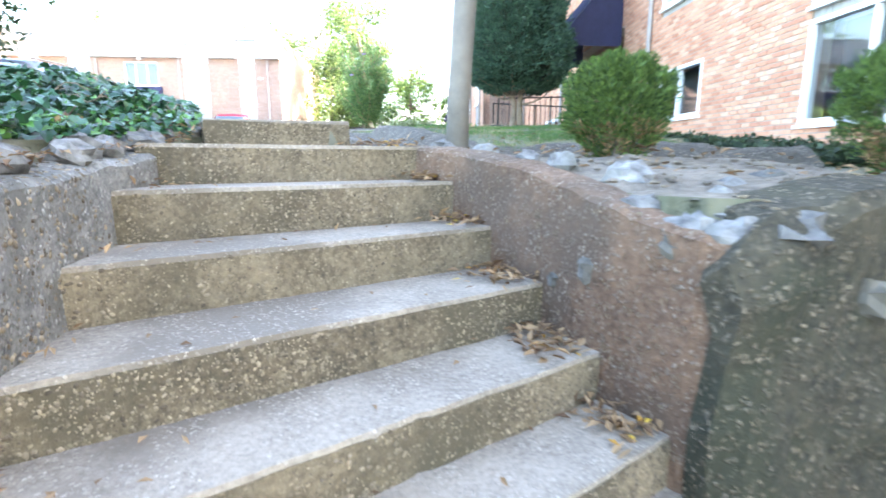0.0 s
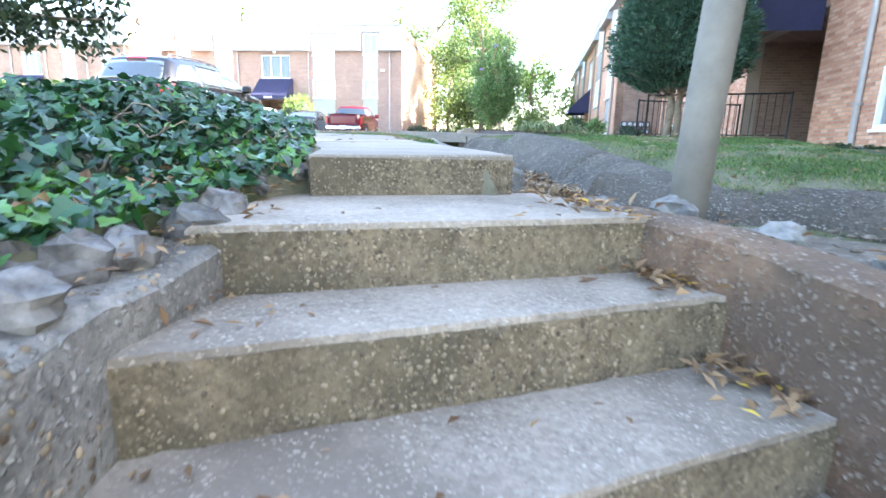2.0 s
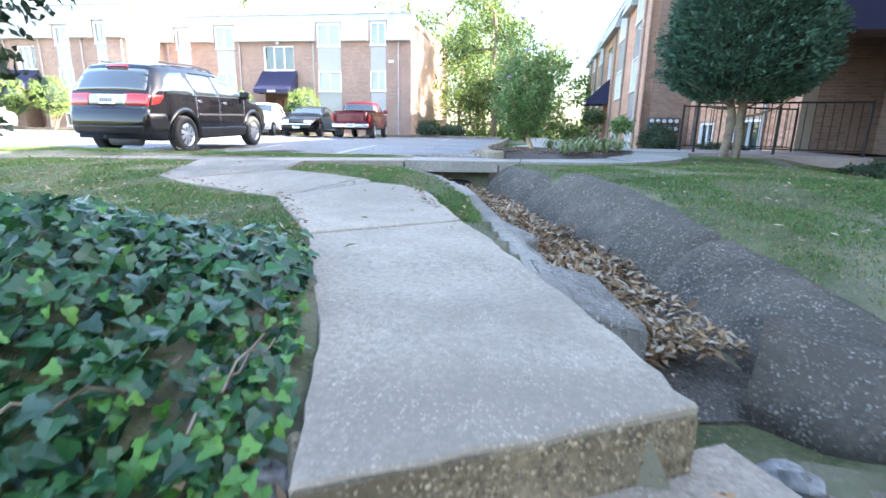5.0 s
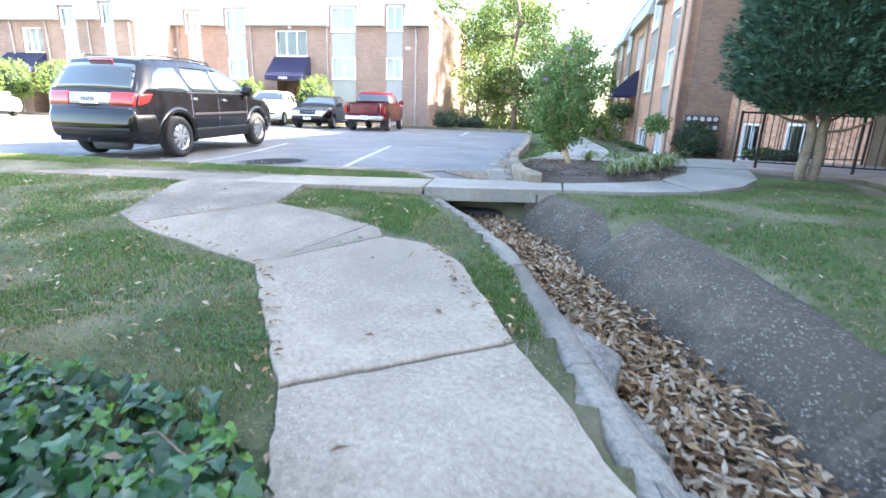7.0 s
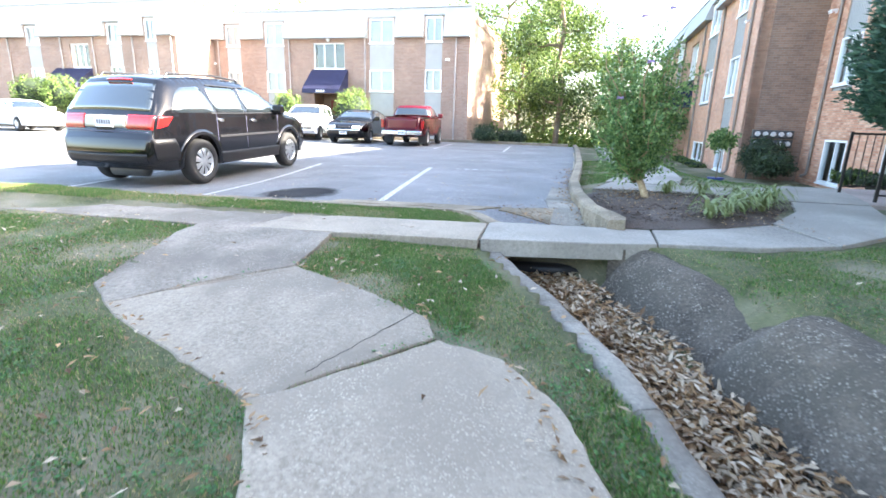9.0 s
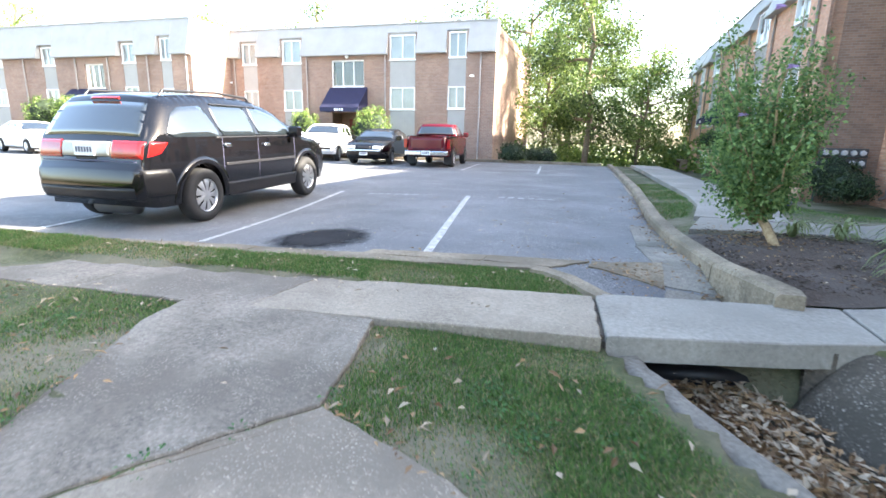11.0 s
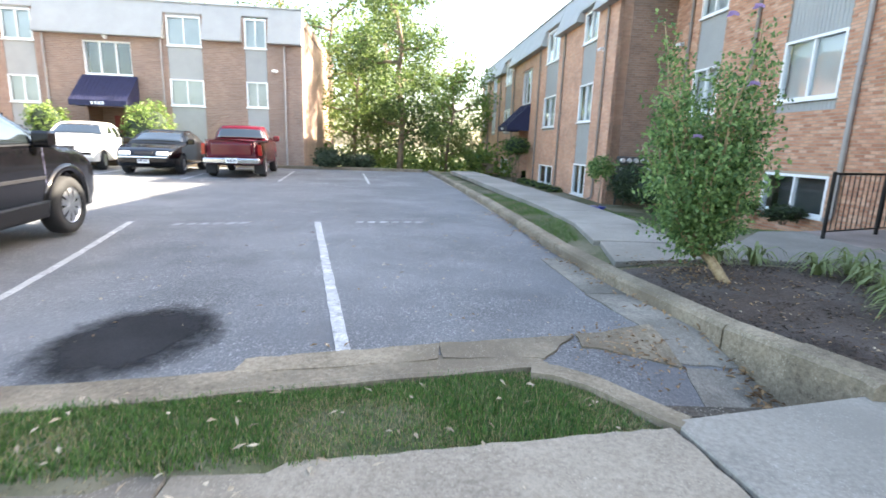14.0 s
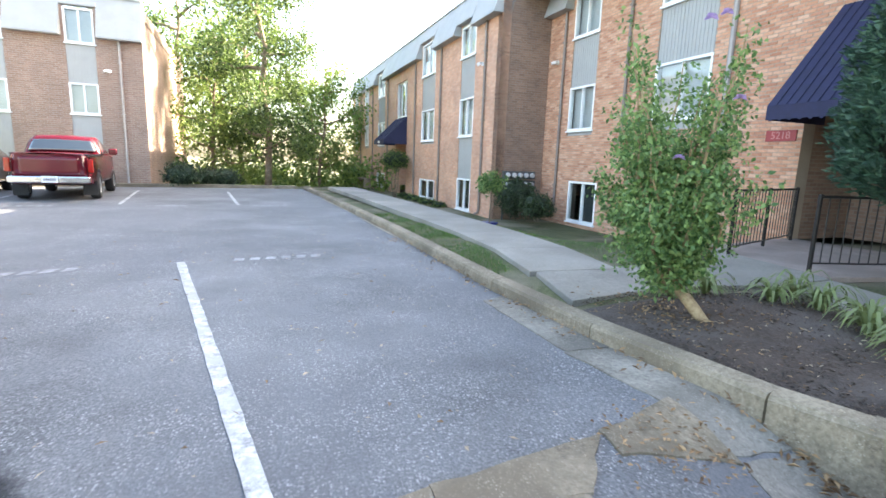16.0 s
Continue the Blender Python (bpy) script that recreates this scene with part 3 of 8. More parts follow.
def ground_z(x, y):
    # the stairs' cut, and the low ground in front of the walls
    if y < -3.45:
        lx, rx = wall_x(LEFT_WALL, max(y, -7.6)) - 0.14, wall_x(RIGHT_WALL, max(y, -5.5)) + 0.12
        top = -3.85 + (x - 1.39) * 0.66
        if y < top + 0.12 and x > lx and (x < rx or y < -5.51):
            if x < rx or y < -5.33 + 0.27 * (x - 3.87) - 0.05:
                return -2.4
        elif y < -5.4 + 0.27 * (x - 3.87) and x > rx:
            return -2.4
    if 2.15 < x < 2.85 and -3.75 < y < -3.1 + 0.3 * (x - 2.2):
        return -0.52
    # the parking lot
    if x < kerb_x(y) + 0.08 and lot_near_y(x) - 0.05 < y < far_kerb_y(x):
        return -0.75 if x > -1.3 and y < 4.4 else -0.3
    side = 0.5 + 0.5 * math.tanh((x - lerp_line(y, (-3, -1.8, 0.25, 1.95, 3), (2.3, 2.1, 1.25, 0.2, 0.1))) * 3)
    left, right = walk_z(y) - 0.022, right_z(y)
    if x < 0 and y > lerp_line(x, (-12, -6.4, -3.67, -0.6), (0.55, 1.47, 1.97, 2.47)):     # the grass strip along the kerb
        left = max(left, 0.0)
    if y > 4.2:
        # verge and lawn fall towards the far block's basement
        d = x - kerb_x(y)
        fall = smooth((d - 2.0) / 2.2) * smooth((y - 8.0) / 4.0)
        right = 0.06 - 0.62 * fall
        left = -0.05
    z = left + (right - left) * side
    if x < 1.7 and y < -2.4:      # the ivy bank beside the stairs
        z = lerp_line(y, (-7.0, -5.2, -4.3, -3.2, -2.4), (-0.5, -0.42, -0.36, -0.26, -0.23))
        z += 0.24 * smooth((1.35 - x) / 1.3) * smooth((-2.3 - y) / 0.9)
    z -= 0.3 * smooth((x - 4.6) / 1.6) * smooth((3.6 - y) / 4.5)     # the lawn falls towards the house
    # the pit in front of the entrance
    pit = smooth((x - 4.95) / 0.35) * smooth((5.75 - y) / 0.2) * smooth((y - 2.3) / 0.8) * smooth((6.9 - x) / 0.05)
    z -= 0.85 * pit
    if 2.5 < x < 7 and -3.8 < y < -2.0:     # the ground in front of the lawn's low wall
        wy = lerp_line(x, (2.62, 3.3, 5.5), (-2.6, -2.9, -3.5))
        z -= 0.14 * smooth((wy + 0.35 - y) / 0.3) * smooth((y + 3.78) / 0.4) * smooth((6 - x) / 1.5)
    g = gutter_d(x, y)
    if -1.0 < g < 0.52 and y < 2.2:
        wide = 0.42 if g > 0 else 0.44
        z = min(z, gutter_z(y) + (0 if abs(g) < wide else (abs(g) - wide) / (0.1 if g > 0 else 0.56) * (z - gutter_z(y))) - 0.02)
    if y > 23 or x < -40 or x > 20:
        z = min(z, 0.0 - 0.05 * max(0, y - 24) if y < 60 else -1.8)
    rough = 0.012 * noise.noise(Vector((x * 2.3, y * 2.3, 0))) + 0.02 * noise.noise(Vector((x * 0.6, y * 0.6, 4)))
    return z + rough


def spread(core_lo, core_hi, step, reach, grow=1.35):
    xs = list(np.arange(core_lo, core_hi + step / 2, step))
    d, lo, hi = step, [core_lo], [core_hi]
    while hi[-1] < reach:
        d *= grow
        hi.append(hi[-1] + d)
        lo.append(lo[-1] - d)
    return sorted(set(lo[1:])) + xs + hi[1:]


gx, gy = spread(-4.5, 7.5, 0.1, 420), spread(-7.5, 7.5, 0.1, 420)
g = Soup()
g.v = [(x, y, ground_z(x, y)) for y in gy for x in gx]
nx = len(gx)
g.f = [(j * nx + i, j * nx + i + 1, (j + 1) * nx + i + 1, (j + 1) * nx + i) for j in range(len(gy) - 1) for i in range(nx - 1)]
ground = part("ground", g, SOIL, smooth=True)
tagged(ground, "lawn soil with thatch and bare dry patches", "ground", kind="structure")

# ---- the parking lot ----
def lot_z(x, y):
    inlet = -0.30 * smooth((3.9 - y) / 0.9) * smooth((x + 0.9) / 1.3)
    return inlet - 0.05 * smooth((-2.4 - x) / 5.0) * smooth((15.5 - y) / 7.0) - 0.09 * smooth((-3.6 - x) / 2.4) * smooth((9.5 - y) / 6.0)


rows, columns = 80, 70
s = Soup()
for j in range(rows + 1):
    t = (j / rows) ** 1.5
    yr = 2.84 + t * 20.16
    xr = kerb_x(yr) + 0.03
    for i in range(columns + 1):
        x = xr + (-60 - xr) * (i / columns) ** 1.8
        n, f = lot_near_y(x), far_kerb_y(x)
        y = n + (f - n) * t
        s.v.append((x, y, lot_z(x, y) + 0.004 * noise.noise(Vector((x * 0.8, y * 0.8, 3)))))
w = columns + 1
s.f = [(j * w + i + 1, j * w + i, (j + 1) * w + i, (j + 1) * w + i + 1) for j in range(rows) for i in range(columns)]
lot = part("road", s, ASPHALT, smooth=True)
tagged(lot, "worn grey asphalt parking lot with faded lines", "parking lot", kind="structure")


def strip(a, b, w0, w1, z=0.006, broken=0.0, seed=1):
    """A worn painted line from a to b."""
    s, rnd = Soup(), random.Random(seed)
    a, b = Vector(a), Vector(b)
    d = (b - a).normalized()
    r = Vector((d.y, -d.x))
    n = max(2, int((b - a).length / 0.12))
    pts = []
    for i in range(n + 1):
        p = a + (b - a) * i / n
        w = (w0 + (w1 - w0) * i / n) / 2
        l, q = p - r * (w + rnd.uniform(-0.005, 0.005)), p + r * (w + rnd.uniform(-0.005, 0.005))
        pts.append((l, q))
    for i in range(n):
        if rnd.random() < broken:
            continue
        (l0, r0), (l1, r1) = pts[i], pts[i + 1]
        s.add([(p.x, p.y, z + lot_z(p.x, p.y)) for p in (l0, r0, r1, l1)], [(0, 1, 2, 3)])
    return s


for k, (a, b) in enumerate([((-2.20, 3.24), (-3.56, 8.18)), ((-4.70, 2.80), (-6.33, 7.93)), ((-7.25, 2.35), (-8.9, 7.3)), ((-3.80, 15.62), (-4.72, 20.5)),
                            ((-6.5, 15.5), (-7.5, 20.5)), ((-9.2, 15.07), (-10.3, 20.0)), ((-12.0, 14.6), (-13.1, 19.2)), ((-14.8, 14.0), (-15.9, 18.4))]):
    ln = part("line_marking", strip(a, b, 0.09, 0.09, 0.008, 0.0 if k < 2 else 0.06, k), LINE)
    tagged(ln, "worn white painted stall line on asphalt", "parking line", "stall lines", "structure")
for k, (cx, cy, n) in enumerate([(-2.35, 8.35, 6), (-5.0, 7.9, 6), (-2.9, 15.5, 5), (-5.3, 15.2, 5), (-8.0, 14.9, 5)]):
    s = Soup()
    d = Vector((0.98, 0.19))
    for i in range(n):
        c = Vector((cx, cy)) + d * (i - n / 2) * 0.19
        w = 0.06
        q = [c - d * w + Vector((0, -0.09)), c + d * w + Vector((0, -0.09)), c + d * w + Vector((0, 0.09)), c - d * w + Vector((0, 0.09))]
        s.add([(p.x, p.y, 0.007 + lot_z(p.x, p.y)) for p in q], [(0, 1, 2, 3)])
    tagged(part("stencil_marking", s, LINE_FAINT), "row of worn white stencilled marks on asphalt", "stall marking", "stall stencils", "structure")
oil, rnd = Soup(), random.Random(5)
for j in range(13):
    for i in range(13):
        x, y = -1.1 + i * 2.2 / 12, -1.1 + j * 2.2 / 12
        oil.v.append((x, y, 0.007 + lot_z(x - 3.55, y + 3.42)))
oil.f = [(j * 13 + i, j * 13 + i + 1, j * 13 + i + 14, j * 13 + i + 13) for j in range(12) for i in range(12)]
stain = part("oil_stain", oil, STAIN)
stain.location = (-3.55, 3.42, 0.0)
tagged(stain, "dark oil stain soaked into the asphalt", "oil stain", kind="structure")
# concrete pan and patches beside the inlet
pan = thing("inlet_apron", (0, 0, 0), "cracked concrete apron and gutter pan beside the kerb", "concrete apron", kind="structure")


def sheet(corners, lift, edge=0.012, n=8, seed=0):
    """A thin slab on the lot's surface, following its dip; corners counter-clockwise, edges a little uneven."""
    s, (a, b, c, d) = Soup(), [Vector(p) for p in corners]
    for j in range(n + 1):
        for i in range(n + 1):
            p = a.lerp(b, i / n).lerp(d.lerp(c, i / n), j / n)
            if i in (0, n) or j in (0, n):
                p = p + Vector((noise.noise(Vector((p.x * 7, p.y * 7, seed))), noise.noise(Vector((p.x * 7, p.y * 7, seed + 9))))) * edge
            s.v.append((p.x, p.y, lot_z(p.x, p.y) + lift + 0.004 * noise.noise(Vector((p.x * 5, p.y * 5, 1)))))
    w, rim = n + 1, list(range(n)) + [k * (n + 1) + n for k in range(n)] + [(n + 1) * n + k for k in range(n, 0, -1)] + [k * (n + 1) for k in range(n, 0, -1)]
    s.f = [(j * w + i, j * w + i + 1, (j + 1) * w + i + 1, (j + 1) * w + i) for j in range(n) for i in range(n)]
    m = len(s.v)
    s.v += [(s.v[k][0], s.v[k][1], s.v[k][2] - 0.1) for k in rim]
    s.f += [(rim[k], m + k, m + (k + 1) % len(rim), rim[(k + 1) % len(rim)]) for k in range(len(rim))]
    return s


for k, (corners, lift, mat) in enumerate((([(-0.07, 3.47), (0.36, 3.50), (0.05, 4.67), (-0.34, 4.66)], 0.009, APRON_CON), ([(-0.34, 4.68), (0.045, 4.69), (-0.20, 6.1), (-0.47, 6.0)], 0.009, APRON_CON),
                                          ([(-0.10, 2.70), (0.60, 2.88), (0.38, 3.48), (-0.04, 3.44)], 0.010, APRON_CON), ([(-0.70, 3.50), (-0.06, 3.43), (-0.085, 3.92), (-0.70, 3.68)], 0.012, KERB),
                                          ([(-1.62, 3.22), (-1.0, 3.26), (-0.72, 3.66), (-1.62, 3.45)], 0.013, KERB), ([(-2.75, 2.95), (-1.64, 3.2), (-1.64, 3.44), (-2.75, 3.14)], 0.012, KERB))):
    part("slab", sheet(corners, lift, 0.022, 12, k), mat, pan)
for outline in ([(-0.62, 10.0), (-0.3, 9.0), (-0.5, 10.9), (-0.85, 12.0)], [(-0.95, 13.2), (-0.72, 12.0), (-1.35, 17.8), (-1.6, 18.0)], [(-0.86, 12.05), (-0.66, 11.0), (-0.75, 12.0), (-0.97, 13.15)]):
    part("slab", Soup().prism(outline, -0.1, 0.006, 0.004), CONCRETE, pan)

# ---- kerbs ----
kerb = thing("kerb", (0, 0, 0), "weathered tan concrete kerb round the lot", "kerb", kind="structure")
KP = [(0.0, -0.5), (0.0, -0.05), (0.004, 0.095), (0.022, 0.122), (0.15, 0.135), (0.17, 0.12), (0.17, -0.5)]
ys = [2.92, 3.3, 3.64, 4.2, 4.89, 5.6, 6.37, 7.8, 9.4, 10.95, 13.5, 16.0, 18.7, 21.0, 22.9]
for i in range(0, len(ys) - 2, 2):
    seg = [(kerb_x(y), y, 0.0) for y in (ys[i], (ys[i] + ys[i + 1]) / 2, ys[i + 1], (ys[i + 1] + ys[i + 2]) / 2, ys[i + 2] - 0.012)]
    part("kerb_stone", Soup().ribbon(seg, KP), KERB, kerb)
part("kerb_stone", Soup().ribbon([(0.60, 2.80, 0.0), (0.61, 2.90, 0.0), (0.46, 3.25, 0.0)], [(-0.01, -0.4), (-0.005, 0.10), (0.02, 0.13), (0.16, 0.14), (0.18, -0.4)]), KERB, kerb)
for x0, x1 in ((-1.0, -3.8), (-3.82, -7.0), (-7.02, -11.0), (-11.02, -20.0), (-20.02, -60.0)):
    seg = [(x, near_kerb_y(x) - 0.0, 0.55 * lot_z(x, 3) + 0.004 * math.sin(x * 9)) for x in np.linspace(x1, x0, 15)]
    part("kerb_stone", Soup().ribbon(seg, [(-0.25, -0.2), (-0.245, 0.007), (-0.14, 0.009), (-0.03, 0.010), (0.0, 0.022), (0.05, 0.022), (0.06, -0.2)]), KERB, kerb)
part("kerb_stone", Soup().ribbon([(-1.1, 3.15, 0.0), (-0.95, 3.12, 0.0), (-0.75, 2.98, 0.0), (-0.5, 2.66, 0.0), (-0.44, 2.6, 0.0)], [(-0.02, -0.2), (-0.02, 0.022), (0.0, 0.034), (0.14, 0.036), (0.16, -0.2)]), KERB, kerb)
far = [(-2.45, 23.0, 0.0)] + [(x, far_kerb_y(x) + 0.05, 0.0) for x in (-5, -9, -14, -18, -23, -60)]
part("kerb_stone", Soup().ribbon(far, [(0, -0.2), (0, 0.12), (0.16, 0.13), (0.18, -0.2)]), KERB, kerb)

# ---- pavements and the walkway ----
pavement = thing("pavement", (0, 0, 0), "weathered concrete pavement slabs with grassy joints", "pavement", kind="structure")


def sw_near(x):
    return lerp_line(x, (-12, -5.6, -3.1, -0.43), (-0.1, 1.0, 1.30, 1.76))


def sw_far(x):
    return lerp_line(x, (-12, -6.4, -3.67, -0.6), (0.6, 1.52, 2.02, 2.52))


PAVED = []


def pave(outline, z, mat=CONCRETE, lift=0.0, parent=pavement, name="slab", thick=0.12):
    PAVED.append(outline)
    if mat in (CONCRETE, CONCRETE_OLD):
        worn = []
        for (ax, ay), (bx, by) in zip(outline, outline[1:] + outline[:1]):
            m = max(1, int(math.hypot(bx - ax, by - ay) / 0.07))
            for i in range(m):
                x, y = ax + (bx - ax) * i / m, ay + (by - ay) * i / m
                k = 0.014 if i else 0.0
                worn.append((x + k * noise.noise(Vector((x * 9, y * 9, 3))) + k * noise.noise(Vector((x * 31, y * 31, 3))), y + k * noise.noise(Vector((x * 9, y * 9, 8))) + k * noise.noise(Vector((x * 31, y * 31, 8)))))
        outline = worn
    top = (lambda x, y: z(x, y) + lift) if callable(z) else z + lift
    low = (lambda x, y: top(x, y) - thick) if callable(top) else top - thick
    return part(name, Soup().prism(outline, low, top, 0.008), mat, parent)


cuts = [-12, -10.3, -8.7, -7.2, -5.75, -4.2, -2.66, -0.56]
for k, (a, b) in enumerate(zip(cuts, cuts[1:])):
    bb = b - 0.006
    pave([(a, sw_near(a)), (bb + (0.14 if b > -1 else 0), sw_near(bb)), (bb, sw_far(bb)), (a, sw_far(a))], lambda x, y: lerp_line(x, (-6, -3, -0.5), (-0.06, -0.03, 0.025)), CONCRETE if b > -1.0 else CONCRETE_OLD, random.Random(k).uniform(-0.003, 0.003))
# walkway from the stairs up to the pavement: large cracked slabs
pave([(1.39, -3.85), (2.21, -3.31), (1.92, -2.72), (1.56, -2.08), (1.33, -1.66), (1.13, -1.36), (0.36, -2.02), (0.78, -2.7), (1.12, -3.25)], lambda x, y: walk_z(y), thick=0.2)
pave([(0.35, -2.0), (1.12, -1.34), (0.90, -0.9), (0.62, -0.43), (0.30, -0.16), (-0.05, -0.10), (-0.50, -0.72), (-0.62, -0.86), (-0.30, -1.25)], lambda x, y: walk_z(y), lift=0.005)
pave([(-0.56, -0.87), (-0.515, -0.67), (-0.085, -0.055), (-0.20, 0.12), (-0.79, 0.39), (-1.48, 0.60), (-2.13, -0.40), (-1.9, -0.50), (-1.03, -0.74)], lambda x, y: walk_z(y) - 0.01)
pave([(-2.15, -0.39), (-1.50, 0.61), (-1.62, 1.10), (-1.76, 1.50), (-3.1, 1.28), (-3.05, 0.9), (-2.72, 0.25), (-2.52, -0.20)], lambda x, y: walk_z(y) - 0.012 + 0.038 * smooth((y - 0.5) / 0.8), CONCRETE_OLD)
for k, (a, b) in enumerate((((-0.53, -0.58), (-0.31, 0.16)),)):
    pts = [Vector(a).lerp(Vector(b), i / 14) + Vector((0.02 * noise.noise(Vector((i * 0.7, k, 0))), 0.02 * noise.noise(Vector((i * 0.7, k, 5))))) for i in range(15)]
    top = lambda x, y: walk_z(y) - 0.009
    part("crack", Soup().ribbon([(p.x, p.y, top(p.x, p.y)) for p in pts], [(-0.003, -0.01), (-0.0022, 0.0), (0.0022, 0.0), (0.003, -0.01)]), HOLE, pavement)
# the slab bridge over the gutter and the curved path to the entrance
bridge = thing("bridge_pavement", (0, 0, 0), "pale concrete slab path bridging the gutter", "pavement", kind="structure")
pave([(-0.40, 1.76), (0.55, 2.10), (1.05, 2.32), (1.0, 2.95), (0.62, 2.86), (-0.55, 2.56)], 0.035, BRIDGE_CON, 0, bridge, "slab", 0.15)
pave([(1.07, 2.33), (1.9, 2.62), (2.6, 3.05), (2.25, 3.95), (1.75, 3.45), (1.2, 3.05), (1.02, 2.96)], 0.036, BRIDGE_CON, 0, bridge, "slab", 0.15)
pave([(2.62, 3.06), (3.2, 3.75), (3.62, 4.7), (3.8, 5.9), (2.85, 5.75), (2.7, 4.9), (2.27, 3.97)], lambda x, y: lerp_line(y, (3, 6), (0.036, 0.10)), BRIDGE_CON, 0, bridge, "slab", 0.15)
pave([(2.86, 5.77), (3.8, 5.92), (4.1, 7.0), (4.15, 8.15), (3.3, 8.0), (2.4, 7.0), (1.75, 6.9), (0.42, 6.7), (0.22, 5.55), (1.6, 5.9)], 0.105, BRIDGE_CON, 0, bridge, "slab", 0.15)
pave([(-0.66, 1.80), (-0.3, 1.86), (-0.42, 2.56), (-0.72, 2.48)], 0.006, GUTTERCON, 0, bridge, "joint_bed")
pave([(0.98, 2.34), (1.14, 2.42), (1.1, 2.96), (0.96, 2.9)], 0.018, GUTTERCON, 0, bridge, "joint_bed")
part("abutment", Soup().box(-0.5, 1.8, -0.7, -0.36, 2.6, -0.02).box(0.66, 2.2, -0.7, 0.8, 2.8, -0.02).box(-0.5, 2.75, -0.7, 0.9, 2.85, -0.05), GUTTERCON, bridge)
# path along the far block
sidewalk = thing("building_path", (0, 0, 0), "long concrete path beside the verge", "pavement", kind="structure")
fy = [6.72, 8.2, 9.8, 11.5, 13.4, 15.4, 17.6, 20.0, 23.0]
for a, b in zip(fy, fy[1:]):
    off = lambda y: lerp_line(y, (6.7, 8.6, 23), (0.62, 0.98, 1.02))
    b2 = b - 0.012
    pave([(kerb_x(a) + off(a), a), (kerb_x(a) + off(a) + 1.15, a), (kerb_x(b2) + off(b2) + 1.15, b2), (kerb_x(b2) + off(b2), b2)], 0.115, BRIDGE_CON, 0, sidewalk, "slab")

# a dark drain pipe that shows under the bridge
drain = thing("drain_pipe", (-0.2, 2.12, -0.36), "dark drain pipe lying in the culvert under the bridge", "pipe")
part("pipe", Soup().tube([(0, 0, 0.06), (0.4, 0.13, 0.06), (0.8, 0.24, 0.06)], 0.07, 14), CARGREY, drain, smooth=True)

# ---- the gutter ----
gutter = thing("drain_gutter", (0, 0, 0), "open concrete drainage gutter half full of fallen leaves", "gutter", kind="structure")


def gline(i0, i1, n, zf):
    pts = []
    for i in range(n + 1):
        t = i0 + (i1 - i0) * i / n
        k = min(int(t), len(GUTTER) - 2)
        a, b = GUTTER[k], GUTTER[k + 1]
        x, y = a[0] + (b[0] - a[0]) * (t - k), a[1] + (b[1] - a[1]) * (t - k)
        pts.append((x, y, zf(y)))
    return pts


part("gutter_bed", Soup().ribbon(gline(0.0, 5.95, 24, gutter_z), [(-0.5, 0.0), (0.5, 0.0), (0.5, -0.1), (-0.5, -0.1)]), GUTTERCON, gutter)
# low lip on the walkway's side
for a, b in ((0.95, 2.45), (2.454, 3.3), (3.304, 4.4), (4.404, 5.9)):
    s = Soup().ribbon(gline(a, b, 16, lambda y: walk_z(y) - 0.05), [(0.34, -0.5), (0.365, -0.14), (0.39, -0.03), (0.43, 0.0), (0.52, 0.0), (0.55, -0.02), (0.55, -0.5)])
    s.v = [(x + 0.014 * noise.noise(Vector((x, y, z)) * 6), y + 0.014 * noise.noise(Vector((x, y, z + 5)) * 6), z + 0.016 * noise.noise(Vector((x * 4, y * 4, 1)))) for x, y, z in s.v]
    part("gutter_lip", s, APRON_CON, gutter, smooth=True)
# sloped wall on the building's side, in worn blocks with rounded tops; the second overlaps the first
for a, b, h, sag, jut in ((0.98, 2.72, -0.01, 0.16, 0.0), (2.5, 4.72, 0.05, 0.06, 0.07), (4.5, 5.9, 0.01, 0.0, 0.03)):
    line = gline(a, b, 44, lambda y: right_z(y) - 0.02 + h)
    line = [(x, y, z - sag * smooth(i / 44) ** 2 - 0.16 * (1 - smooth(i / 5)) - 0.1 * (1 - smooth((44 - i) / 4))) for i, (x, y, z) in enumerate(line)]
    s = Soup().ribbon(line, [(-0.30 + jut, -0.6), (-0.40 + jut, -0.40), (-0.51 + jut, -0.26), (-0.62 + jut, -0.14), (-0.73 + jut, -0.05), (-0.82 + jut, 0.0), (-0.90, 0.014), (-0.97, 0.0), (-1.02, -0.04), (-1.06, -0.5)])
    s.v = [(x + 0.025 * noise.noise(Vector((x, y, z)) * 3.0), y + 0.025 * noise.noise(Vector((x, y, z + 5)) * 3.0), z + 0.03 * noise.noise(Vector((x * 1.9, y * 1.9, 1))) + 0.014 * noise.noise(Vector((x * 11, y * 11, 1)))) for x, y, z in s.v]
    part("gutter_wall", s, GUTTERCON, gutter, smooth=True)
# low wall that holds the lawn back, past the gutter's end
s = Soup().ribbon([(2.56 + 0.1 * i, lerp_line(2.56 + 0.1 * i, (2.56, 3.3, 5.5), (-2.56, -2.9, -3.5)), lerp_line(i, (0, 30), (-0.55, -0.6))) for i in range(31)], [(0.03, -0.2), (0.0, 0.0), (-0.06, 0.07), (-0.15, 0.14), (-0.26, 0.19), (-0.38, 0.205), (-0.48, 0.18), (-0.52, -0.2)])
s.v = [(x + 0.03 * noise.noise(Vector((x, y, z)) * 3.0), y + 0.03 * noise.noise(Vector((x, y, z + 5)) * 3.0), z + 0.05 * noise.noise(Vector((x * 1.9, y * 1.9, 1))) + 0.02 * noise.noise(Vector((x * 11, y * 11, 1)))) for x, y, z in s.v]
part("gutter_wall", s, GUTTERCON, gutter, smooth=True)
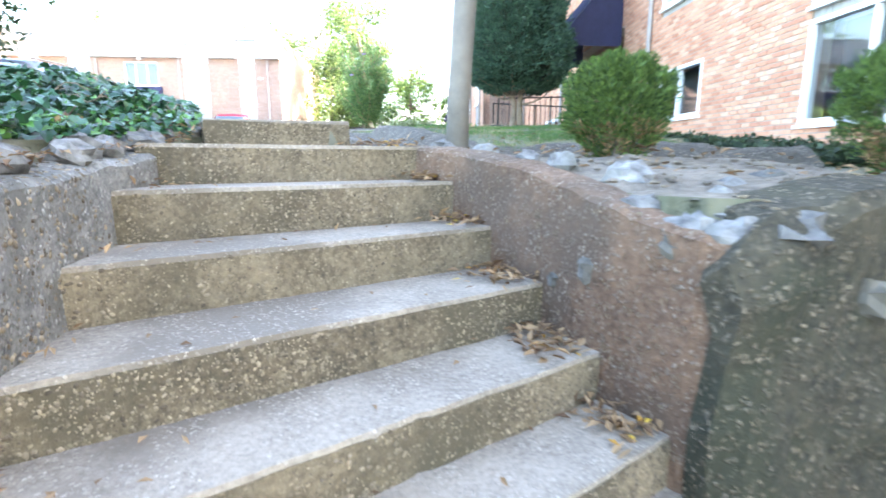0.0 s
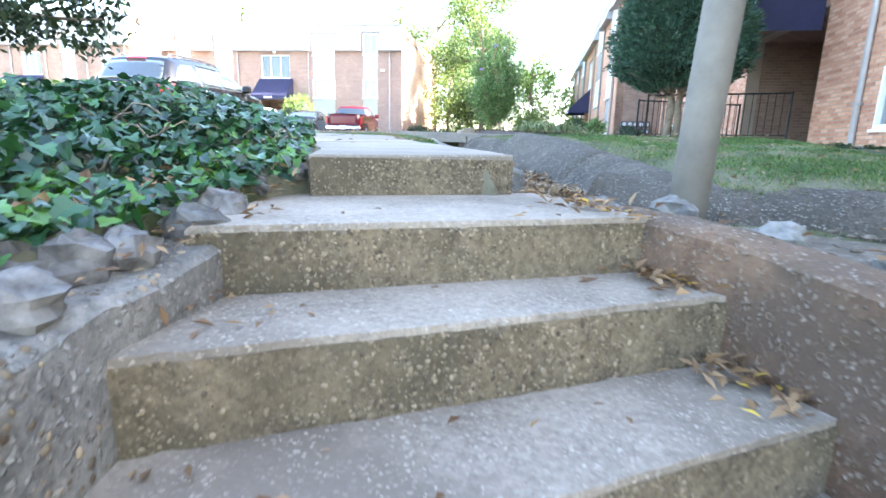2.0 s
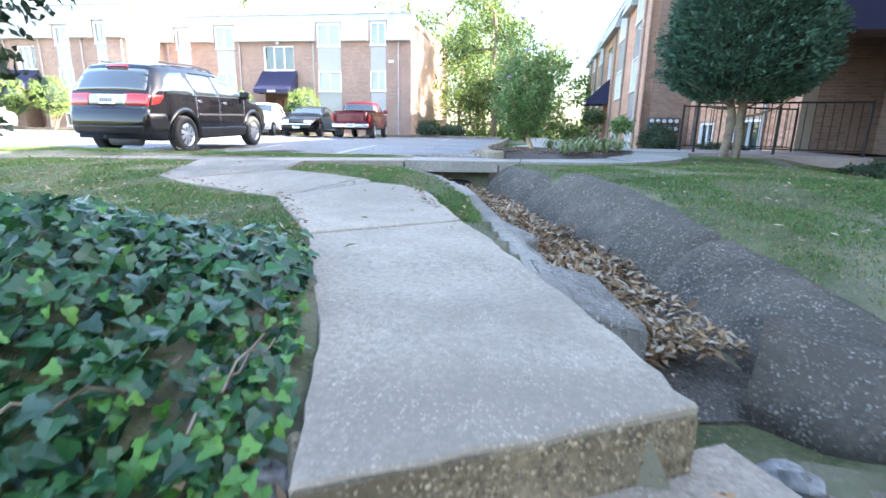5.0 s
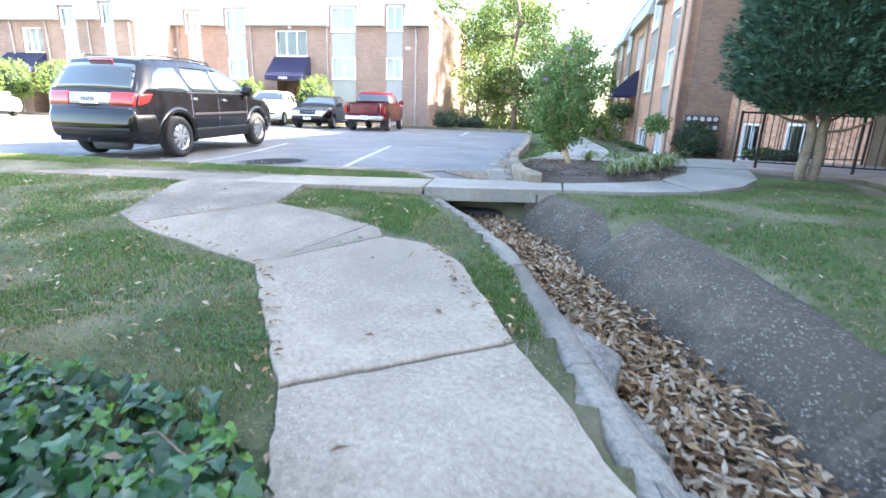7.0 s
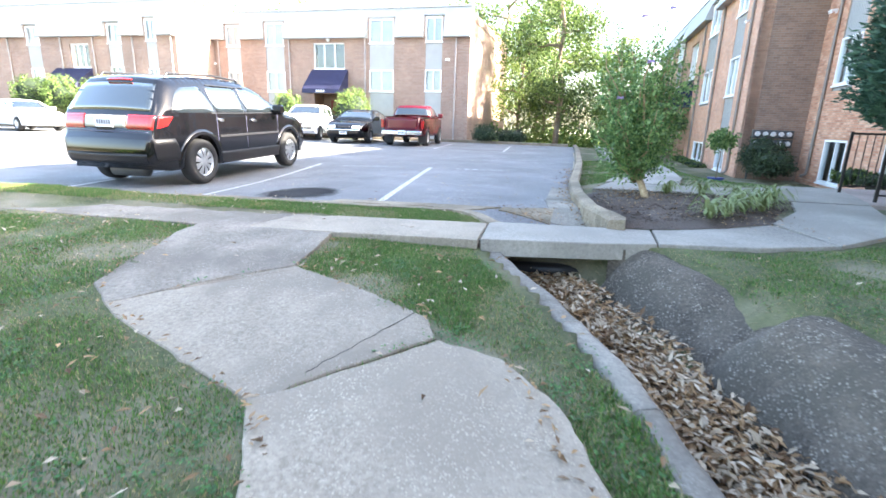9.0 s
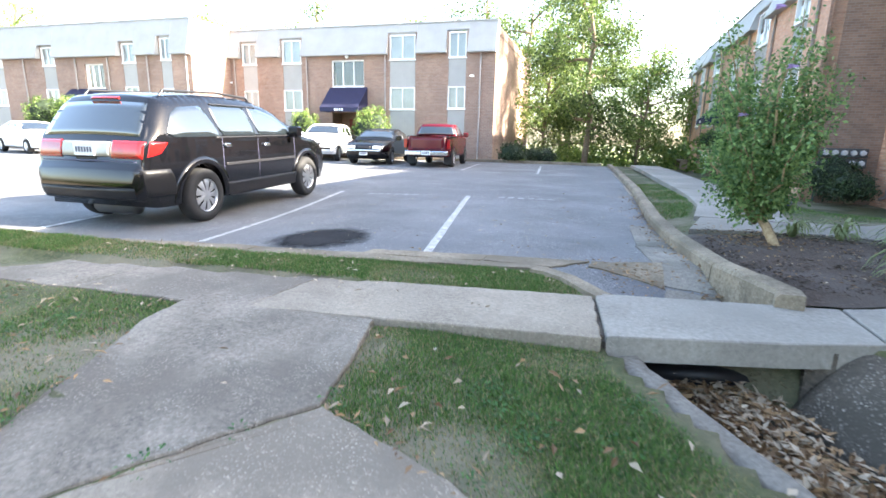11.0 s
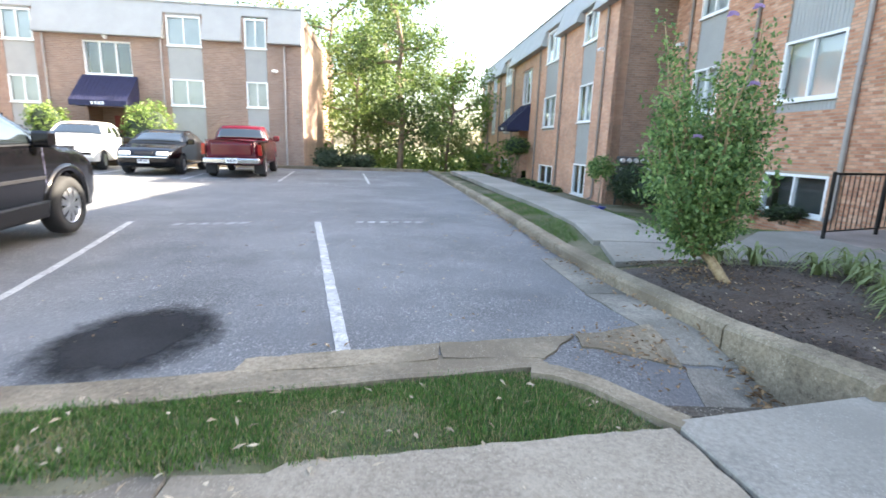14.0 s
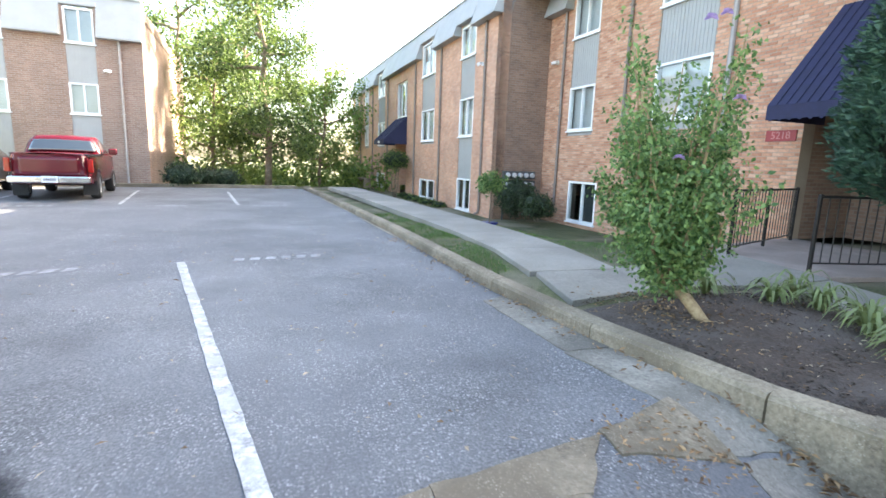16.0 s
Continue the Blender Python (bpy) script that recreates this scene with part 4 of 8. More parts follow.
# tilted broken slabs beside the walkway
for outline, z0, z1 in (([(1.18, -1.42), (1.55, -1.55), (1.62, -1.0), (1.28, -0.78), (1.12, -1.02)], -0.19, -0.30), ([(1.42, -1.85), (1.75, -1.75), (1.62, -1.5), (1.3, -1.45)], -0.22, -0.3),
                        ([(1.85, -2.6), (2.2, -2.5), (2.0, -1.95), (1.65, -2.0)], -0.26, -0.36)):
    cx = outline[0][0]
    part("broken_slab", Soup().prism(outline, lambda x, y: -0.5, lambda x, y: z0 + (z1 - z0) * (x - cx) / 0.45, 0.02), GREYWALL, gutter)

# ---- stairs ----
stairs = thing("stairs", (0, 0, 0), "worn concrete steps with exposed gravel risers", "stairs", kind="structure")


def rough_edge(a, b, n, amount, seed):
    """A worn edge from a to b: long waves and small chips."""
    a, b = Vector(a), Vector(b)
    d = (b - a).normalized()
    r = Vector((d.y, -d.x))
    pts = []
    for i in range(n + 1):
        t = (b - a).length * i / n
        chip = max(0.0, noise.noise(Vector((t * 14, seed * 3.3, 2))) - 0.25)
        pts.append(tuple(a + d * t + r * (amount * (noise.noise(Vector((t * 4, seed * 1.7, 0))) + 0.6 * noise.noise(Vector((t * 22, seed * 1.7, 5)))) - amount * 2.4 * chip)))
    return pts


for k in range(1, len(STEPS)):
    (la, ra, z), (lb, rb, zb) = STEPS[k], STEPS[k - 1]
    d = (Vector(ra) - Vector(la)).normalized()
    back = Vector((-d.y, d.x))
    l, r = Vector(la) - d * 0.1, Vector(ra) + d * 0.12
    l2, r2 = Vector(lb) - d * 0.16 + back * 0.08, Vector(rb) + d * 0.2 + back * 0.08
    front = rough_edge(l, r, 90, 0.009, k)
    step = part("step", Soup().prism(front + [tuple(r2), tuple(l2)], z - 0.5, z - 0.02, 0.012), AGGREGATE, stairs)
    nose = [tuple(Vector(p) + back * 0.006) for p in rough_edge(l, r, 90, 0.009, k)]
    part("tread", Soup().prism(nose + [tuple(r2), tuple(l2)], z - 0.024, z, 0.012), TREAD_CON, step)
(la, ra, z) = STEPS[0]
d = (Vector(ra) - Vector(la)).normalized()
back = Vector((-d.y, d.x))
part("step", Soup().prism(rough_edge(Vector(la) - back * 0.01, Vector(ra) - back * 0.01, 16, 0.005, 9) + [tuple(Vector(ra) + back * 0.2), tuple(Vector(la) + back * 0.2)], z - 0.45, z - 0.012, 0.01), AGGREGATE, stairs)
landing = part("landing", Soup().prism([(2.3, -7.6), (4.2, -6.2), (9, -5.2), (9, -12), (-3, -12), (1.5, -8.5)], -2.3, -2.05, 0.01), CONCRETE, stairs)


def rough_wall(name, line, profile, mat, seed, amp=0.02, n=40):
    xs = [0.0]
    for a, b in zip(line, line[1:]):
        xs.append(xs[-1] + (Vector(b[:2]) - Vector(a[:2])).length)
    fine = []
    for i in range(n + 1):
        t = xs[-1] * i / n
        fine.append(tuple(lerp_line(t, xs, [p[k] for p in line]) for k in range(3)))
    s = Soup().ribbon(fine, profile)
    o = Vector((seed, seed * 2, 0))
    s.v = [(x + amp * noise.noise(Vector((x, y, z)) * 5 + o), y + amp * noise.noise(Vector((y, z, x)) * 5 + o), z + amp * noise.noise(Vector((z, x, y)) * 6 + o)) for x, y, z in s.v]
    return part(name, s, mat)


def face(lo, hi, thick, n=8):
    """A wall's profile: its face up in n steps, over the top and down."""
    return [(0.0, lo + (hi - lo) * i / n) for i in range(n)] + [(0.0, hi - 0.02), (0.02, hi), (thick * 0.5, hi + 0.015), (thick, hi), (thick, lo)]


tagged(rough_wall("wall_left_of_stairs", LEFT_WALL, face(-1.5, 0.0, 0.26), GREYWALL, 3, 0.016), "grey pebbly concrete cheek wall beside the steps", "retaining wall", kind="structure")
tagged(rough_wall("wall_right_of_stairs", RIGHT_WALL, [(-a, b) for a, b in face(-1.6, 0.0, 0.22)], BROWNWALL, 5, 0.014), "reddish brown concrete cheek wall beside the steps", "retaining wall", kind="structure")
tagged(rough_wall("wall_front_retaining", FRONT_WALL, [(a, b) for a, b in [(0.0, -1.6 + 0.2 * i) for i in range(8)] + [(0.0, -0.05), (-0.06, 0.02), (-0.3, 0.04), (-0.5, 0.0), (-0.5, -1.6)]], MOSSWALL, 8, 0.06, 60), "dark mossy retaining wall of stones in gravelly mortar", "retaining wall", kind="structure")


# ---- buildings ----
class House:
    """A brick apartment house. Its own frame: x along the front, out = side * y, z up."""

    def __init__(self, name, at, turn, side, label):
        self.root = thing(name, at, label, "apartment building", "apartment houses", turn=turn)
        self.side = side

    def y(self, out):
        return self.side * out

    def box(self, s, u0, u1, o0, o1, z0, z1):
        a, b = sorted((self.y(o0), self.y(o1)))
        return s.box(u0, a, z0, u1, b, z1)

    def wall(self, u0, u1, z0, z1, out, holes, mat, thick=0.3, name="wall"):
        """A wall in cells, left open at the holes (u0, u1, z0, z1)."""
        us = sorted({u0, u1, *[min(max(h[k], u0), u1) for h in holes for k in (0, 1)]})
        zs = sorted({z0, z1, *[min(max(h[k], z0), z1) for h in holes for k in (2, 3)]})
        nu, nz = len(us), len(zs)

        def solid(i, k):
            if not (0 <= i < nu - 1 and 0 <= k < nz - 1):
                return False
            return not any(h[0] - 1e-6 <= us[i] and us[i + 1] <= h[1] + 1e-6 and h[2] - 1e-6 <= zs[k] and zs[k + 1] <= h[3] + 1e-6 for h in holes)

        s = Soup()
        s.v = [(u, self.y(o), z) for o in (out, out - thick) for z in zs for u in us]
        back = nu * nz
        for k in range(nz - 1):
            for i in range(nu - 1):
                if not solid(i, k):
                    continue
                p, q, r, t = k * nu + i, k * nu + i + 1, (k + 1) * nu + i + 1, (k + 1) * nu + i
                s.f += [(p, q, r, t), (back + t, back + r, back + q, back + p)]
                for (e, f), open_side in (((p, q), not solid(i, k - 1)), ((q, r), not solid(i + 1, k)), ((r, t), not solid(i, k + 1)), ((t, p), not solid(i - 1, k))):
                    if open_side:
                        s.f.append((f, e, back + e, back + f))
        return part(name, s, mat, self.root)

    def window(self, u0, u1, z0, z1, out, sashes=2, dark=False, frame=0.06, sill=True):
        """White frame, sliding sashes, glass, and behind it a blind or a panel painted dark as an unlit room."""
        f = frame
        o0, o1 = out - 0.12, out + 0.015
        s = Soup()
        for o in (o0, o1):
            s.v += [(u, self.y(o), z) for u, z in ((u0, z0), (u1, z0), (u1, z1), (u0, z1), (u0 + f, z0 + f), (u1 - f, z0 + f), (u1 - f, z1 - f), (u0 + f, z1 - f))]
        for k in range(4):
            n = (k + 1) % 4
            s.f += [(k, n, n + 4, k + 4), (k + 8, k + 12, n + 12, n + 8), (k, k + 8, n + 8, n), (k + 4, n + 4, n + 12, k + 12)]
        win = part("window", s, WHITE, self.root)
        w = (u1 - u0) / sashes
        for k in range(1, sashes):
            part("mullion", self.box(Soup(), u0 + w * k - f * 0.45, u0 + w * k + f * 0.45, o0 + 0.03, o1 - 0.02, z0 + f * 0.98, z1 - f * 0.98), WHITE, win)
        for k in range(sashes):
            a, b = u0 + w * k + f * 0.3, u0 + w * (k + 1) - f * 0.3
            y = self.y(out - 0.065 + 0.02 * (k % 2))
            quad = [(a, y, z0 + f * 0.6), (b, y, z0 + f * 0.6), (b, y, z1 - f * 0.6), (a, y, z1 - f * 0.6)]
            pane = part("pane", Soup().add(quad, [(0, 1, 2, 3) if self.side < 0 else (3, 2, 1, 0)]), GLASS, win)
            pane.visible_shadow = False
        back = Soup()
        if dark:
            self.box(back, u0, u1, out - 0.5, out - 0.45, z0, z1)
        else:
            n = max(4, int((z1 - z0) / 0.09))
            for k in range(n):
                c = z0 + (z1 - z0) * (k + 0.5) / n
                h = (z1 - z0) / n
                a, b = self.y(out - 0.2), self.y(out - 0.17)
                back.add([(u0, a, c - h * 0.52), (u1, a, c - h * 0.52), (u1, b, c + h * 0.52), (u0, b, c + h * 0.52)], [(0, 1, 2, 3)])
        part("dark_room" if dark else "blind", back, UNLIT_PANEL if dark else BLIND, win)
        if sill:
            part("sill", self.box(Soup(), u0 - 0.04, u1 + 0.04, out - 0.1, out + 0.05, z0 - 0.05, z0 - 0.004), WHITE, win)
        return win

    def panel(self, u0, u1, z0, z1, out):
        """A strip of ribbed metal cladding between windows."""
        s = Soup()
        self.box(s, u0, u1, out - 0.1, out - 0.03, z0, z1)
        n = max(2, int((u1 - u0) / 0.1))
        for k in range(n):
            a = u0 + (u1 - u0) * (k + 0.35) / n
            self.box(s, a, a + 0.03, out - 0.03, out - 0.018, z0, z1)
        return part("cladding_panel", s, PANEL, self.root)

    def mansard(self, u0, u1, z0, z1, out, notches=(), low=0.32, high=-0.12):
        """Sloped metal roof skirt, notched round the upper windows (u0, u1, top)."""
        cuts = sorted({u0, u1, *[n[k] for n in notches for k in (0, 1)]})
        for a, b in zip(cuts, cuts[1:]):
            s = Soup()
            zb = z0
            for n in notches:
                if n[0] - 1e-6 <= a and b <= n[1] + 1e-6:
                    zb = n[2]
            t = (zb - z0) / (z1 - z0)
            o = low + (high - low) * t
            ring = [(out - 0.3, zb), (out + o, zb), (out + o, zb + 0.06), (out + high, z1 - 0.05), (out + high + 0.05, z1 - 0.05), (out + high + 0.05, z1), (out - 0.6, z1), (out - 0.6, z1 - 0.3)]
            v = [(u, self.y(q), z) for u in (a, b) for q, z in ring]
            k = len(ring)
            s.add(v, [tuple(range(k)), tuple(range(k, 2 * k))[::-1]] + [(i, (i + 1) % k, k + (i + 1) % k, k + i) for i in range(k)])
            part("mansard_panel", s, MANSARD, self.root)

    def downpipe(self, u, z0, z1, out, mat=PIPE, r=0.045):
        s = Soup().tube([(u, self.y(out + 0.06), z1), (u, self.y(out + 0.06), z0 + 0.15), (u, self.y(out + 0.1), z0 + 0.04), (u, self.y(out + 0.22), z0)], r, 8)
        for k in range(3):
            z = z0 + (z1 - z0) * (0.15 + 0.35 * k)
            self.box(s, u - r * 1.3, u + r * 1.3, out, out + 0.12, z, z + 0.04)
        return part("downpipe", s, mat, self.root)

    def canopy(self, u0, u1, z0, z1, out, reach, seams=14, digits=True):
        """Canvas door awning on a sloped frame, with scalloped valance and dark seams."""
        y0, y1 = self.y(out + 0.01), self.y(out + reach)
        zf = z0 + 0.22
        s = Soup()
        s.add([(u0, y0, z1), (u1, y0, z1), (u1, y1, zf), (u0, y1, zf), (u0, y0, z1 - 0.015), (u1, y0, z1 - 0.015), (u1, y1, zf - 0.015), (u0, y1, zf - 0.015)],
              [(0, 1, 2, 3), (7, 6, 5, 4), (0, 3, 7, 4), (1, 5, 6, 2)])
        for u in (u0, u1):
            s.add([(u, y0, z1), (u, y1, zf), (u, y1, z0), (u, y0, z0)], [(0, 1, 2, 3)])
        n = seams * 3
        for k in range(n):
            a, b = u0 + (u1 - u0) * k / n, u0 + (u1 - u0) * (k + 1) / n
            dip = 0.02 * (k % 3 == 1)
            s.add([(a, y1, zf), (b, y1, zf), (b, y1, z0 - dip), (a, y1, z0 - dip)], [(0, 1, 2, 3)])
        can = part("awning", s, CANVAS, self.root, "navy blue canvas awning over the entrance")
        t = Soup()
        for k in range(1, seams):
            u = u0 + (u1 - u0) * k / seams
            t.tube([(u, y0, z1 + 0.004), (u, y1, zf + 0.004)], 0.012, 5)
        part("seam", t, CANVAS2, can)
        if digits:
            d = Soup()
            c = (u0 + u1) / 2
            for k in range(4):
                self.box(d, c - 0.26 + k * 0.14, c - 0.17 + k * 0.14, out + reach + 0.003, out + reach + 0.008, z0 + 0.05, z0 + 0.17)
            part("number_lettering", d, WHITE, can)
        return can

    def lettering(self, text, u, z, out, size, mat, parent):
        """Painted figures that stand on the front."""
        curve = bpy.data.curves.new("figures", "FONT")
        curve.body, curve.size, curve.extrude, curve.align_x, curve.align_y = text, size, 0.002, "CENTER", "CENTER"
        made = new("figures", curve)
        bpy.context.view_layer.update()
        me = bpy.data.meshes.new_from_object(made.evaluated_get(bpy.context.evaluated_depsgraph_get()))
        bpy.data.objects.remove(made)
        m = pose(u, self.y(out), z, 90, 0, 180 if self.side > 0 else 0)
        me.transform(m)
        me.materials.clear()
        me.materials.append(mat)
        ob = new("number_lettering", me)
        ob.parent = parent
        return ob

    def lamp(self, u, z, out):
        s = Soup()
        self.box(s, u - 0.06, u + 0.06, out, out + 0.04, z - 0.06, z + 0.06)
        s.tube([(u - 0.03, self.y(out + 0.05), z + 0.03), (u - 0.09, self.y(out + 0.2), z - 0.03)], [0.03, 0.055], 8)
        s.tube([(u + 0.03, self.y(out + 0.05), z + 0.03), (u + 0.09, self.y(out + 0.2), z - 0.03)], [0.03, 0.055], 8)
        return part("floodlight", s, WHITE, self.root)

    def column(self, u0, u1, rows, out, z0, z1):
        """A strip of cladding and windows, one above the other: rows of (z0, z1, dark)."""
        z = z0
        for a, b, dark in rows:
            if a - z > 0.05:
                self.panel(u0, u1, z, a - 0.055, out)
            self.window(u0, u1, a, b, out, 2, dark)
            z = b + 0.004
        if z1 - z > 0.05:
            self.panel(u0, u1, z, z1, out)

    def entrance(self, u0, u1, z0, z1, out, mat, deep=1.1):
        """Recessed porch: side walls, ceiling, back wall and a red panelled door."""
        for name, a, b, o, e, f in (("porch_wall", u0 - 0.25, u0, out - 0.3, z0, z1), ("porch_wall", u1, u1 + 0.25, out - 0.3, z0, z1), ("porch_ceiling", u0 - 0.25, u1 + 0.25, out - 0.3, z1, z1 + 0.2)):
            part(name, self.box(Soup(), a, b, out - deep, o, e, f), mat, self.root)
        part("porch_wall", self.box(Soup(), u0, u1, out - deep - 0.2, out - deep, z0, z1), mat, self.root)
        c = (u0 + u1) / 2
        d = Soup()
        self.box(d, c - 0.47, c + 0.47, out - deep + 0.003, out - deep + 0.05, z0 + 0.02, z0 + 2.05)
        for a, b, e, f in ((-0.38, -0.05, 0.15, 0.95), (0.05, 0.38, 0.15, 0.95), (-0.38, -0.05, 1.1, 1.95), (0.05, 0.38, 1.1, 1.95)):
            self.box(d, c + a, c + b, out - deep + 0.05, out - deep + 0.065, z0 + e, z0 + f)
        door = part("door", d, REDDOOR, self.root, "dark red panelled entrance door")
        part("handle", self.box(Soup(), c + 0.36, c + 0.42, out - deep + 0.06, out - deep + 0.12, z0 + 0.95, z0 + 1.08), CHROME, door)


# the right-hand house: a near block set back, a far block standing forward
right_house = House("apartment_building", (3.9, 19.0, 0.0), 94.8, 1, "orange-red brick apartment house with grey mansard roof and navy awnings")
H = right_house
FZ, FT = 6.05, 7.4
far_cols = [(0.4, 1.75, [(2.3, 3.7, False), (5.2, 6.3, False)]), (4.75, 6.6, [(2.25, 3.65, False), (5.2, 6.6, False)]), (14.1, 15.9, [(2.25, 3.65, False), (5.2, 6.6, False)]), (18.9, 20.2, [(2.3, 3.7, False), (5.2, 6.3, False)]), (22.9, 24.1, [(2.3, 3.7, False), (5.2, 6.3, False)])]
holes = [(a, b, -0.5 if k in (0,) else 2.1, FT - 0.8) for k, (a, b, _) in enumerate(far_cols)] + [(4.5, 6.7, -0.42, 0.47), (14.0, 16.2, -0.42, 0.47), (9.2, 11.4, -0.6, 5.5)]
H.wall(-1.65, 25.3, -1.2, FT - 0.8, 0.0, holes, BRICK_R)
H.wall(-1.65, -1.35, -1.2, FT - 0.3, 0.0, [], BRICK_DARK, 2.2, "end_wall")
for k, (a, b, rows) in enumerate(far_cols):
    H.column(a, b, ([(-0.5, 0.7, True)] if k == 0 else []) + rows, 0.0, -0.5 if k == 0 else 2.1, FT - 0.8)
H.window(4.5, 6.7, -0.42, 0.47, 0.0, 2, True)
H.window(14.0, 16.2, -0.42, 0.47, 0.0, 2, True)
H.window(9.2, 11.4, 3.65, 5.5, -0.1, 3, True)
H.wall(9.2, 11.4, 2.3, 3.64, -0.12, [], BRICK_R, 0.2)
H.entrance(9.2, 11.4, -0.1, 2.25, 0.0, BRICK_R)
H.canopy(9.1, 11.5, 2.15, 3.6, 0.0, 1.25)
H.mansard(-1.65, 25.3, FZ, FT, 0.0, [(a - 0.12, b + 0.12, r[-1][1] + 0.1) for a, b, r in far_cols])
for u in (-0.55, 3.9, 7.6, 13.2, 17.4, 21.6):
    H.downpipe(u, -0.5, FZ, 0.0)
H.lamp(-0.3, 4.7, 0.0)
H.lamp(13.7, 5.9, 0.0)
# near block
N = -1.8
near_cols = [(-8.25, -6.6, [(2.5, 3.82, False), (5.15, 6.5, False)]), (-4.25, -3.0, [(2.4, 3.7, False), (5.15, 6.5, False)]), (-17.3, -15.6, [(2.4, 3.7, False), (5.15, 6.5, False)]), (-21.4, -19.6, [(1.35, 2.7, False), (5.15, 6.5, False)])]
nholes = [(a, b, 2.25 if k != 3 else 1.2, FT - 0.8) for k, (a, b, _) in enumerate(near_cols)]
nholes += [(-8.45, -6.6, 0.0, 0.88), (-4.7, -3.3, -0.4, 0.85), (-17.25, -15.6, 0.26, 1.2), (-21.4, -19.6, -0.06, 1.19), (-13.75, -10.4, -0.9, 2.55), (-13.1, -10.6, 4.3, 5.6)]
near_wall = H.wall(-28.0, -1.36, -1.6, FT - 0.8, N, nholes, MORTAR)
for k, (a, b, rows) in enumerate(near_cols):
    H.column(a, b, rows, N, 2.25 if k != 3 else 1.2, FT - 0.8)
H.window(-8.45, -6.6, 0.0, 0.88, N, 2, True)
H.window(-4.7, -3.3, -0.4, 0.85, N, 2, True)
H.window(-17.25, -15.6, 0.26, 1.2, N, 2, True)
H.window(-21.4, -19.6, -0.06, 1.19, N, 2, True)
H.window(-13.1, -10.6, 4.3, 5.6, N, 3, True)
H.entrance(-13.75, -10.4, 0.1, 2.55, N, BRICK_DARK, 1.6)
H.lettering("5218", -12.2, 2.26, N + 1.45 + 0.006, 0.19, WHITE, H.canopy(-13.6, -10.75, 2.15, 4.1, N, 1.45, 18, False))
H.mansard(-28.0, -1.66, FZ, FT, N, [(a - 0.12, b + 0.12, r[-1][1] + 0.1) for a, b, r in near_cols])
H.downpipe(-8.72, 0.0, FZ, N, PIPE2, 0.055)
H.downpipe(-2.6, -0.3, FZ, N)
H.downpipe(-5.6, 2.0, FZ, N)
H.downpipe(-15.2, -0.3, FZ, N, PIPE2, 0.05)
H.lamp(-2.2, 4.6, N)
s = Soup()
H.box(s, -10.3, -9.72, N + 0.003, N + 0.03, 1.9, 2.1)
board = part("number_board", s, SIGNRED, H.root, "red house-number board on the brick")
H.lettering("5218", -10.01, 2.0, N + 0.034, 0.19, SIGNPINK, board)
s = Soup()
H.box(s, -28, 25.3, -12, -0.65, FT - 0.75, FT - 0.6)
part("roof", s, GUTTERCON, H.root)
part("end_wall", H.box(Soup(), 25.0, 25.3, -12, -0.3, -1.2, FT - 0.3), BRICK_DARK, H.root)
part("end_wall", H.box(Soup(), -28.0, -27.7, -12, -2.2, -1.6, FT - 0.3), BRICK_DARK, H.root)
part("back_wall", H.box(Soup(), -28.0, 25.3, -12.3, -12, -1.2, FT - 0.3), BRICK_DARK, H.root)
s = Soup()
H.box(s, 21.0, 22.0, -3, -2.2, FT - 0.6, FT + 0.5)
part("chimney", s, BRICK_DARK, H.root)

# the left-hand house: a main block, and a block standing forward
left_house = House("apartment_building", (-9.3, 23.6, 0.0), 6.0, -1, "brown brick apartment house with pale mansard roof and navy awnings")
K = left_house
MZ, MT = 5.3, 6.85
cols = [(-13.45, -12.5, [(2.45, 3.52, False), (4.95, 6.08, False)]), (-10.8, -9.6, [(2.45, 3.56, False), (4.97, 6.18, False)]), (-4.3, -2.88, [(2.55, 3.67, False), (5.05, 6.25, False)]), (-1.08, -0.16, [(2.6, 3.7, False), (5.1, 6.3, False)])]
holes = [(a, b, -0.3, MT - 0.5) for a, b, _ in cols] + [(-7.75, -5.8, -0.3, 5.1)]
K.wall(-14.7, 1.35, -0.5, MT - 0.5, 0.0, holes, BRICK_L)
for a, b, rows in cols:
    K.column(a, b, rows, 0.0, 0.0, MT - 0.5)
    K.window(a, b, -0.28, -0.01, 0.0, 2, True)
K.window(-7.75, -5.8, 3.72, 5.1, -0.1, 3, True)
K.wall(-7.75, -5.8, 2.35, 3.71, -0.12, [], BRICK_L, 0.2)
K.entrance(-7.75, -5.8, 0.0, 2.35, 0.0, BRICK_L)
K.canopy(-7.85, -5.6, 2.35, 3.68, 0.0, 1.2)
K.mansard(-14.75, 1.38, MZ, MT, 0.0, [(a - 0.1, b + 0.1, r[-1][1] + 0.1) for a, b, r in cols])
for u in (-14.0, -9.25, -4.55, 0.6):
    K.downpipe(u, 0.0, MZ, 0.0, PIPE2)
K.lamp(0.2, 4.2, 0.0)
K.lamp(-14.3, 4.0, 0.0)
s = Soup().blob((-6.75, -0.1, 5.25), (0.11, 0.11, 0.11), 1, 0.0, 8, 12)
part("porch_globe", s, WHITE, K.root, "white globe lamp above the entrance", True)
part("end_wall", K.box(Soup(), 1.05, 1.35, -13, -0.3, -0.8, MT - 0.2), BRICK_L, K.root)
part("back_wall", K.box(Soup(), -14.7, 1.35, -13.3, -13, -0.8, MT - 0.2), BRICK_L, K.root)
s = Soup()
K.box(s, -30.4, 1.35, -13, -0.6, MT - 0.7, MT - 0.55)
part("roof", s, GUTTERCON, K.root)
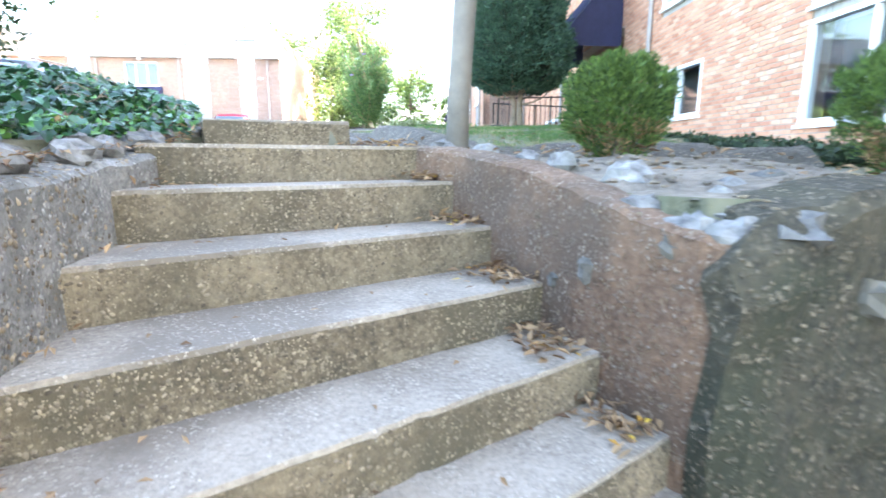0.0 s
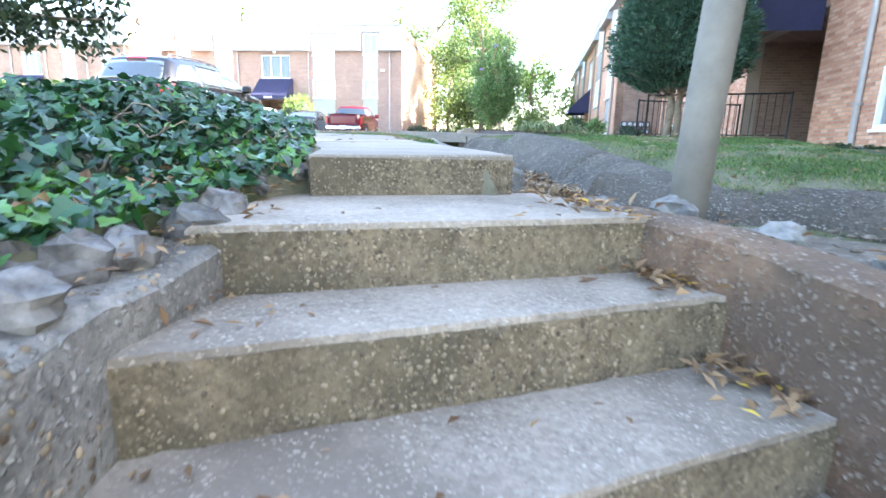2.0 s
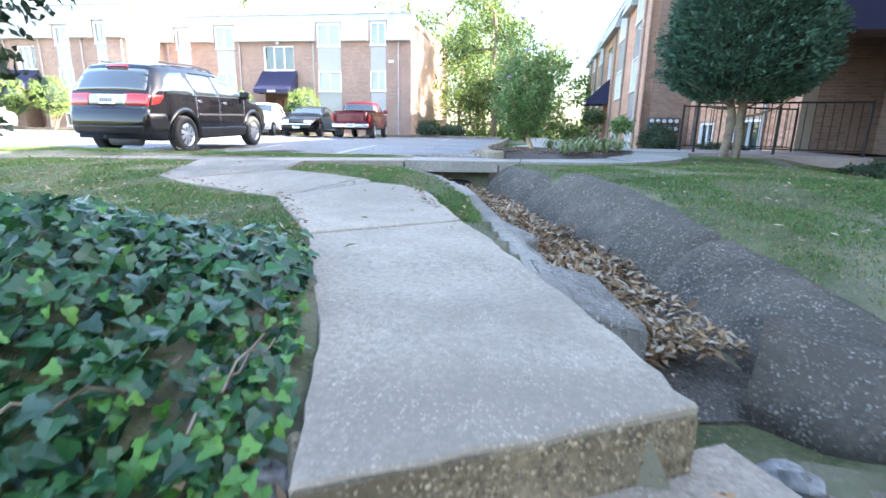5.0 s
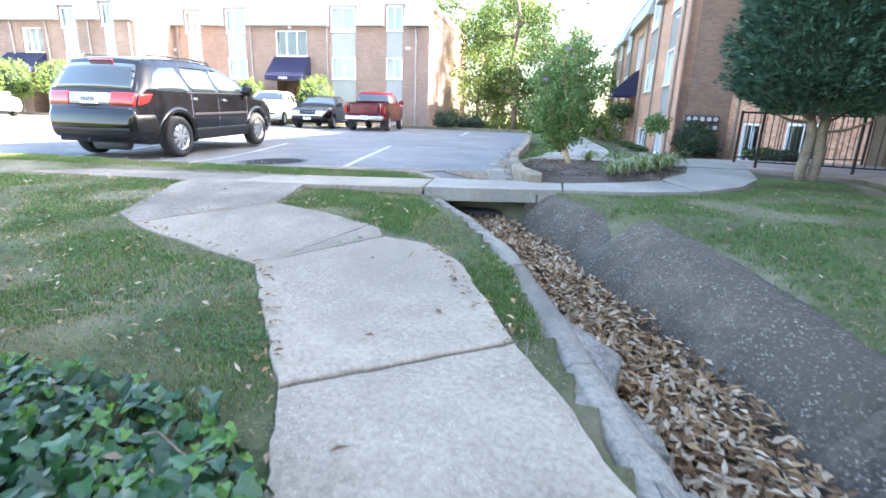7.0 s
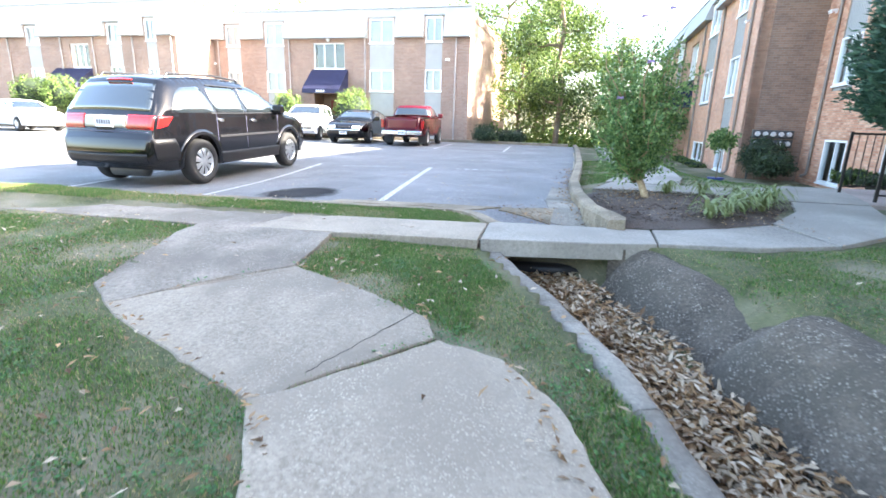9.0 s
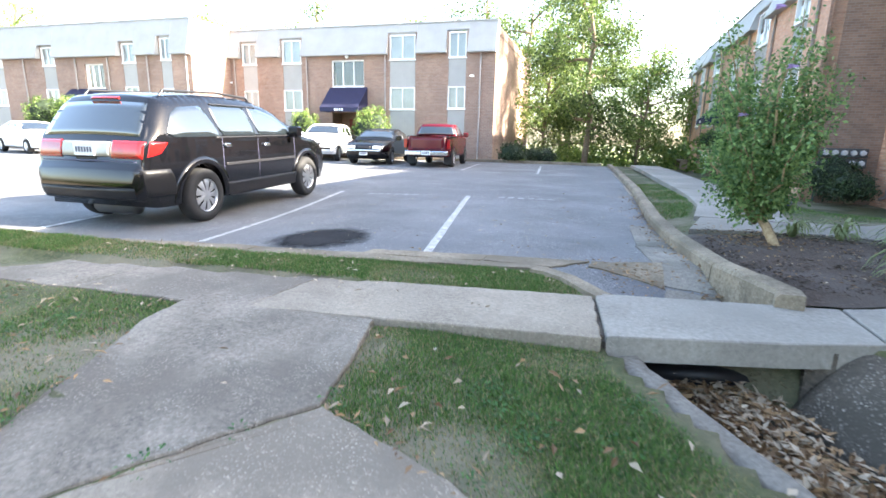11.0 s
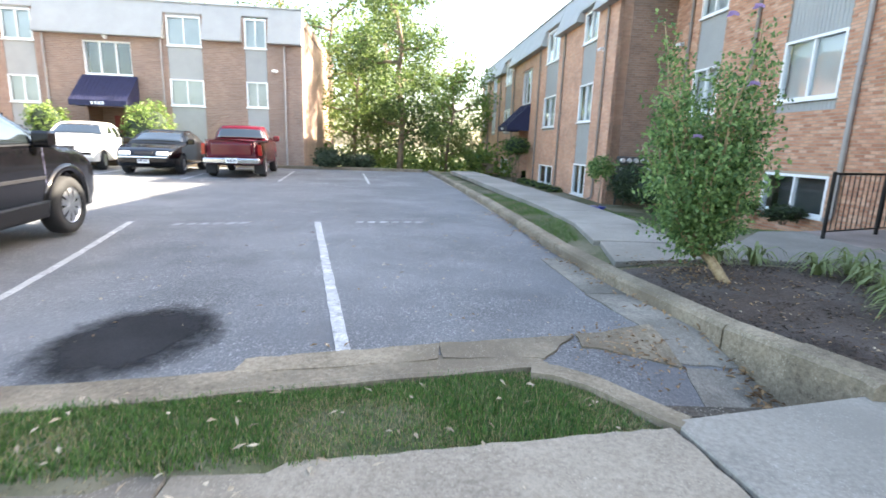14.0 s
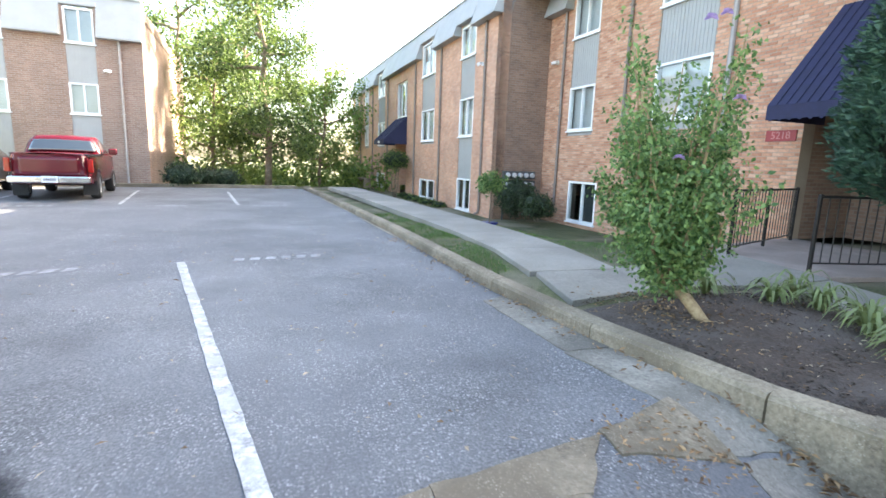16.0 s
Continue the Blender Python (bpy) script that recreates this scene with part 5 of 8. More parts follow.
# forward block
Q = 3.0
fcols = [(-25.0, -24.0, [(2.45, 3.4, False), (4.7, 5.7, False)]), (-18.95, -18.0, [(2.45, 3.5, False), (4.75, 5.75, False)]), (-16.3, -15.6, [(2.45, 3.4, False), (4.85, 5.95, False)]), (-29.5, -28.3, [(2.45, 3.4, False), (4.7, 5.7, False)])]
holes = [(a, b, 0.2, MT - 0.5) for a, b, _ in fcols] + [(-21.8, -20.4, -0.3, 4.75)]
K.wall(-30.4, -14.3, -0.5, MT - 0.5, Q, holes, BRICK_L)
for a, b, rows in fcols:
    K.column(a, b, [(0.25, 1.0, True)] + rows, Q, 0.2, MT - 0.5)
K.window(-21.8, -20.4, 3.42, 4.75, Q - 0.1, 3, True)
K.wall(-21.8, -20.4, 2.25, 3.41, Q - 0.12, [], BRICK_L, 0.2)
K.entrance(-21.8, -20.4, 0.0, 2.25, Q, BRICK_L)
K.canopy(-23.0, -20.3, 2.25, 3.4, Q, 1.2)
K.mansard(-30.4, -14.3, 5.1, MT + 0.1, Q, [(a - 0.1, b + 0.1, r[-1][1] + 0.1) for a, b, r in fcols])
for u in (-14.6, -17.2, -20.0, -22.4, -26.5):
    K.downpipe(u, 0.0, 5.1, Q, PIPE2)
part("end_wall", K.box(Soup(), -14.6, -14.3, -0.3, Q - 0.3, -0.5, MT + 0.1), BRICK_L, K.root)
part("end_wall", K.box(Soup(), -30.4, -30.1, -13, Q - 0.3, -0.5, MT - 0.2), BRICK_L, K.root)
part("back_wall", K.box(Soup(), -30.4, -14.8, -13.3, -13, -0.5, MT - 0.2), BRICK_L, K.root)


# ---- parked vehicles ----
def arch(cx, r, z0, n=9):
    """The line over a wheel arch, from front to rear."""
    c = 0.36
    a0 = math.asin(max(-1, min(1, (z0 - c) / r)))
    return [(cx + r * math.cos(a0 + (math.pi - 2 * a0) * i / n), c + r * math.sin(a0 + (math.pi - 2 * a0) * i / n)) for i in range(n + 1)]


class Car:
    """A car in its own frame: x ahead, y to its left, z up; its outline is the side view."""

    def __init__(self, name, at, turn, label, category, upper, length, half, belt, top, axles, paint, floor=0.27, wheel=0.36, tuck=0.26, spokes=8):
        self.root = thing(name, at, label, category, "parked vehicles", turn=turn + 90)
        self.half, self.belt, self.top, self.length, self.tuck, self.spokes = half, belt, top, length, tuck, spokes
        # a smooth side view through the given points
        pts = [Vector(p) for p in upper]
        line = []
        for i in range(len(pts) - 1):
            a, b, c, d = pts[max(i - 1, 0)], pts[i], pts[i + 1], pts[min(i + 2, len(pts) - 1)]
            for k in range(6):
                t = k / 6
                line.append(b + (c - a) * (0.35 * t * (1 - t) ** 2) - (d - b) * (0.35 * t * t * (1 - t)) + (c - b) * (t * t * (3 - 2 * t)))
        line.append(pts[-1])
        self.line = np.array([tuple(p) for p in line])
        lo, hi = int(self.line[:, 0].argmin()), int(self.line[:, 0].argmax())
        over, rear, front = self.line[lo:hi + 1], self.line[:lo + 1][::-1], self.line[hi:][::-1]
        x_rear, x_front = rear[-1][0], front[0][0]

        def under(x):
            if x < x_rear:
                return float(np.interp(x, rear[:, 0], rear[:, 1]))
            if x > x_front:
                return float(np.interp(x, front[:, 0], front[:, 1]))
            z = floor
            for cx in axles:
                q = (wheel + 0.075) ** 2 - (x - cx) ** 2
                if q > 0:
                    z = max(z, wheel + math.sqrt(q))
            return z

        xs = sorted({round(float(x), 3) for x in over[:, 0]} | {round(float(x), 3) for x in np.linspace(x_rear, x_front, 60)}
                    | {round(cx + (wheel + 0.0749) * math.cos(math.pi * k / 16), 3) for cx in axles for k in range(17)})
        xs = [x for i, x in enumerate(xs) if i == 0 or x - xs[i - 1] > 0.004]
        over_x = np.maximum.accumulate(over[:, 0])
        up = [float(np.interp(x, over_x, over[:, 1])) for x in xs]
        low = [min(under(x), u - 0.002) for x, u in zip(xs, up)]
        s, m, n, cross = Soup(), 22, len(xs), 10
        for sy in (-1, 1):
            for x, u, l in zip(xs, up, low):
                for j in range(m + 1):
                    t = 1 - (1 - j / m) ** 1.7
                    z = l + (u - l) * t
                    s.v.append((x, sy * self.side(x, z), z))
        w = m + 1
        for g, sy in enumerate((-1, 1)):
            for i in range(n - 1):
                for j in range(m):
                    a = g * n * w + i * w + j
                    q = (a, a + w, a + w + 1, a + 1)
                    s.f.append(q if sy < 0 else q[::-1])
        base = len(s.v)
        for i, (x, u) in enumerate(zip(xs, up)):
            a, b = (xs[max(i - 1, 0)], up[max(i - 1, 0)]), (xs[min(i + 1, n - 1)], up[min(i + 1, n - 1)])
            d = Vector((a[1] - b[1], b[0] - a[0])).normalized()
            for k in range(cross + 1):
                f = -1 + 2 * k / cross
                c = self.crown(x, u) * (1 - f * f)
                s.v.append((x + d.x * c, f * self.side(x, u), u + d.y * c))
        c1 = cross + 1
        s.f += [(base + i * c1 + k, base + (i + 1) * c1 + k, base + (i + 1) * c1 + k + 1, base + i * c1 + k + 1) for i in range(n - 1) for k in range(cross)]
        s.f += [(i * w, n * w + i * w, n * w + (i + 1) * w, (i + 1) * w) for i in range(n - 1)]
        self.body = part("body", s, paint, self.root, smooth=True)
        u = Soup().bevel_box(-length / 2 + 0.5, -half + 0.24, floor - 0.05, length / 2 - 0.45, half - 0.24, 0.62, 0.04)
        part("underbody", u, TYRE, self.root)
        for cx in axles:
            for sy in (-1, 1):
                self.wheel(cx, sy, wheel)

    def crown(self, x, z):
        return 0.035 if z > 0.5 else 0.02

    def radius(self, z):
        return 0.09 + 0.07 * smooth((z - self.belt + 0.1) / 0.35)

    def width(self, x, z):
        w = self.half
        if z > self.belt:
            w *= 1 - self.tuck * ((z - self.belt) / (self.top - self.belt)) ** 1.25
        else:
            w *= 1 - 0.05 * ((z - 0.78 * self.belt) / self.belt) ** 2 * 2
        e = max(0.0, (abs(x) / (self.length / 2) - 0.62) / 0.38)
        return w * (1 - 0.15 * e ** 2.2)

    def side(self, x, z):
        """Half the car's breadth, rounded off towards its outline."""
        r = self.radius(z)
        d = float(np.sqrt(((self.line - (x, z)) ** 2).sum(1).min()))
        k = 1 - min(d, r) / r
        return self.width(x, z) - r * (1 - math.sqrt(max(0.0, 1 - k * k)))

    def wheel(self, cx, sy, r):
        y = sy * (self.half - 0.10)
        w = 0.115
        tyre = Soup()
        ring = [(r * 0.62, -w), (r * 0.9, -w), (r * 0.985, -w * 0.75), (r, -w * 0.3), (r, w * 0.3), (r * 0.985, w * 0.75), (r * 0.9, w), (r * 0.62, w)]
        n, k = 36, len(ring)
        for i in range(n):
            a = 2 * math.pi * i / n
            tyre.v += [(cx + q * math.cos(a), y + o, r + q * math.sin(a)) for q, o in ring]
        tyre.f = [(i * k + j, i * k + (j + 1) % k, ((i + 1) % n) * k + (j + 1) % k, ((i + 1) % n) * k + j) for i in range(n) for j in range(k)]
        hub = part("wheel", tyre, TYRE, self.root, smooth=True)
        rim = Soup()
        o = y + sy * w * 0.62
        rim.tube([(cx, y - sy * w, r), (cx, o - sy * 0.03, r)], [r * 0.6, r * 0.6], 28)
        rim.tube([(cx, o - sy * 0.03, r), (cx, o + sy * 0.03, r), (cx, o + sy * 0.036, r)], [r * 0.19, r * 0.15, r * 0.08], 14)
        for i in range(self.spokes):
            a = 2 * math.pi * i / self.spokes
            c, q = math.cos(a), math.sin(a)
            pts = []
            for f, d, wide in ((0.1, 0.028, 0.05), (0.32, 0.03, 0.085), (0.5, 0.022, 0.135), (0.59, 0.008, 0.15)):
                p = Vector((cx + c * r * f, o + sy * d, r + q * r * f))
                t = Vector((-q, 0, c)) * r * wide
                pts += [p - t, p + Vector((0, sy * 0.012, 0)), p + t]
            rim.add(pts, [(j * 3 + e, j * 3 + e + 1, j * 3 + e + 4, j * 3 + e + 3) for j in range(3) for e in (0, 1)])
        for i in range(36):
            a, b = 2 * math.pi * i / 36, 2 * math.pi * (i + 1) / 36
            rim.add([(cx + f * r * math.cos(t), o + sy * d, r + f * r * math.sin(t)) for t in (a, b) for f, d in ((0.57, 0.0), (0.6, 0.028), (0.645, 0.034), (0.655, 0.02))], [(0, 1, 5, 4), (1, 2, 6, 5), (2, 3, 7, 6)])
        part("rim", rim, ALLOY, hub, smooth=True)
        dark = Soup().tube([(cx, o - sy * 0.05, r), (cx, o - sy * 0.012, r)], [r * 0.57, r * 0.57], 24)
        part("brake_gap", dark, CARGREY, hub)

    def side_plate(self, name, poly, mat, proud=0.008, label="", parent=None):
        """A plate that follows the flank on both sides, such as a side window or a moulding."""
        made = []
        x0, x1 = min(p[0] for p in poly), max(p[0] for p in poly)
        nx, nz = max(2, int((x1 - x0) / 0.05)), 6
        grid = []
        for i in range(nx + 1):
            x = x0 + (x1 - x0) * (0.0005 + 0.999 * i / nx)
            cut = [a[1] + (b[1] - a[1]) * (x - a[0]) / (b[0] - a[0]) for a, b in zip(poly, poly[1:] + poly[:1]) if (a[0] - x) * (b[0] - x) <= 0 and a[0] != b[0]]
            grid.append((x, min(cut), max(cut)))
        for sy in (-1, 1):
            s = Soup()
            for back in (0, 1):
                for x, l, u in grid:
                    s.v += [(x, sy * (self.side(x, l + (u - l) * j / nz) + (-0.02 if back else proud)), l + (u - l) * j / nz) for j in range(nz + 1)]
            w = nz + 1
            faces = [(i * w + j, (i + 1) * w + j, (i + 1) * w + j + 1, i * w + j + 1) for i in range(nx) for j in range(nz)]
            rim = [i * w for i in range(nx + 1)] + [nx * w + j for j in range(1, w)] + [i * w + nz for i in range(nx - 1, -1, -1)] + [j for j in range(nz - 1, 0, -1)]
            off = (nx + 1) * w
            faces += [(rim[k], off + rim[k], off + rim[(k + 1) % len(rim)], rim[(k + 1) % len(rim)]) for k in range(len(rim))]
            s.f = faces if sy < 0 else [q[::-1] for q in faces]
            ob = part(name, s, mat, parent or self.root, label)
            ob.data.polygons.foreach_set("use_smooth", [k < nx * nz for k in range(len(faces))])
            made.append(ob)
        return made

    def cross_plate(self, name, a, b, inset, mat, proud=0.01, label="", y0=-1.0, y1=1.0):
        """A plate across the car between two side-view points, such as a windscreen or a bumper; it bends round the corners."""
        a, b = Vector(a), Vector(b)
        d = Vector((b.y - a.y, a.x - b.x)).normalized()
        mid = (a + b) / 2
        if d.x * mid.x + d.y * (mid.y - 0.9) < 0:
            d = -d
        s, n, m = Soup(), 18, 5
        for deep in (proud, -0.03):
            for k in range(n + 1):
                f = y0 + (y1 - y0) * k / n
                for j in range(m + 1):
                    p = a.lerp(b, j / m)
                    near = self.line[int(((self.line - (p.x, p.y)) ** 2).sum(1).argmin())]
                    p = p + d * max(0.0, (Vector(near) - p).dot(d))
                    r, w = self.radius(p.y), self.width(p.x, p.y)
                    y = f * (w - inset)
                    e = abs(y) - (w - r)
                    o = self.crown(p.x, p.y) * (1 - (y / (w - r)) ** 2) if e <= 0 else -r * (1 - math.sqrt(max(0.0, 1 - (e / r) ** 2)))
                    s.v.append((p.x + d.x * (o + deep), y, p.y + d.y * (o + deep)))
        w = m + 1
        s.f = [(k * w + j, (k + 1) * w + j, (k + 1) * w + j + 1, k * w + j + 1) for k in range(n) for j in range(m)]
        rim = [k * w for k in range(n + 1)] + [n * w + j for j in range(1, w)] + [k * w + m for k in range(n - 1, -1, -1)] + [j for j in range(m - 1, 0, -1)]
        off = (n + 1) * w
        flat = len(s.f)
        s.f += [(rim[k], off + rim[k], off + rim[(k + 1) % len(rim)], rim[(k + 1) % len(rim)]) for k in range(len(rim))]
        ob = part(name, s, mat, self.root, label)
        ob.data.polygons.foreach_set("use_smooth", [k < flat for k in range(len(s.f))])
        return ob

    def block(self, name, x0, x1, y0, y1, z0, z1, mat, r=0.02, label="", parent=None):
        return part(name, Soup().bevel_box(min(x0, x1), min(y0, y1), min(z0, z1), max(x0, x1), max(y0, y1), max(z0, z1), r), mat, parent or self.root, label)

    def mirrors(self, x, z, mat):
        for sy in (-1, 1):
            y = sy * (self.width(x, z) + 0.11)
            self.block("mirror", x - 0.06, x + 0.07, y - 0.12, y + 0.1, z - 0.02, z + 0.17, mat, 0.03)

    def number_plate(self, x, z, facing):
        p = self.block("number_plate", x, x + 0.015 * facing, -0.16, 0.16, z - 0.08, z + 0.08, PLATE, 0.004)
        s = Soup()
        for k in range(6):
            s.box(x + facing * 0.016, -0.12 + k * 0.043, z - 0.035, x + facing * 0.019, -0.095 + k * 0.043, z + 0.03)
        part("plate_lettering", s, INK, p)


# black crossover
suv = Car("sport_utility_vehicle", (-7.15, 5.37, -0.088), 9.0, "glossy black sport utility vehicle with dark grey cladding", "car",
          [(-2.20, 0.36), (-2.34, 0.40), (-2.40, 0.50), (-2.41, 0.62), (-2.40, 0.76), (-2.36, 0.81), (-2.325, 0.86), (-2.315, 1.0), (-2.27, 1.13), (-2.12, 1.38), (-1.96, 1.60), (-1.82, 1.68), (-1.2, 1.73), (-0.4, 1.735), (0.15, 1.69), (0.5, 1.60),
           (0.85, 1.42), (1.2, 1.21), (1.36, 1.13), (1.9, 1.04), (2.2, 0.92), (2.33, 0.78), (2.37, 0.6), (2.36, 0.44), (2.2, 0.34)], 4.8, 0.935, 1.12, 1.735, (-1.42, 1.43), BLACKPAINT, 0.3, 0.37, 0.24, 9)
C = suv
C.root.matrix_world = C.root.matrix_world @ pose(0, 0, 0, 0, -1.5, 0)     # the lot rises ahead of it
C.side_plate("rear_quarter_window", [(-1.86, 1.17), (-1.97, 1.22), (-1.82, 1.46), (-1.66, 1.55), (-1.22, 1.585), (-1.0, 1.17)], CARGLASS, 0.005)
C.side_plate("rear_door_window", [(-0.93, 1.17), (-1.03, 1.3), (-1.05, 1.56), (-0.98, 1.595), (-0.24, 1.60), (-0.16, 1.17)], CARGLASS, 0.005)
C.side_plate("front_door_window", [(-0.08, 1.17), (-0.15, 1.60), (0.15, 1.575), (0.46, 1.49), (0.92, 1.22), (0.95, 1.17)], CARGLASS, 0.005)
for outline in ([(-1.12, 1.15), (-1.12, 1.167), (0.98, 1.167), (0.98, 1.15)], [(-1.0, 1.612), (-1.0, 1.625), (0.1, 1.615), (0.1, 1.602)]):
    C.side_plate("window_trim", outline, CARGREY, 0.012)
for x in (-0.99, -0.125, 0.985):
    C.side_plate("door_seam", [(x, 0.50), (x, 1.15), (x + 0.009, 1.15), (x + 0.009, 0.50)], INK, 0.0015)
C.side_plate("lower_cladding", [(-0.94, 0.30), (-0.98, 0.50), (0.99, 0.50), (0.95, 0.30)], CARGREY, 0.03)
C.side_plate("door_moulding", [(-0.95, 0.75), (-0.95, 0.79), (0.97, 0.79), (0.97, 0.75)], CARGREY, 0.016)
C.side_plate("rear_quarter_cladding", [(-2.34, 0.45), (-2.36, 0.78), (-1.97, 0.78), (-1.9, 0.45)], CARGREY, 0.014)
for cx in (-1.42, 1.43):
    for sy in (-1, 1):
        s = Soup()
        n = 24
        for i in range(n + 1):
            a = -0.1 + (math.pi + 0.2) * i / n
            for r, o in ((0.44, -0.09), (0.445, 0.022), (0.475, 0.03), (0.525, 0.022), (0.54, -0.01)):
                x, z = cx + r * math.cos(a), 0.37 + r * math.sin(a)
                s.v.append((x, sy * (C.side(x, z) + o), z))
        s.f = [(i * 5 + j, i * 5 + j + 1, i * 5 + j + 6, i * 5 + j + 5) for i in range(n) for j in range(4)]
        part("arch_flare", s, BLACKPAINT, C.root, smooth=True)
C.cross_plate("rear_window", (-2.245, 1.18), (-1.975, 1.585), 0.10, CARGLASS, 0.006, "tinted rear window")
C.cross_plate("windscreen", (0.56, 1.575), (1.2, 1.215), 0.09, CARGLASS, 0.006)
C.cross_plate("rear_bumper", (-2.36, 0.42), (-2.405, 0.56), 0.0, CARGREY, 0.012, "dark grey lower bumper")
C.cross_plate("tailgate_panel", (-2.318, 0.93), (-2.283, 1.11), 0.0, SILVER, 0.014, "silver plate surround", -0.44, 0.44)
C.cross_plate("tailgate_seam", (-2.323, 0.868), (-2.321, 0.884), 0.1, INK, 0.003)
for sy in (-1, 1):
    C.cross_plate("tail_lamp", (-2.319, 0.91), (-2.275, 1.125), 0.0, TAIL, 0.012, "wide red tail lamp", 0.46 if sy > 0 else -0.985, 0.985 if sy > 0 else -0.46)
C.side_plate("tail_lamp_return", [(-2.27, 0.93), (-2.24, 1.12), (-1.98, 1.11), (-2.1, 0.97)], TAIL, 0.008)
C.number_plate(-2.36, 1.02, -1)
C.block("tailgate_handle", -2.36, -2.33, -0.16, 0.16, 0.90, 0.925, CARGREY, 0.006)
C.side_plate("front_door_handle", [(0.02, 0.99), (0.0, 1.03), (0.03, 1.05), (0.19, 1.045), (0.2, 1.0)], CHROME, 0.03)
C.side_plate("rear_door_handle", [(-0.97, 1.01), (-0.99, 1.05), (-0.96, 1.07), (-0.8, 1.065), (-0.79, 1.02)], CHROME, 0.03)
C.mirrors(0.84, 1.15, BLACKPAINT)
for sy in (-1, 1):
    s = Soup().tube([(-1.75, sy * 0.6, 1.66), (-1.66, sy * 0.6, 1.76), (-0.6, sy * 0.6, 1.79), (0.1, sy * 0.6, 1.75), (0.2, sy * 0.6, 1.66)], 0.018, 8)
    part("roof_rail", s, CARGREY, C.root)
C.cross_plate("high_brake_lamp", (-1.955, 1.612), (-1.93, 1.632), 0.0, TAIL, 0.012, "", -0.3, 0.3)
part("muffler", Soup().tube([(-2.0, -0.35, 0.27), (-1.98, -0.3, 0.27), (-1.98, 0.3, 0.27), (-2.0, 0.35, 0.27)], [0.05, 0.12, 0.12, 0.05], 14), METER, C.root, smooth=True)

# red pickup
truck = Car("pickup_truck", (-8.62, 18.45, 0.004), 12.0, "red pickup truck with chrome rear bumper parked nose to the kerb", "car",
            [(-2.3, 0.42), (-2.42, 0.5), (-2.44, 0.62), (-2.43, 1.12), (-2.40, 1.15), (-0.75, 1.17), (-0.72, 1.2), (-0.6, 1.56), (-0.45, 1.63), (0.3, 1.65), (0.5, 1.6), (1.05, 1.2), (1.15, 1.14), (2.2, 1.04), (2.4, 0.95), (2.46, 0.6), (2.4, 0.42)],
            4.9, 0.87, 1.15, 1.65, (-1.45, 1.55), REDPAINT, 0.42, 0.355, 0.2)
C = truck
C.cross_plate("rear_window", (-0.715, 1.23), (-0.615, 1.53), 0.10, CARGLASS, 0.012)
C.cross_plate("windscreen", (0.54, 1.58), (1.04, 1.22), 0.08, CARGLASS, 0.012)
C.side_plate("door_window", [(-0.15, 1.19), (-0.12, 1.56), (0.34, 1.57), (0.85, 1.24), (0.82, 1.19)], CARGLASS)
C.side_plate("rear_cab_window", [(-0.6, 1.2), (-0.5, 1.54), (-0.2, 1.56), (-0.22, 1.19)], CARGLASS)
C.cross_plate("tailgate", (-2.45, 0.66), (-2.445, 1.1), 0.14, REDPAINT, 0.012)
C.block("rear_bumper", -2.58, -2.42, -0.82, 0.82, 0.46, 0.62, CHROME, 0.03, "chrome step bumper")
for sy in (-1, 1):
    C.block("tail_lamp", -2.46, -2.38, sy * 0.82 - 0.06, sy * 0.82 + 0.055, 0.72, 1.05, TAIL, 0.015)
    C.block("mud_flap", -1.95, -1.92, sy * 0.72 - 0.16, sy * 0.72 + 0.16, 0.12, 0.5, TYRE, 0.004)
C.number_plate(-2.585, 0.55, -1)
C.side_plate("bed_rail_trim", [(-2.38, 1.12), (-2.38, 1.165), (-0.8, 1.185), (-0.8, 1.14)], CARGREY, 0.012)
C.mirrors(0.8, 1.18, REDPAINT)


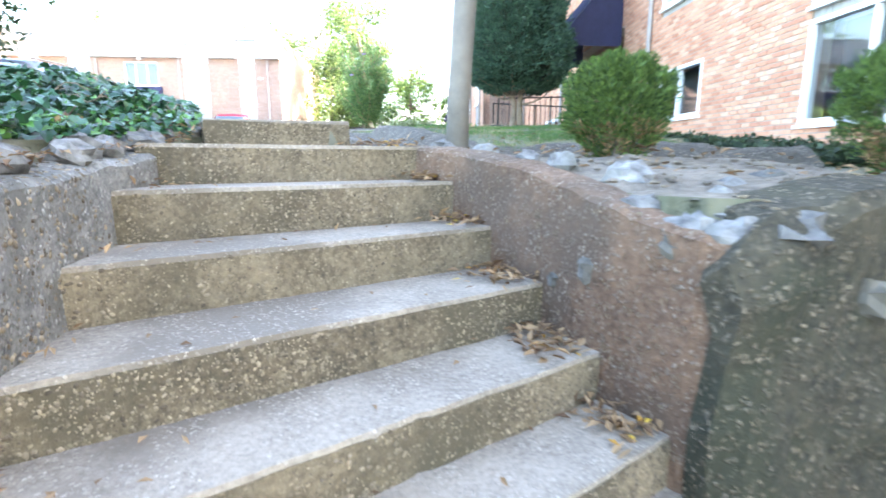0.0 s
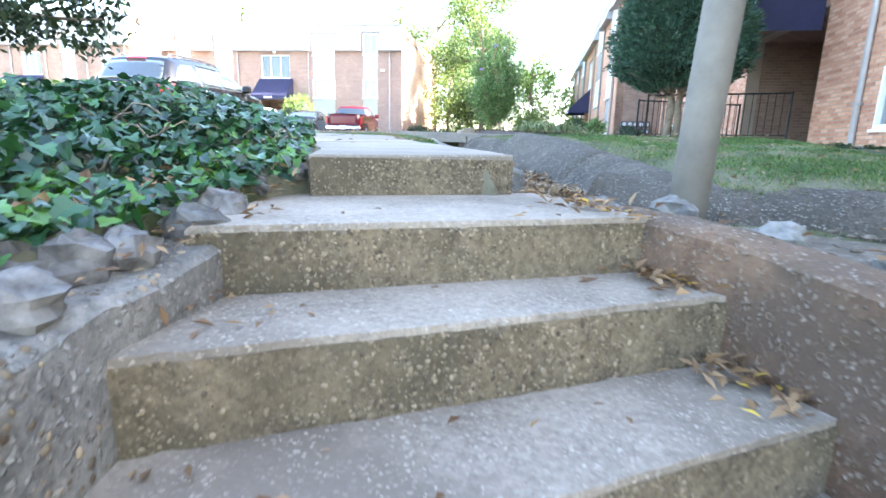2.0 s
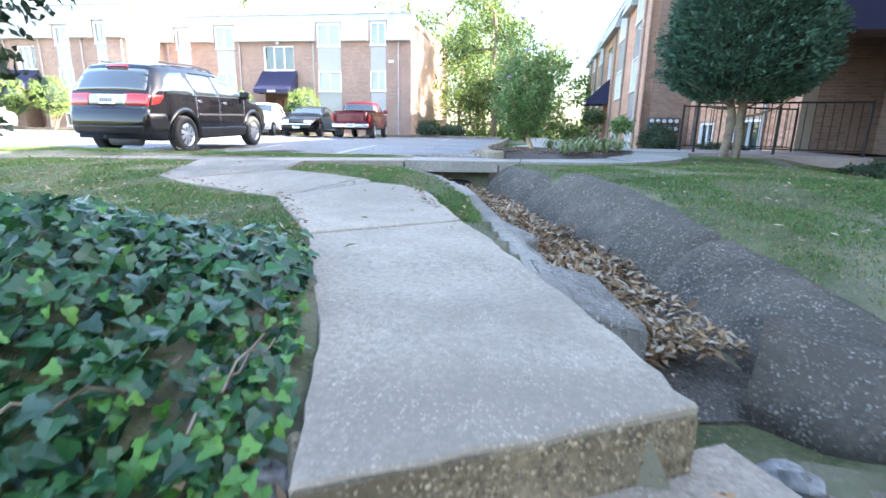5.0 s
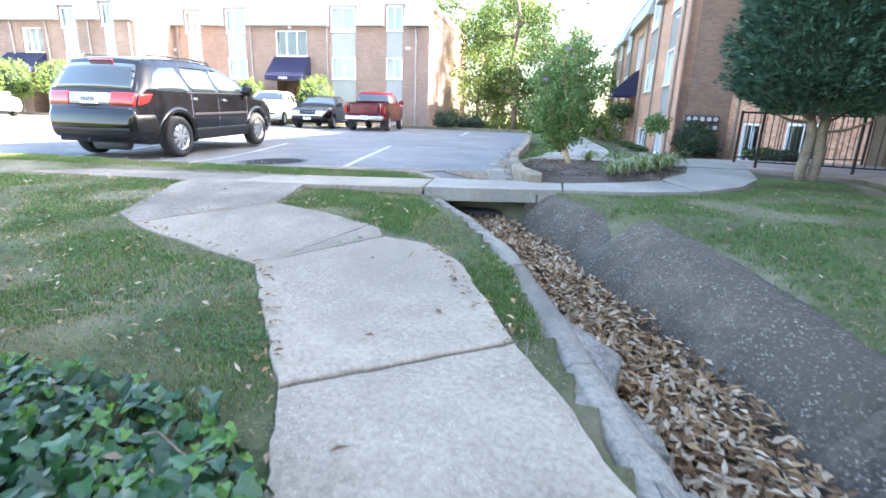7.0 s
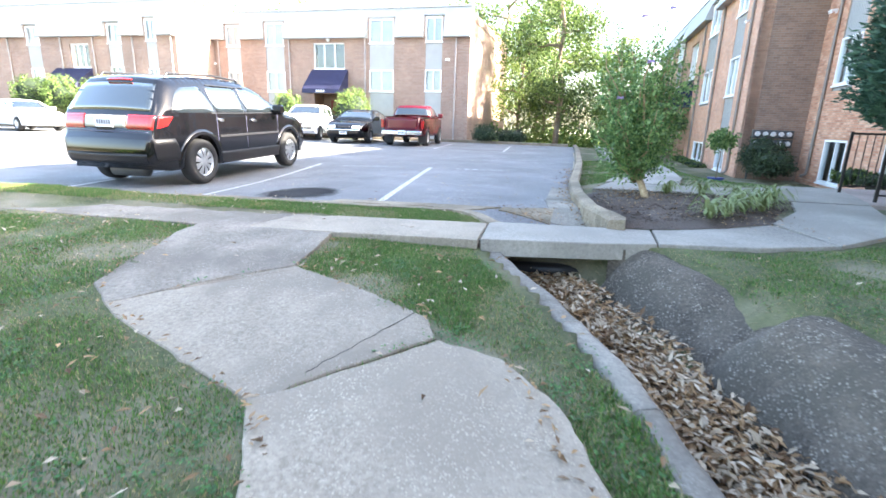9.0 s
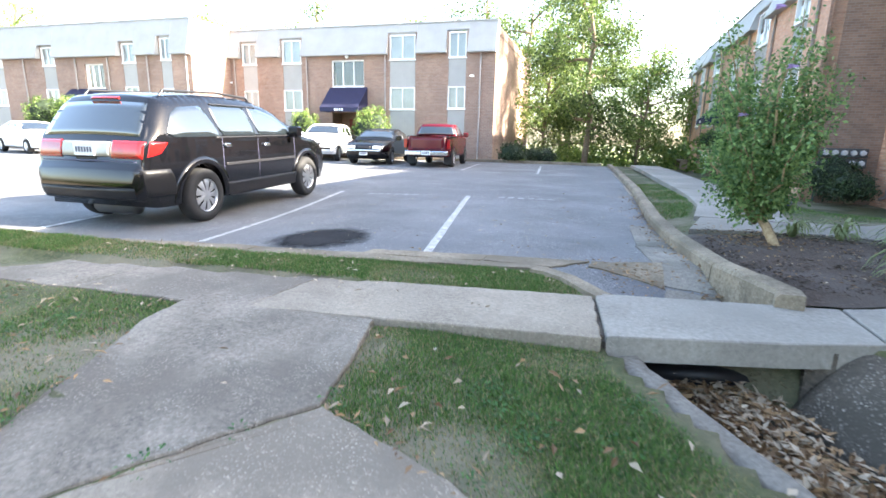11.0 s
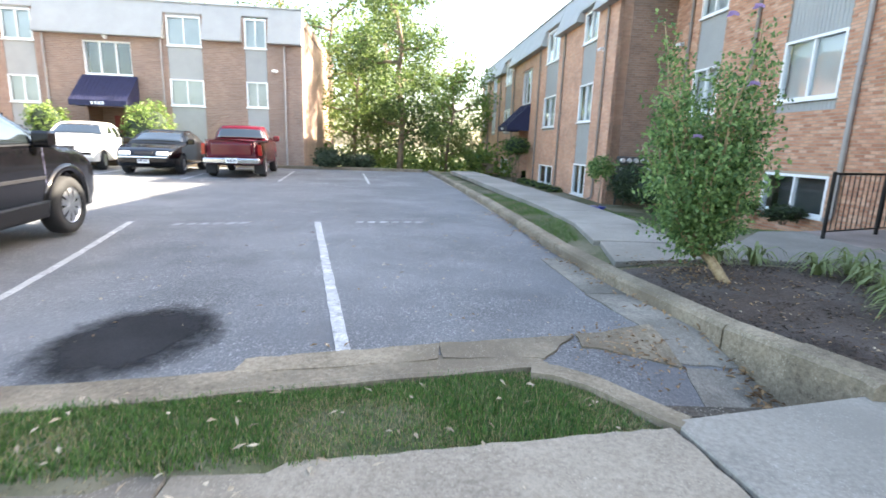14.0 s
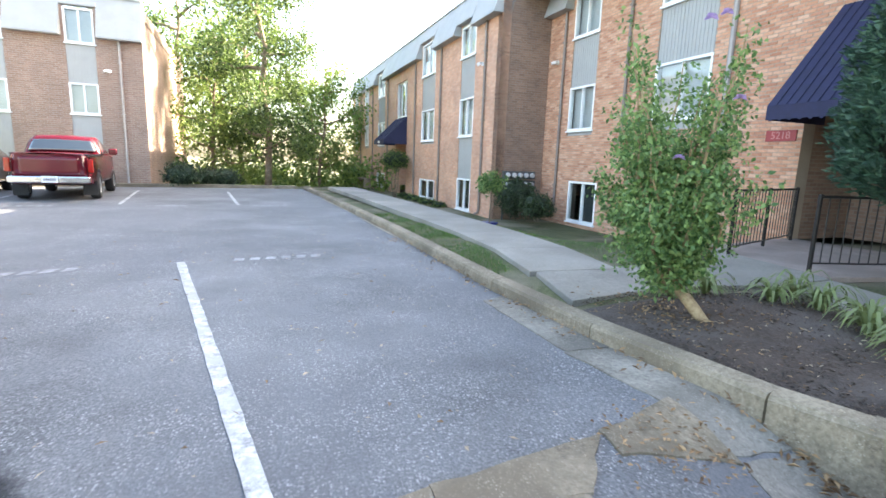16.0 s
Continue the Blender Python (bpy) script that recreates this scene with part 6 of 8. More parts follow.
def sedan(name, at, turn, label, paint, tall=1.42):
    t = tall
    c = Car(name, at, turn, label, "car",
            [(-2.2, 0.32), (-2.35, 0.42), (-2.37, 0.6), (-2.34, 0.86), (-2.2, 0.97), (-1.65, 1.0), (-1.5, 1.04), (-0.95, t - 0.06), (-0.7, t), (0.1, t), (0.3, t - 0.05), (1.0, 1.0), (1.1, 0.96), (2.0, 0.84), (2.28, 0.72), (2.36, 0.55), (2.34, 0.4), (2.2, 0.3)],
            4.72, 0.88, 0.98, t, (-1.38, 1.38), paint, 0.27, 0.315, 0.24)
    c.cross_plate("windscreen", (0.34, t - 0.09), (0.97, 1.03), 0.09, CARGLASS, 0.012)
    c.cross_plate("rear_window", (-1.48, 1.07), (-0.98, t - 0.09), 0.09, CARGLASS, 0.012)
    c.side_plate("front_window", [(-0.25, 1.02), (-0.28, t - 0.07), (0.22, t - 0.1), (0.82, 1.04), (0.8, 1.02)], CARGLASS)
    c.side_plate("rear_window", [(-0.33, 1.02), (-0.36, t - 0.07), (-0.7, t - 0.07), (-1.15, 1.08), (-1.1, 1.02)], CARGLASS)
    c.cross_plate("front_bumper", (2.345, 0.40), (2.36, 0.56), 0.03, paint, 0.02)
    c.cross_plate("grille", (2.30, 0.62), (2.275, 0.72), 0.5, CARGREY, 0.014)
    c.cross_plate("bumper_strip", (2.365, 0.545), (2.36, 0.58), 0.03, CHROME, 0.022)
    for sy in (-1, 1):
        c.cross_plate("headlamp", (2.32, 0.6), (2.26, 0.73), 0.03, LAMPGLASS, 0.016, "", 0.5 * sy if sy > 0 else -0.95, 0.95 if sy > 0 else -0.5)
    c.cross_plate("tail_lamp", (-2.36, 0.66), (-2.345, 0.84), 0.04, TAIL, 0.012)
    c.number_plate(2.39, 0.46, 1)
    c.mirrors(0.72, 0.98, paint)
    return c


sedan("sedan", (-11.3, 18.3, 0.004), 192.0, "black sedan parked facing the lane with its bonnet in the sun", BLACKPAINT)
sedan("sedan", (-27.5, 13.6, 0.004), 262.0, "white sedan parked at the far side of the lot", WHITEPAINT)
# white hatchback
hatch = Car("hatchback", (-14.6, 18.9, 0.004), 200.0, "white small sport utility vehicle parked in the sun", "car",
            [(-2.0, 0.36), (-2.12, 0.46), (-2.15, 0.75), (-2.1, 1.0), (-1.9, 1.25), (-1.62, 1.47), (-1.2, 1.58), (-0.4, 1.62), (0.15, 1.57), (0.85, 1.16), (1.02, 1.07), (1.8, 0.98), (2.05, 0.82), (2.12, 0.6), (2.1, 0.42), (1.95, 0.34)],
            4.26, 0.9, 1.04, 1.62, (-1.25, 1.3), WHITEPAINT, 0.3, 0.34, 0.22)
C = hatch
C.side_plate("front_window", [(-0.2, 1.1), (-0.22, 1.5), (0.12, 1.47), (0.66, 1.16), (0.7, 1.1)], CARGLASS)
C.side_plate("rear_window", [(-0.28, 1.1), (-0.3, 1.5), (-0.92, 1.47), (-1.02, 1.1)], CARGLASS)
C.side_plate("quarter_window", [(-1.1, 1.1), (-1.02, 1.45), (-1.35, 1.38), (-1.68, 1.16), (-1.62, 1.1)], CARGLASS)
C.cross_plate("windscreen", (0.25, 1.52), (0.83, 1.18), 0.1, CARGLASS, 0.012)
C.cross_plate("rear_screen", (-1.93, 1.22), (-1.6, 1.48), 0.14, CARGLASS, 0.012)
for sy in (-1, 1):
    C.cross_plate("headlamp", (2.09, 0.7), (2.04, 0.86), 0.03, LAMPGLASS, 0.016, "", 0.5 * sy if sy > 0 else -0.95, 0.95 if sy > 0 else -0.5)
C.cross_plate("grille", (2.1, 0.62), (2.06, 0.8), 0.5, CARGREY, 0.014)
C.mirrors(0.6, 1.06, WHITEPAINT)


# ---- plants ----
def ball(rnd):
    while True:
        p = Vector((rnd.uniform(-1, 1), rnd.uniform(-1, 1), rnd.uniform(-1, 1)))
        if 0.05 < p.length < 1:
            return p


def foliage(s, rnd, clumps, per, length, width, spread_by):
    """Leaves in loose clumps round the given points."""
    for c in clumps:
        for _ in range(per):
            o = ball(rnd) * spread_by
            d = ball(rnd)
            d.z -= 0.25
            s.leaf(Vector(c) + o, d, ball(rnd), length * rnd.uniform(0.6, 1.25), width * rnd.uniform(0.7, 1.2))


def crown_points(rnd, centre, radii, n, hollow=0.55, seed=0, ragged=0.35):
    pts = []
    c = Vector(centre)
    o = Vector((seed * 1.3, seed * 2.1, seed * 0.7))
    while len(pts) < n:
        d = ball(rnd)
        k = d.length
        u = d.normalized()
        lim = 1 + ragged * noise.noise(u * 2.2 + o) + ragged * 0.6 * noise.noise(u * 5 + o)
        if k < hollow * lim * rnd.uniform(0.6, 1.0):
            continue
        q = u * k * lim
        pts.append(c + Vector((q.x * radii[0], q.y * radii[1], q.z * radii[2])))
    return pts


def limb(s, rnd, a, b, r0, r1, n=5, wob=0.06):
    a, b = Vector(a), Vector(b)
    l = (b - a).length
    pts = [a + (b - a) * i / n + (ball(rnd) * wob * l if 0 < i < n else Vector()) for i in range(n + 1)]
    s.tube(pts, [r0 + (r1 - r0) * i / n for i in range(n + 1)], 7)
    return pts


def broad_tree(at, height, spread_r, seed, leaf, bark=BARK, leaves=900, size=0.34, label="tall leafy woodland tree behind the lot", low=0.25, name="tree"):
    rnd = random.Random(seed)
    root = thing(name, at, label, "tree", "woodland trees")
    t, f = Soup(), Soup()
    lean = Vector((rnd.uniform(-0.4, 0.4), rnd.uniform(-0.4, 0.4), height * 0.86))
    trunk = limb(t, rnd, (0, 0, -0.3), lean, height * 0.013, height * 0.005, 7, 0.03)
    clumps = []
    for k in range(11):
        h = low + (0.92 - low) * (k + rnd.random()) / 11
        p = Vector(trunk[0]).lerp(lean, h)
        a = k * 2.4 + rnd.uniform(-0.5, 0.5)
        r = spread_r * (1.05 - 0.75 * abs(h - 0.45)) * rnd.uniform(0.6, 1.1)
        q = p + Vector((math.cos(a) * r, math.sin(a) * r, r * rnd.uniform(0.1, 0.5)))
        arm = limb(t, rnd, p, q, height * 0.008, 0.02, 4, 0.08)
        for m in range(leaves // 11 // 9):
            c = Vector(arm[2]).lerp(q, rnd.uniform(0.0, 1.15)) + ball(rnd) * spread_r * 0.36
            clumps.append(c)
    part("trunk", t, bark, root, smooth=True)
    foliage(f, rnd, clumps, 9, size, size * 0.62, spread_r * 0.16)
    part("crown", f, leaf, root)
    return root


# woodland behind the lot and above the roofs
wood = [(-6.8, 30.5, 9, 2.4, 1), (-3.9, 28.2, 14, 3.1, 0), (-1.2, 32.0, 8, 2.2, 1), (-6.0, 36.0, 12, 2.6, 0), (-9.5, 36.0, 13, 3.2, 0), (-1.5, 40.0, 9, 2.6, 1),
        (-14.0, 40.0, 15, 3.8, 0), (-21.0, 41.0, 14, 3.6, 1), (-30.0, 40.0, 16, 4.0, 0), (-38.0, 36.0, 15, 4.0, 1), (3.0, 41.0, 7, 2.4, 1), (-7.5, 42.0, 14, 3.6, 1), (-43.0, 19.5, 12, 3.6, 1), (-50.0, 14.0, 11, 3.6, 1), (-47.0, 24.0, 14, 4.0, 1)]
# sunny: the crown takes the leaf colour with sunlight painted in
for k, (x, y, h, r, sunny) in enumerate(wood):
    broad_tree((x, y, ground_z(x, y)), h, r, 20 + k, LEAF_SUNNY if sunny else LEAF_TREE, BARK, (22000 if k == 1 else 6500) if y < 33 else 4500, 0.16 if y < 33 else 0.24, low=0.14 if k < 4 else 0.2)
s, rnd = Soup(), random.Random(77)
cl = []
for _ in range(420):
    x, y = rnd.uniform(-9, 4.5), rnd.uniform(30, 46)
    cl.append(Vector((x, y, ground_z(x, y) + rnd.uniform(0.1, 2.4) * rnd.random())))
foliage(s, rnd, cl, 14, 0.34, 0.2, 0.6)
tagged(part("undergrowth", s, LEAF_SUNNY), "sunlit tangled undergrowth beneath the woodland trees", "undergrowth", kind="stuff")


def round_bush(at, radii, seed, leaf, label, n=260, per=8, size=0.06, stem=0.0, name="bush", group="clipped shrubs", category="bush", bark=BARK, ragged=0.16):
    rnd = random.Random(seed)
    root = thing(name, at, label, category, group)
    f, t = Soup(), Soup()
    c = (0, 0, stem + radii[2] * 0.92)
    foliage(f, rnd, crown_points(rnd, c, radii, n, 0.62, seed, ragged), per, size, size * 0.6, min(radii) * 0.16)
    for k in range(5):
        a = k * 1.3
        limb(t, rnd, (0.04 * math.cos(a), 0.04 * math.sin(a), -0.08), (radii[0] * 0.5 * math.cos(a), radii[1] * 0.5 * math.sin(a), stem + radii[2] * 0.9), 0.022, 0.008, 4)
    part("stem", t, bark, root, smooth=True)
    # solid dark lump stands in for the shade between the inner leaves
    part("inner_foliage", Soup().blob(c, tuple(r * 0.76 for r in radii), seed, 0.16, 10, 14), CORE_SHADE, root, smooth=True)
    part("foliage", f, leaf, root)
    return root


def on_house(h, u, out):
    p = h.root.matrix_world @ Vector((u, h.y(out), 0))
    return p.x, p.y


def bush_at(h, u, out, radii, seed, leaf, label, z=None, **kw):
    x, y = on_house(h, u, out)
    return round_bush((x, y, ground_z(x, y) if z is None else z), radii, seed, leaf, label, **kw)


bush_at(left_house, -4.5, 1.9, (1.1, 0.95, 1.35), 1, LEAF_SUNNY, "large rounded shrub in the sun beside the entrance", 0.0, n=620, size=0.11)
bush_at(left_house, -8.5, 1.6, (0.75, 0.7, 0.75), 2, LEAF_SUNNY, "rounded green shrub against brown brick", 0.2, n=320, size=0.11, stem=0.75)
bush_at(left_house, -20.9, 4.6, (1.0, 0.95, 1.05), 3, LEAF_SUNNY, "ball-shaped shrub on a short stem", 0.0, n=460, size=0.11, stem=0.9)
bush_at(left_house, -18.0, 4.6, (1.0, 0.95, 1.05), 4, LEAF_SUNNY, "ball-shaped shrub on a short stem", 0.0, n=460, size=0.11, stem=0.9)
bush_at(left_house, -23.0, 4.6, (1.1, 1.0, 1.05), 14, LEAF_TREE, "ball-shaped shrub on a short stem", 0.0, n=460, size=0.11, stem=0.9)
bush_at(left_house, 2.55, 1.0, (0.75, 0.5, 0.5), 5, LEAF_DARK, "low clipped dark hedge behind the kerb", 0.0, n=240, size=0.1)
bush_at(left_house, 4.1, 0.6, (0.55, 0.5, 0.4), 6, LEAF_DARK, "low clipped dark shrub behind the kerb", 0.0, n=220, size=0.09)
bush_at(left_house, 3.4, -0.6, (0.5, 0.5, 0.4), 16, LEAF_DARK, "low clipped dark shrub behind the kerb", 0.0, n=180, size=0.09)
bush_at(right_house, 16.9, 1.5, (0.8, 0.75, 0.55), 7, LEAF_DARK, "rounded dark shrub beside the path", -0.3, n=300, size=0.09)
bush_at(right_house, 8.1, 0.9, (0.75, 0.7, 0.5), 8, LEAF_TREE, "clipped shrub on tall bare stems by the porch", -0.5, n=300, size=0.09, stem=1.35)
bush_at(right_house, -2.2, -0.55, (0.7, 0.65, 0.65), 9, LEAF_DARK, "dark leafy shrub against the brown brick", -0.35, n=360, size=0.08)
bush_at(right_house, -3.6, -0.5, (0.6, 0.5, 0.4), 19, LEAF_DARK, "dark leafy shrub against the brick", -0.3, n=240, size=0.08)
bush_at(right_house, -6.6, -1.3, (0.5, 0.32, 0.2), 10, LEAF_TREE, "low green planting under the window", -0.15, n=160, size=0.07)
bush_at(right_house, -8.0, -1.3, (0.5, 0.3, 0.18), 11, LEAF_DARK, "low dark planting under the window", -0.12, n=160, size=0.07)
for k in range(5):
    bush_at(right_house, 2.6 + k * 1.3, 0.45, (0.4, 0.25, 0.15), 30 + k, LEAF_TREE, "low green planting along the basement wall", -0.6, n=80, size=0.08)
for k in range(9):
    bush_at(right_house, -14.2 - k * 0.85, -1.35, (0.5, 0.35, 0.13), 50 + k, LEAF_DARK, "dark ivy mound at the foot of the wall", lerp_line(k, (0, 4, 8), (-0.2, -0.32, -0.58)), n=130, per=8, size=0.08, name="ivy_mound")


def juniper(at, radius, height, seed):
    """A clipped juniper: bare brown stems below, dense upright sprays above, flat and uneven on top."""
    rnd = random.Random(seed)
    root = thing("juniper_bush", at, "clipped green juniper shrub with a bare brown base", "bush", "clipped shrubs")
    t, f, dead = Soup(), Soup(), Soup()
    for k in range(16):
        a = k * 2.4
        r = radius * rnd.uniform(0.3, 0.8)
        limb(t, rnd, (0.05 * math.cos(a), 0.05 * math.sin(a), -0.08), (r * math.cos(a), r * math.sin(a), height * rnd.uniform(0.45, 0.8)), 0.016, 0.004, 5, 0.07)
    o = Vector((seed, seed * 0.7, 0))
    made = 0
    while made < 1500:
        h, a = rnd.uniform(0.12, 1.0), rnd.uniform(0, 6.28)
        u = Vector((math.cos(a), math.sin(a), h * 2.2))
        lump = 1 + 0.2 * noise.noise(u * 1.6 + o) + 0.16 * noise.noise(u * 4.2 + o)
        r = radius * (0.45 + 0.62 * smooth(h * 1.9)) * (1 - 0.32 * max(0.0, (h - 0.72) / 0.28) ** 2) * lump
        q = r * (1 - 0.45 * rnd.random() ** 2) if h < 0.85 else r * math.sqrt(rnd.random())
        if (h < 0.5 and rnd.random() > h * 1.9) or noise.noise(u * 3.1 + o) < -0.22:
            continue
        made += 1
        c = Vector((q * math.cos(a), q * math.sin(a), height * (h + 0.05 * noise.noise(u * 3 + o))))
        way = Vector((math.cos(a) * 0.8, math.sin(a) * 0.8, 0.35 + h)).normalized()
        old = h < 0.45 and rnd.random() < 0.3
        for _ in range(15):
            (dead if old else f).leaf(c + ball(rnd) * 0.035, way + ball(rnd) * 0.75, ball(rnd), rnd.uniform(0.025, 0.05), rnd.uniform(0.007, 0.012))
    part("stem", t, BARK, root, smooth=True)
    part("dead_foliage", dead, DEADLEAF, root, "brown dead sprays")
    part("foliage", f, LEAF_BOX, root)
    return root


juniper((4.04, -3.70, -0.60), 0.275, 0.72, 12)
juniper((5.78, -3.9, -0.66), 0.38, 0.82, 13)

# the tall clipped conifer on twin stems
rnd = random.Random(3)
conifer = thing("conifer_tree", (4.3, 5.0, 0.0), "dense dark green clipped conifer on brown twin trunks", "tree")
t = Soup()
for dx, tx in ((-0.05, -0.12), (0.06, 0.12)):
    limb(t, rnd, (dx, 0, -0.1), (tx, 0.05, 1.5), 0.08, 0.055, 6, 0.04)
for k in range(14):
    a = k * 0.9
    limb(t, rnd, (0.12 * math.cos(a), 0.1 * math.sin(a), 0.75 + 0.04 * k), (1.0 * math.cos(a), 1.0 * math.sin(a), 1.15 + 0.03 * k), 0.025, 0.008, 4, 0.07)
part("trunk", t, BARK, conifer, smooth=True)
f = Soup()
pts = []
while len(pts) < 5200:
    z = rnd.uniform(0.0, 1.0) ** 1.15
    r = 1.2 * min(1, (z + 0.02) / 0.1) ** 0.5 * max(0.05, 1 - max(0, z - 0.12) ** 1.25 * 0.85)
    a = rnd.uniform(0, 2 * math.pi)
    q = Vector((math.cos(a), math.sin(a), z * 2))
    r *= (1 + 0.13 * noise.noise(q * 2.4) + 0.08 * noise.noise(q * 6)) * rnd.uniform(0.8, 1.02)
    pts.append(Vector((r * math.cos(a), r * math.sin(a), 1.03 + z * 4.6)))
for c in pts:
    out = Vector((c.x, c.y, 0.35)).normalized()
    for _ in range(11):
        f.leaf(c + ball(rnd) * 0.09, out + ball(rnd) * 0.9, ball(rnd), rnd.uniform(0.06, 0.12), rnd.uniform(0.024, 0.04))
# added dark core: closes the gaps and paints the crown's inner shade
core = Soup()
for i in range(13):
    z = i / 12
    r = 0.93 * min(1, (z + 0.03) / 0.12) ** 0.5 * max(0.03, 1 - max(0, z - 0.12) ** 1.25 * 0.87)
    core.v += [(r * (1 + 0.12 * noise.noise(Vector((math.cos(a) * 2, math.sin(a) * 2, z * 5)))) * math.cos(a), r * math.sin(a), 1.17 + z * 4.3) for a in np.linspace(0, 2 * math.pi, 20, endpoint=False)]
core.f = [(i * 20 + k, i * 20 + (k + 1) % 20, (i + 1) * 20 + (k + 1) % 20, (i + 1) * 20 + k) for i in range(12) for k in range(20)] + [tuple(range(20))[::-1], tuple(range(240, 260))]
part("inner_foliage", core, CORE_SHADE, conifer, smooth=True)
part("crown", f, LEAF_CONIFER, conifer)

# the hibiscus in the mulch bed
rnd = random.Random(9)
hib = thing("hibiscus_shrub", (0.80, 5.10, 0.09), "tall leafy hibiscus shrub with a few lilac flowers", "shrub")
t, f, fl = Soup(), Soup(), Soup()
limb(t, rnd, (0.2, -0.34, -0.04), (0.0, 0.0, 0.34), 0.05, 0.045, 5, 0.03)
clumps = []
for k in range(34):
    a = k * 2.4
    h = rnd.uniform(0.9, 2.3)
    r = rnd.uniform(0.15, 0.8) * (1.1 - 0.28 * h / 2.3)
    tip = Vector((r * math.cos(a) * 0.95, r * math.sin(a) * 0.95, h))
    stem = limb(t, rnd, (0, 0, 0.2), tip, 0.022, 0.004, 6, 0.05)
    for i, (p, q) in enumerate(zip(stem[1:], stem[2:])):
        for _ in range(13 if i < 4 else 7):
            clumps.append(p.lerp(q, rnd.random()) + ball(rnd) * (0.16 if i < 4 else 0.08))
for k in range(120):
    a = rnd.uniform(0, 6.28)
    r = 0.55 * math.sqrt(rnd.random())
    clumps.append(Vector((r * math.cos(a), r * math.sin(a), rnd.uniform(0.28, 1.5))))
foliage(f, rnd, clumps, 10, 0.05, 0.03, 0.1)
for p in ((-0.12, -0.3, 2.28), (0.02, -0.5, 1.72), (0.2, -0.1, 2.4), (-0.3, -0.35, 1.3)):
    fl = Soup()
    for k in range(7):
        a = k * 0.9
        fl.leaf(p, (math.cos(a), math.sin(a) * 0.8, math.sin(a * 2) * 0.4), (0, 0.3, 1), 0.055, 0.05)
    part("flower", fl, BLOSSOM, hib, "lilac hibiscus flower")
part("stem", t, BARK_TAN, hib, smooth=True)
part("foliage", f, LEAF_SHRUB, hib)


# small standard tree in a blue pot
rnd = random.Random(4)
pot_xy = (3.2, 15.5)
pz = ground_z(*pot_xy)
pot = thing("potted_tree", (*pot_xy, pz), "little ball-headed tree in a blue pot by the brick wall", "potted plant")
part("pot", Soup().tube([(0, 0, 0), (0, 0, 0.1), (0, 0, 0.13), (0, 0, 0.11)], [0.16, 0.24, 0.26, 0.1], 16), BLUEPOT, pot, smooth=True)
t, f = Soup(), Soup()
limb(t, rnd, (0, 0, 0.05), (0.02, 0, 1.05), 0.022, 0.015, 5, 0.015)
foliage(f, rnd, crown_points(rnd, (0, 0, 1.3), (0.42, 0.42, 0.34), 130, 0.3, 2), 8, 0.1, 0.06, 0.08)
part("stem", t, BARK, pot)
part("foliage", f, LEAF_SHRUB, pot)

# small dark tree leaning over the ivy bank
rnd = random.Random(12)
bank_tree = thing("bank_tree", (-2.55, -3.45, ground_z(-3.0, -3.4) - 0.1), "small dark-leaved tree with spreading bare branches over the ivy", "tree")
t, f = Soup(), Soup()
limb(t, rnd, (0, 0, -0.1), (0.3, 0.1, 1.0), 0.09, 0.06, 5, 0.04)
clumps = []
for k, (tx, ty, tz) in enumerate([(2.9, -0.1, 0.95), (2.3, 0.3, 1.25), (1.9, 0.5, 0.72), (1.5, -0.2, 1.45), (2.6, 0.5, 1.6), (1.1, 0.6, 1.9), (2.0, 1.2, 1.5), (0.6, -0.8, 1.9), (-0.8, 0.4, 2.0)]):
    b = limb(t, rnd, (0.3, 0.1, 0.75), (tx, ty, tz), 0.035, 0.006, 7, 0.05)
    for p, q in zip(b[2:], b[3:]):
        for _ in range(30 if tx < 2.5 else 16):
            clumps.append(p.lerp(q, rnd.random()) + ball(rnd) * 0.22)
foliage(f, rnd, clumps, 8, 0.07, 0.035, 0.1)
part("trunk", t, BARK, bank_tree, smooth=True)
part("crown", f, LEAF_DARK, bank_tree)

# mulch bed and day lilies
bed = Soup()
edge = [(0.16, 5.45), (0.12, 4.9), (0.32, 4.2), (0.44, 3.7), (0.66, 3.15), (0.72, 2.9), (1.0, 2.98), (1.2, 3.07), (1.75, 3.47), (2.25, 3.97), (2.68, 4.9), (2.83, 5.7), (1.6, 5.86), (0.3, 5.52)]
rnd = random.Random(2)
c = Vector((1.2, 4.6))
rings = [1.0, 0.86, 0.7, 0.5, 0.28]
for k, r in enumerate(rings):
    for i in range(56):
        a = i / 56 * len(edge)
        p = Vector(edge[int(a)]).lerp(Vector(edge[(int(a) + 1) % len(edge)]), a - int(a))
        q = c.lerp(p, r)
        bed.v.append((q.x, q.y, 0.035 + 0.085 * smooth((1 - r) / 0.25) + 0.02 * noise.noise(Vector((q.x * 5, q.y * 5, 0)))))
bed.v.append((c.x, c.y, 0.13))
for k in range(len(rings) - 1):
    bed.f += [(k * 56 + i, k * 56 + (i + 1) % 56, (k + 1) * 56 + (i + 1) % 56, (k + 1) * 56 + i) for i in range(56)]
bed.f += [((len(rings) - 1) * 56 + i, (len(rings) - 1) * 56 + (i + 1) % 56, len(bed.v) - 1) for i in range(56)]
tagged(part("mulch_bed", bed, MULCH, smooth=True), "dark bare mulch bed between kerb and path", "planting bed", kind="structure")
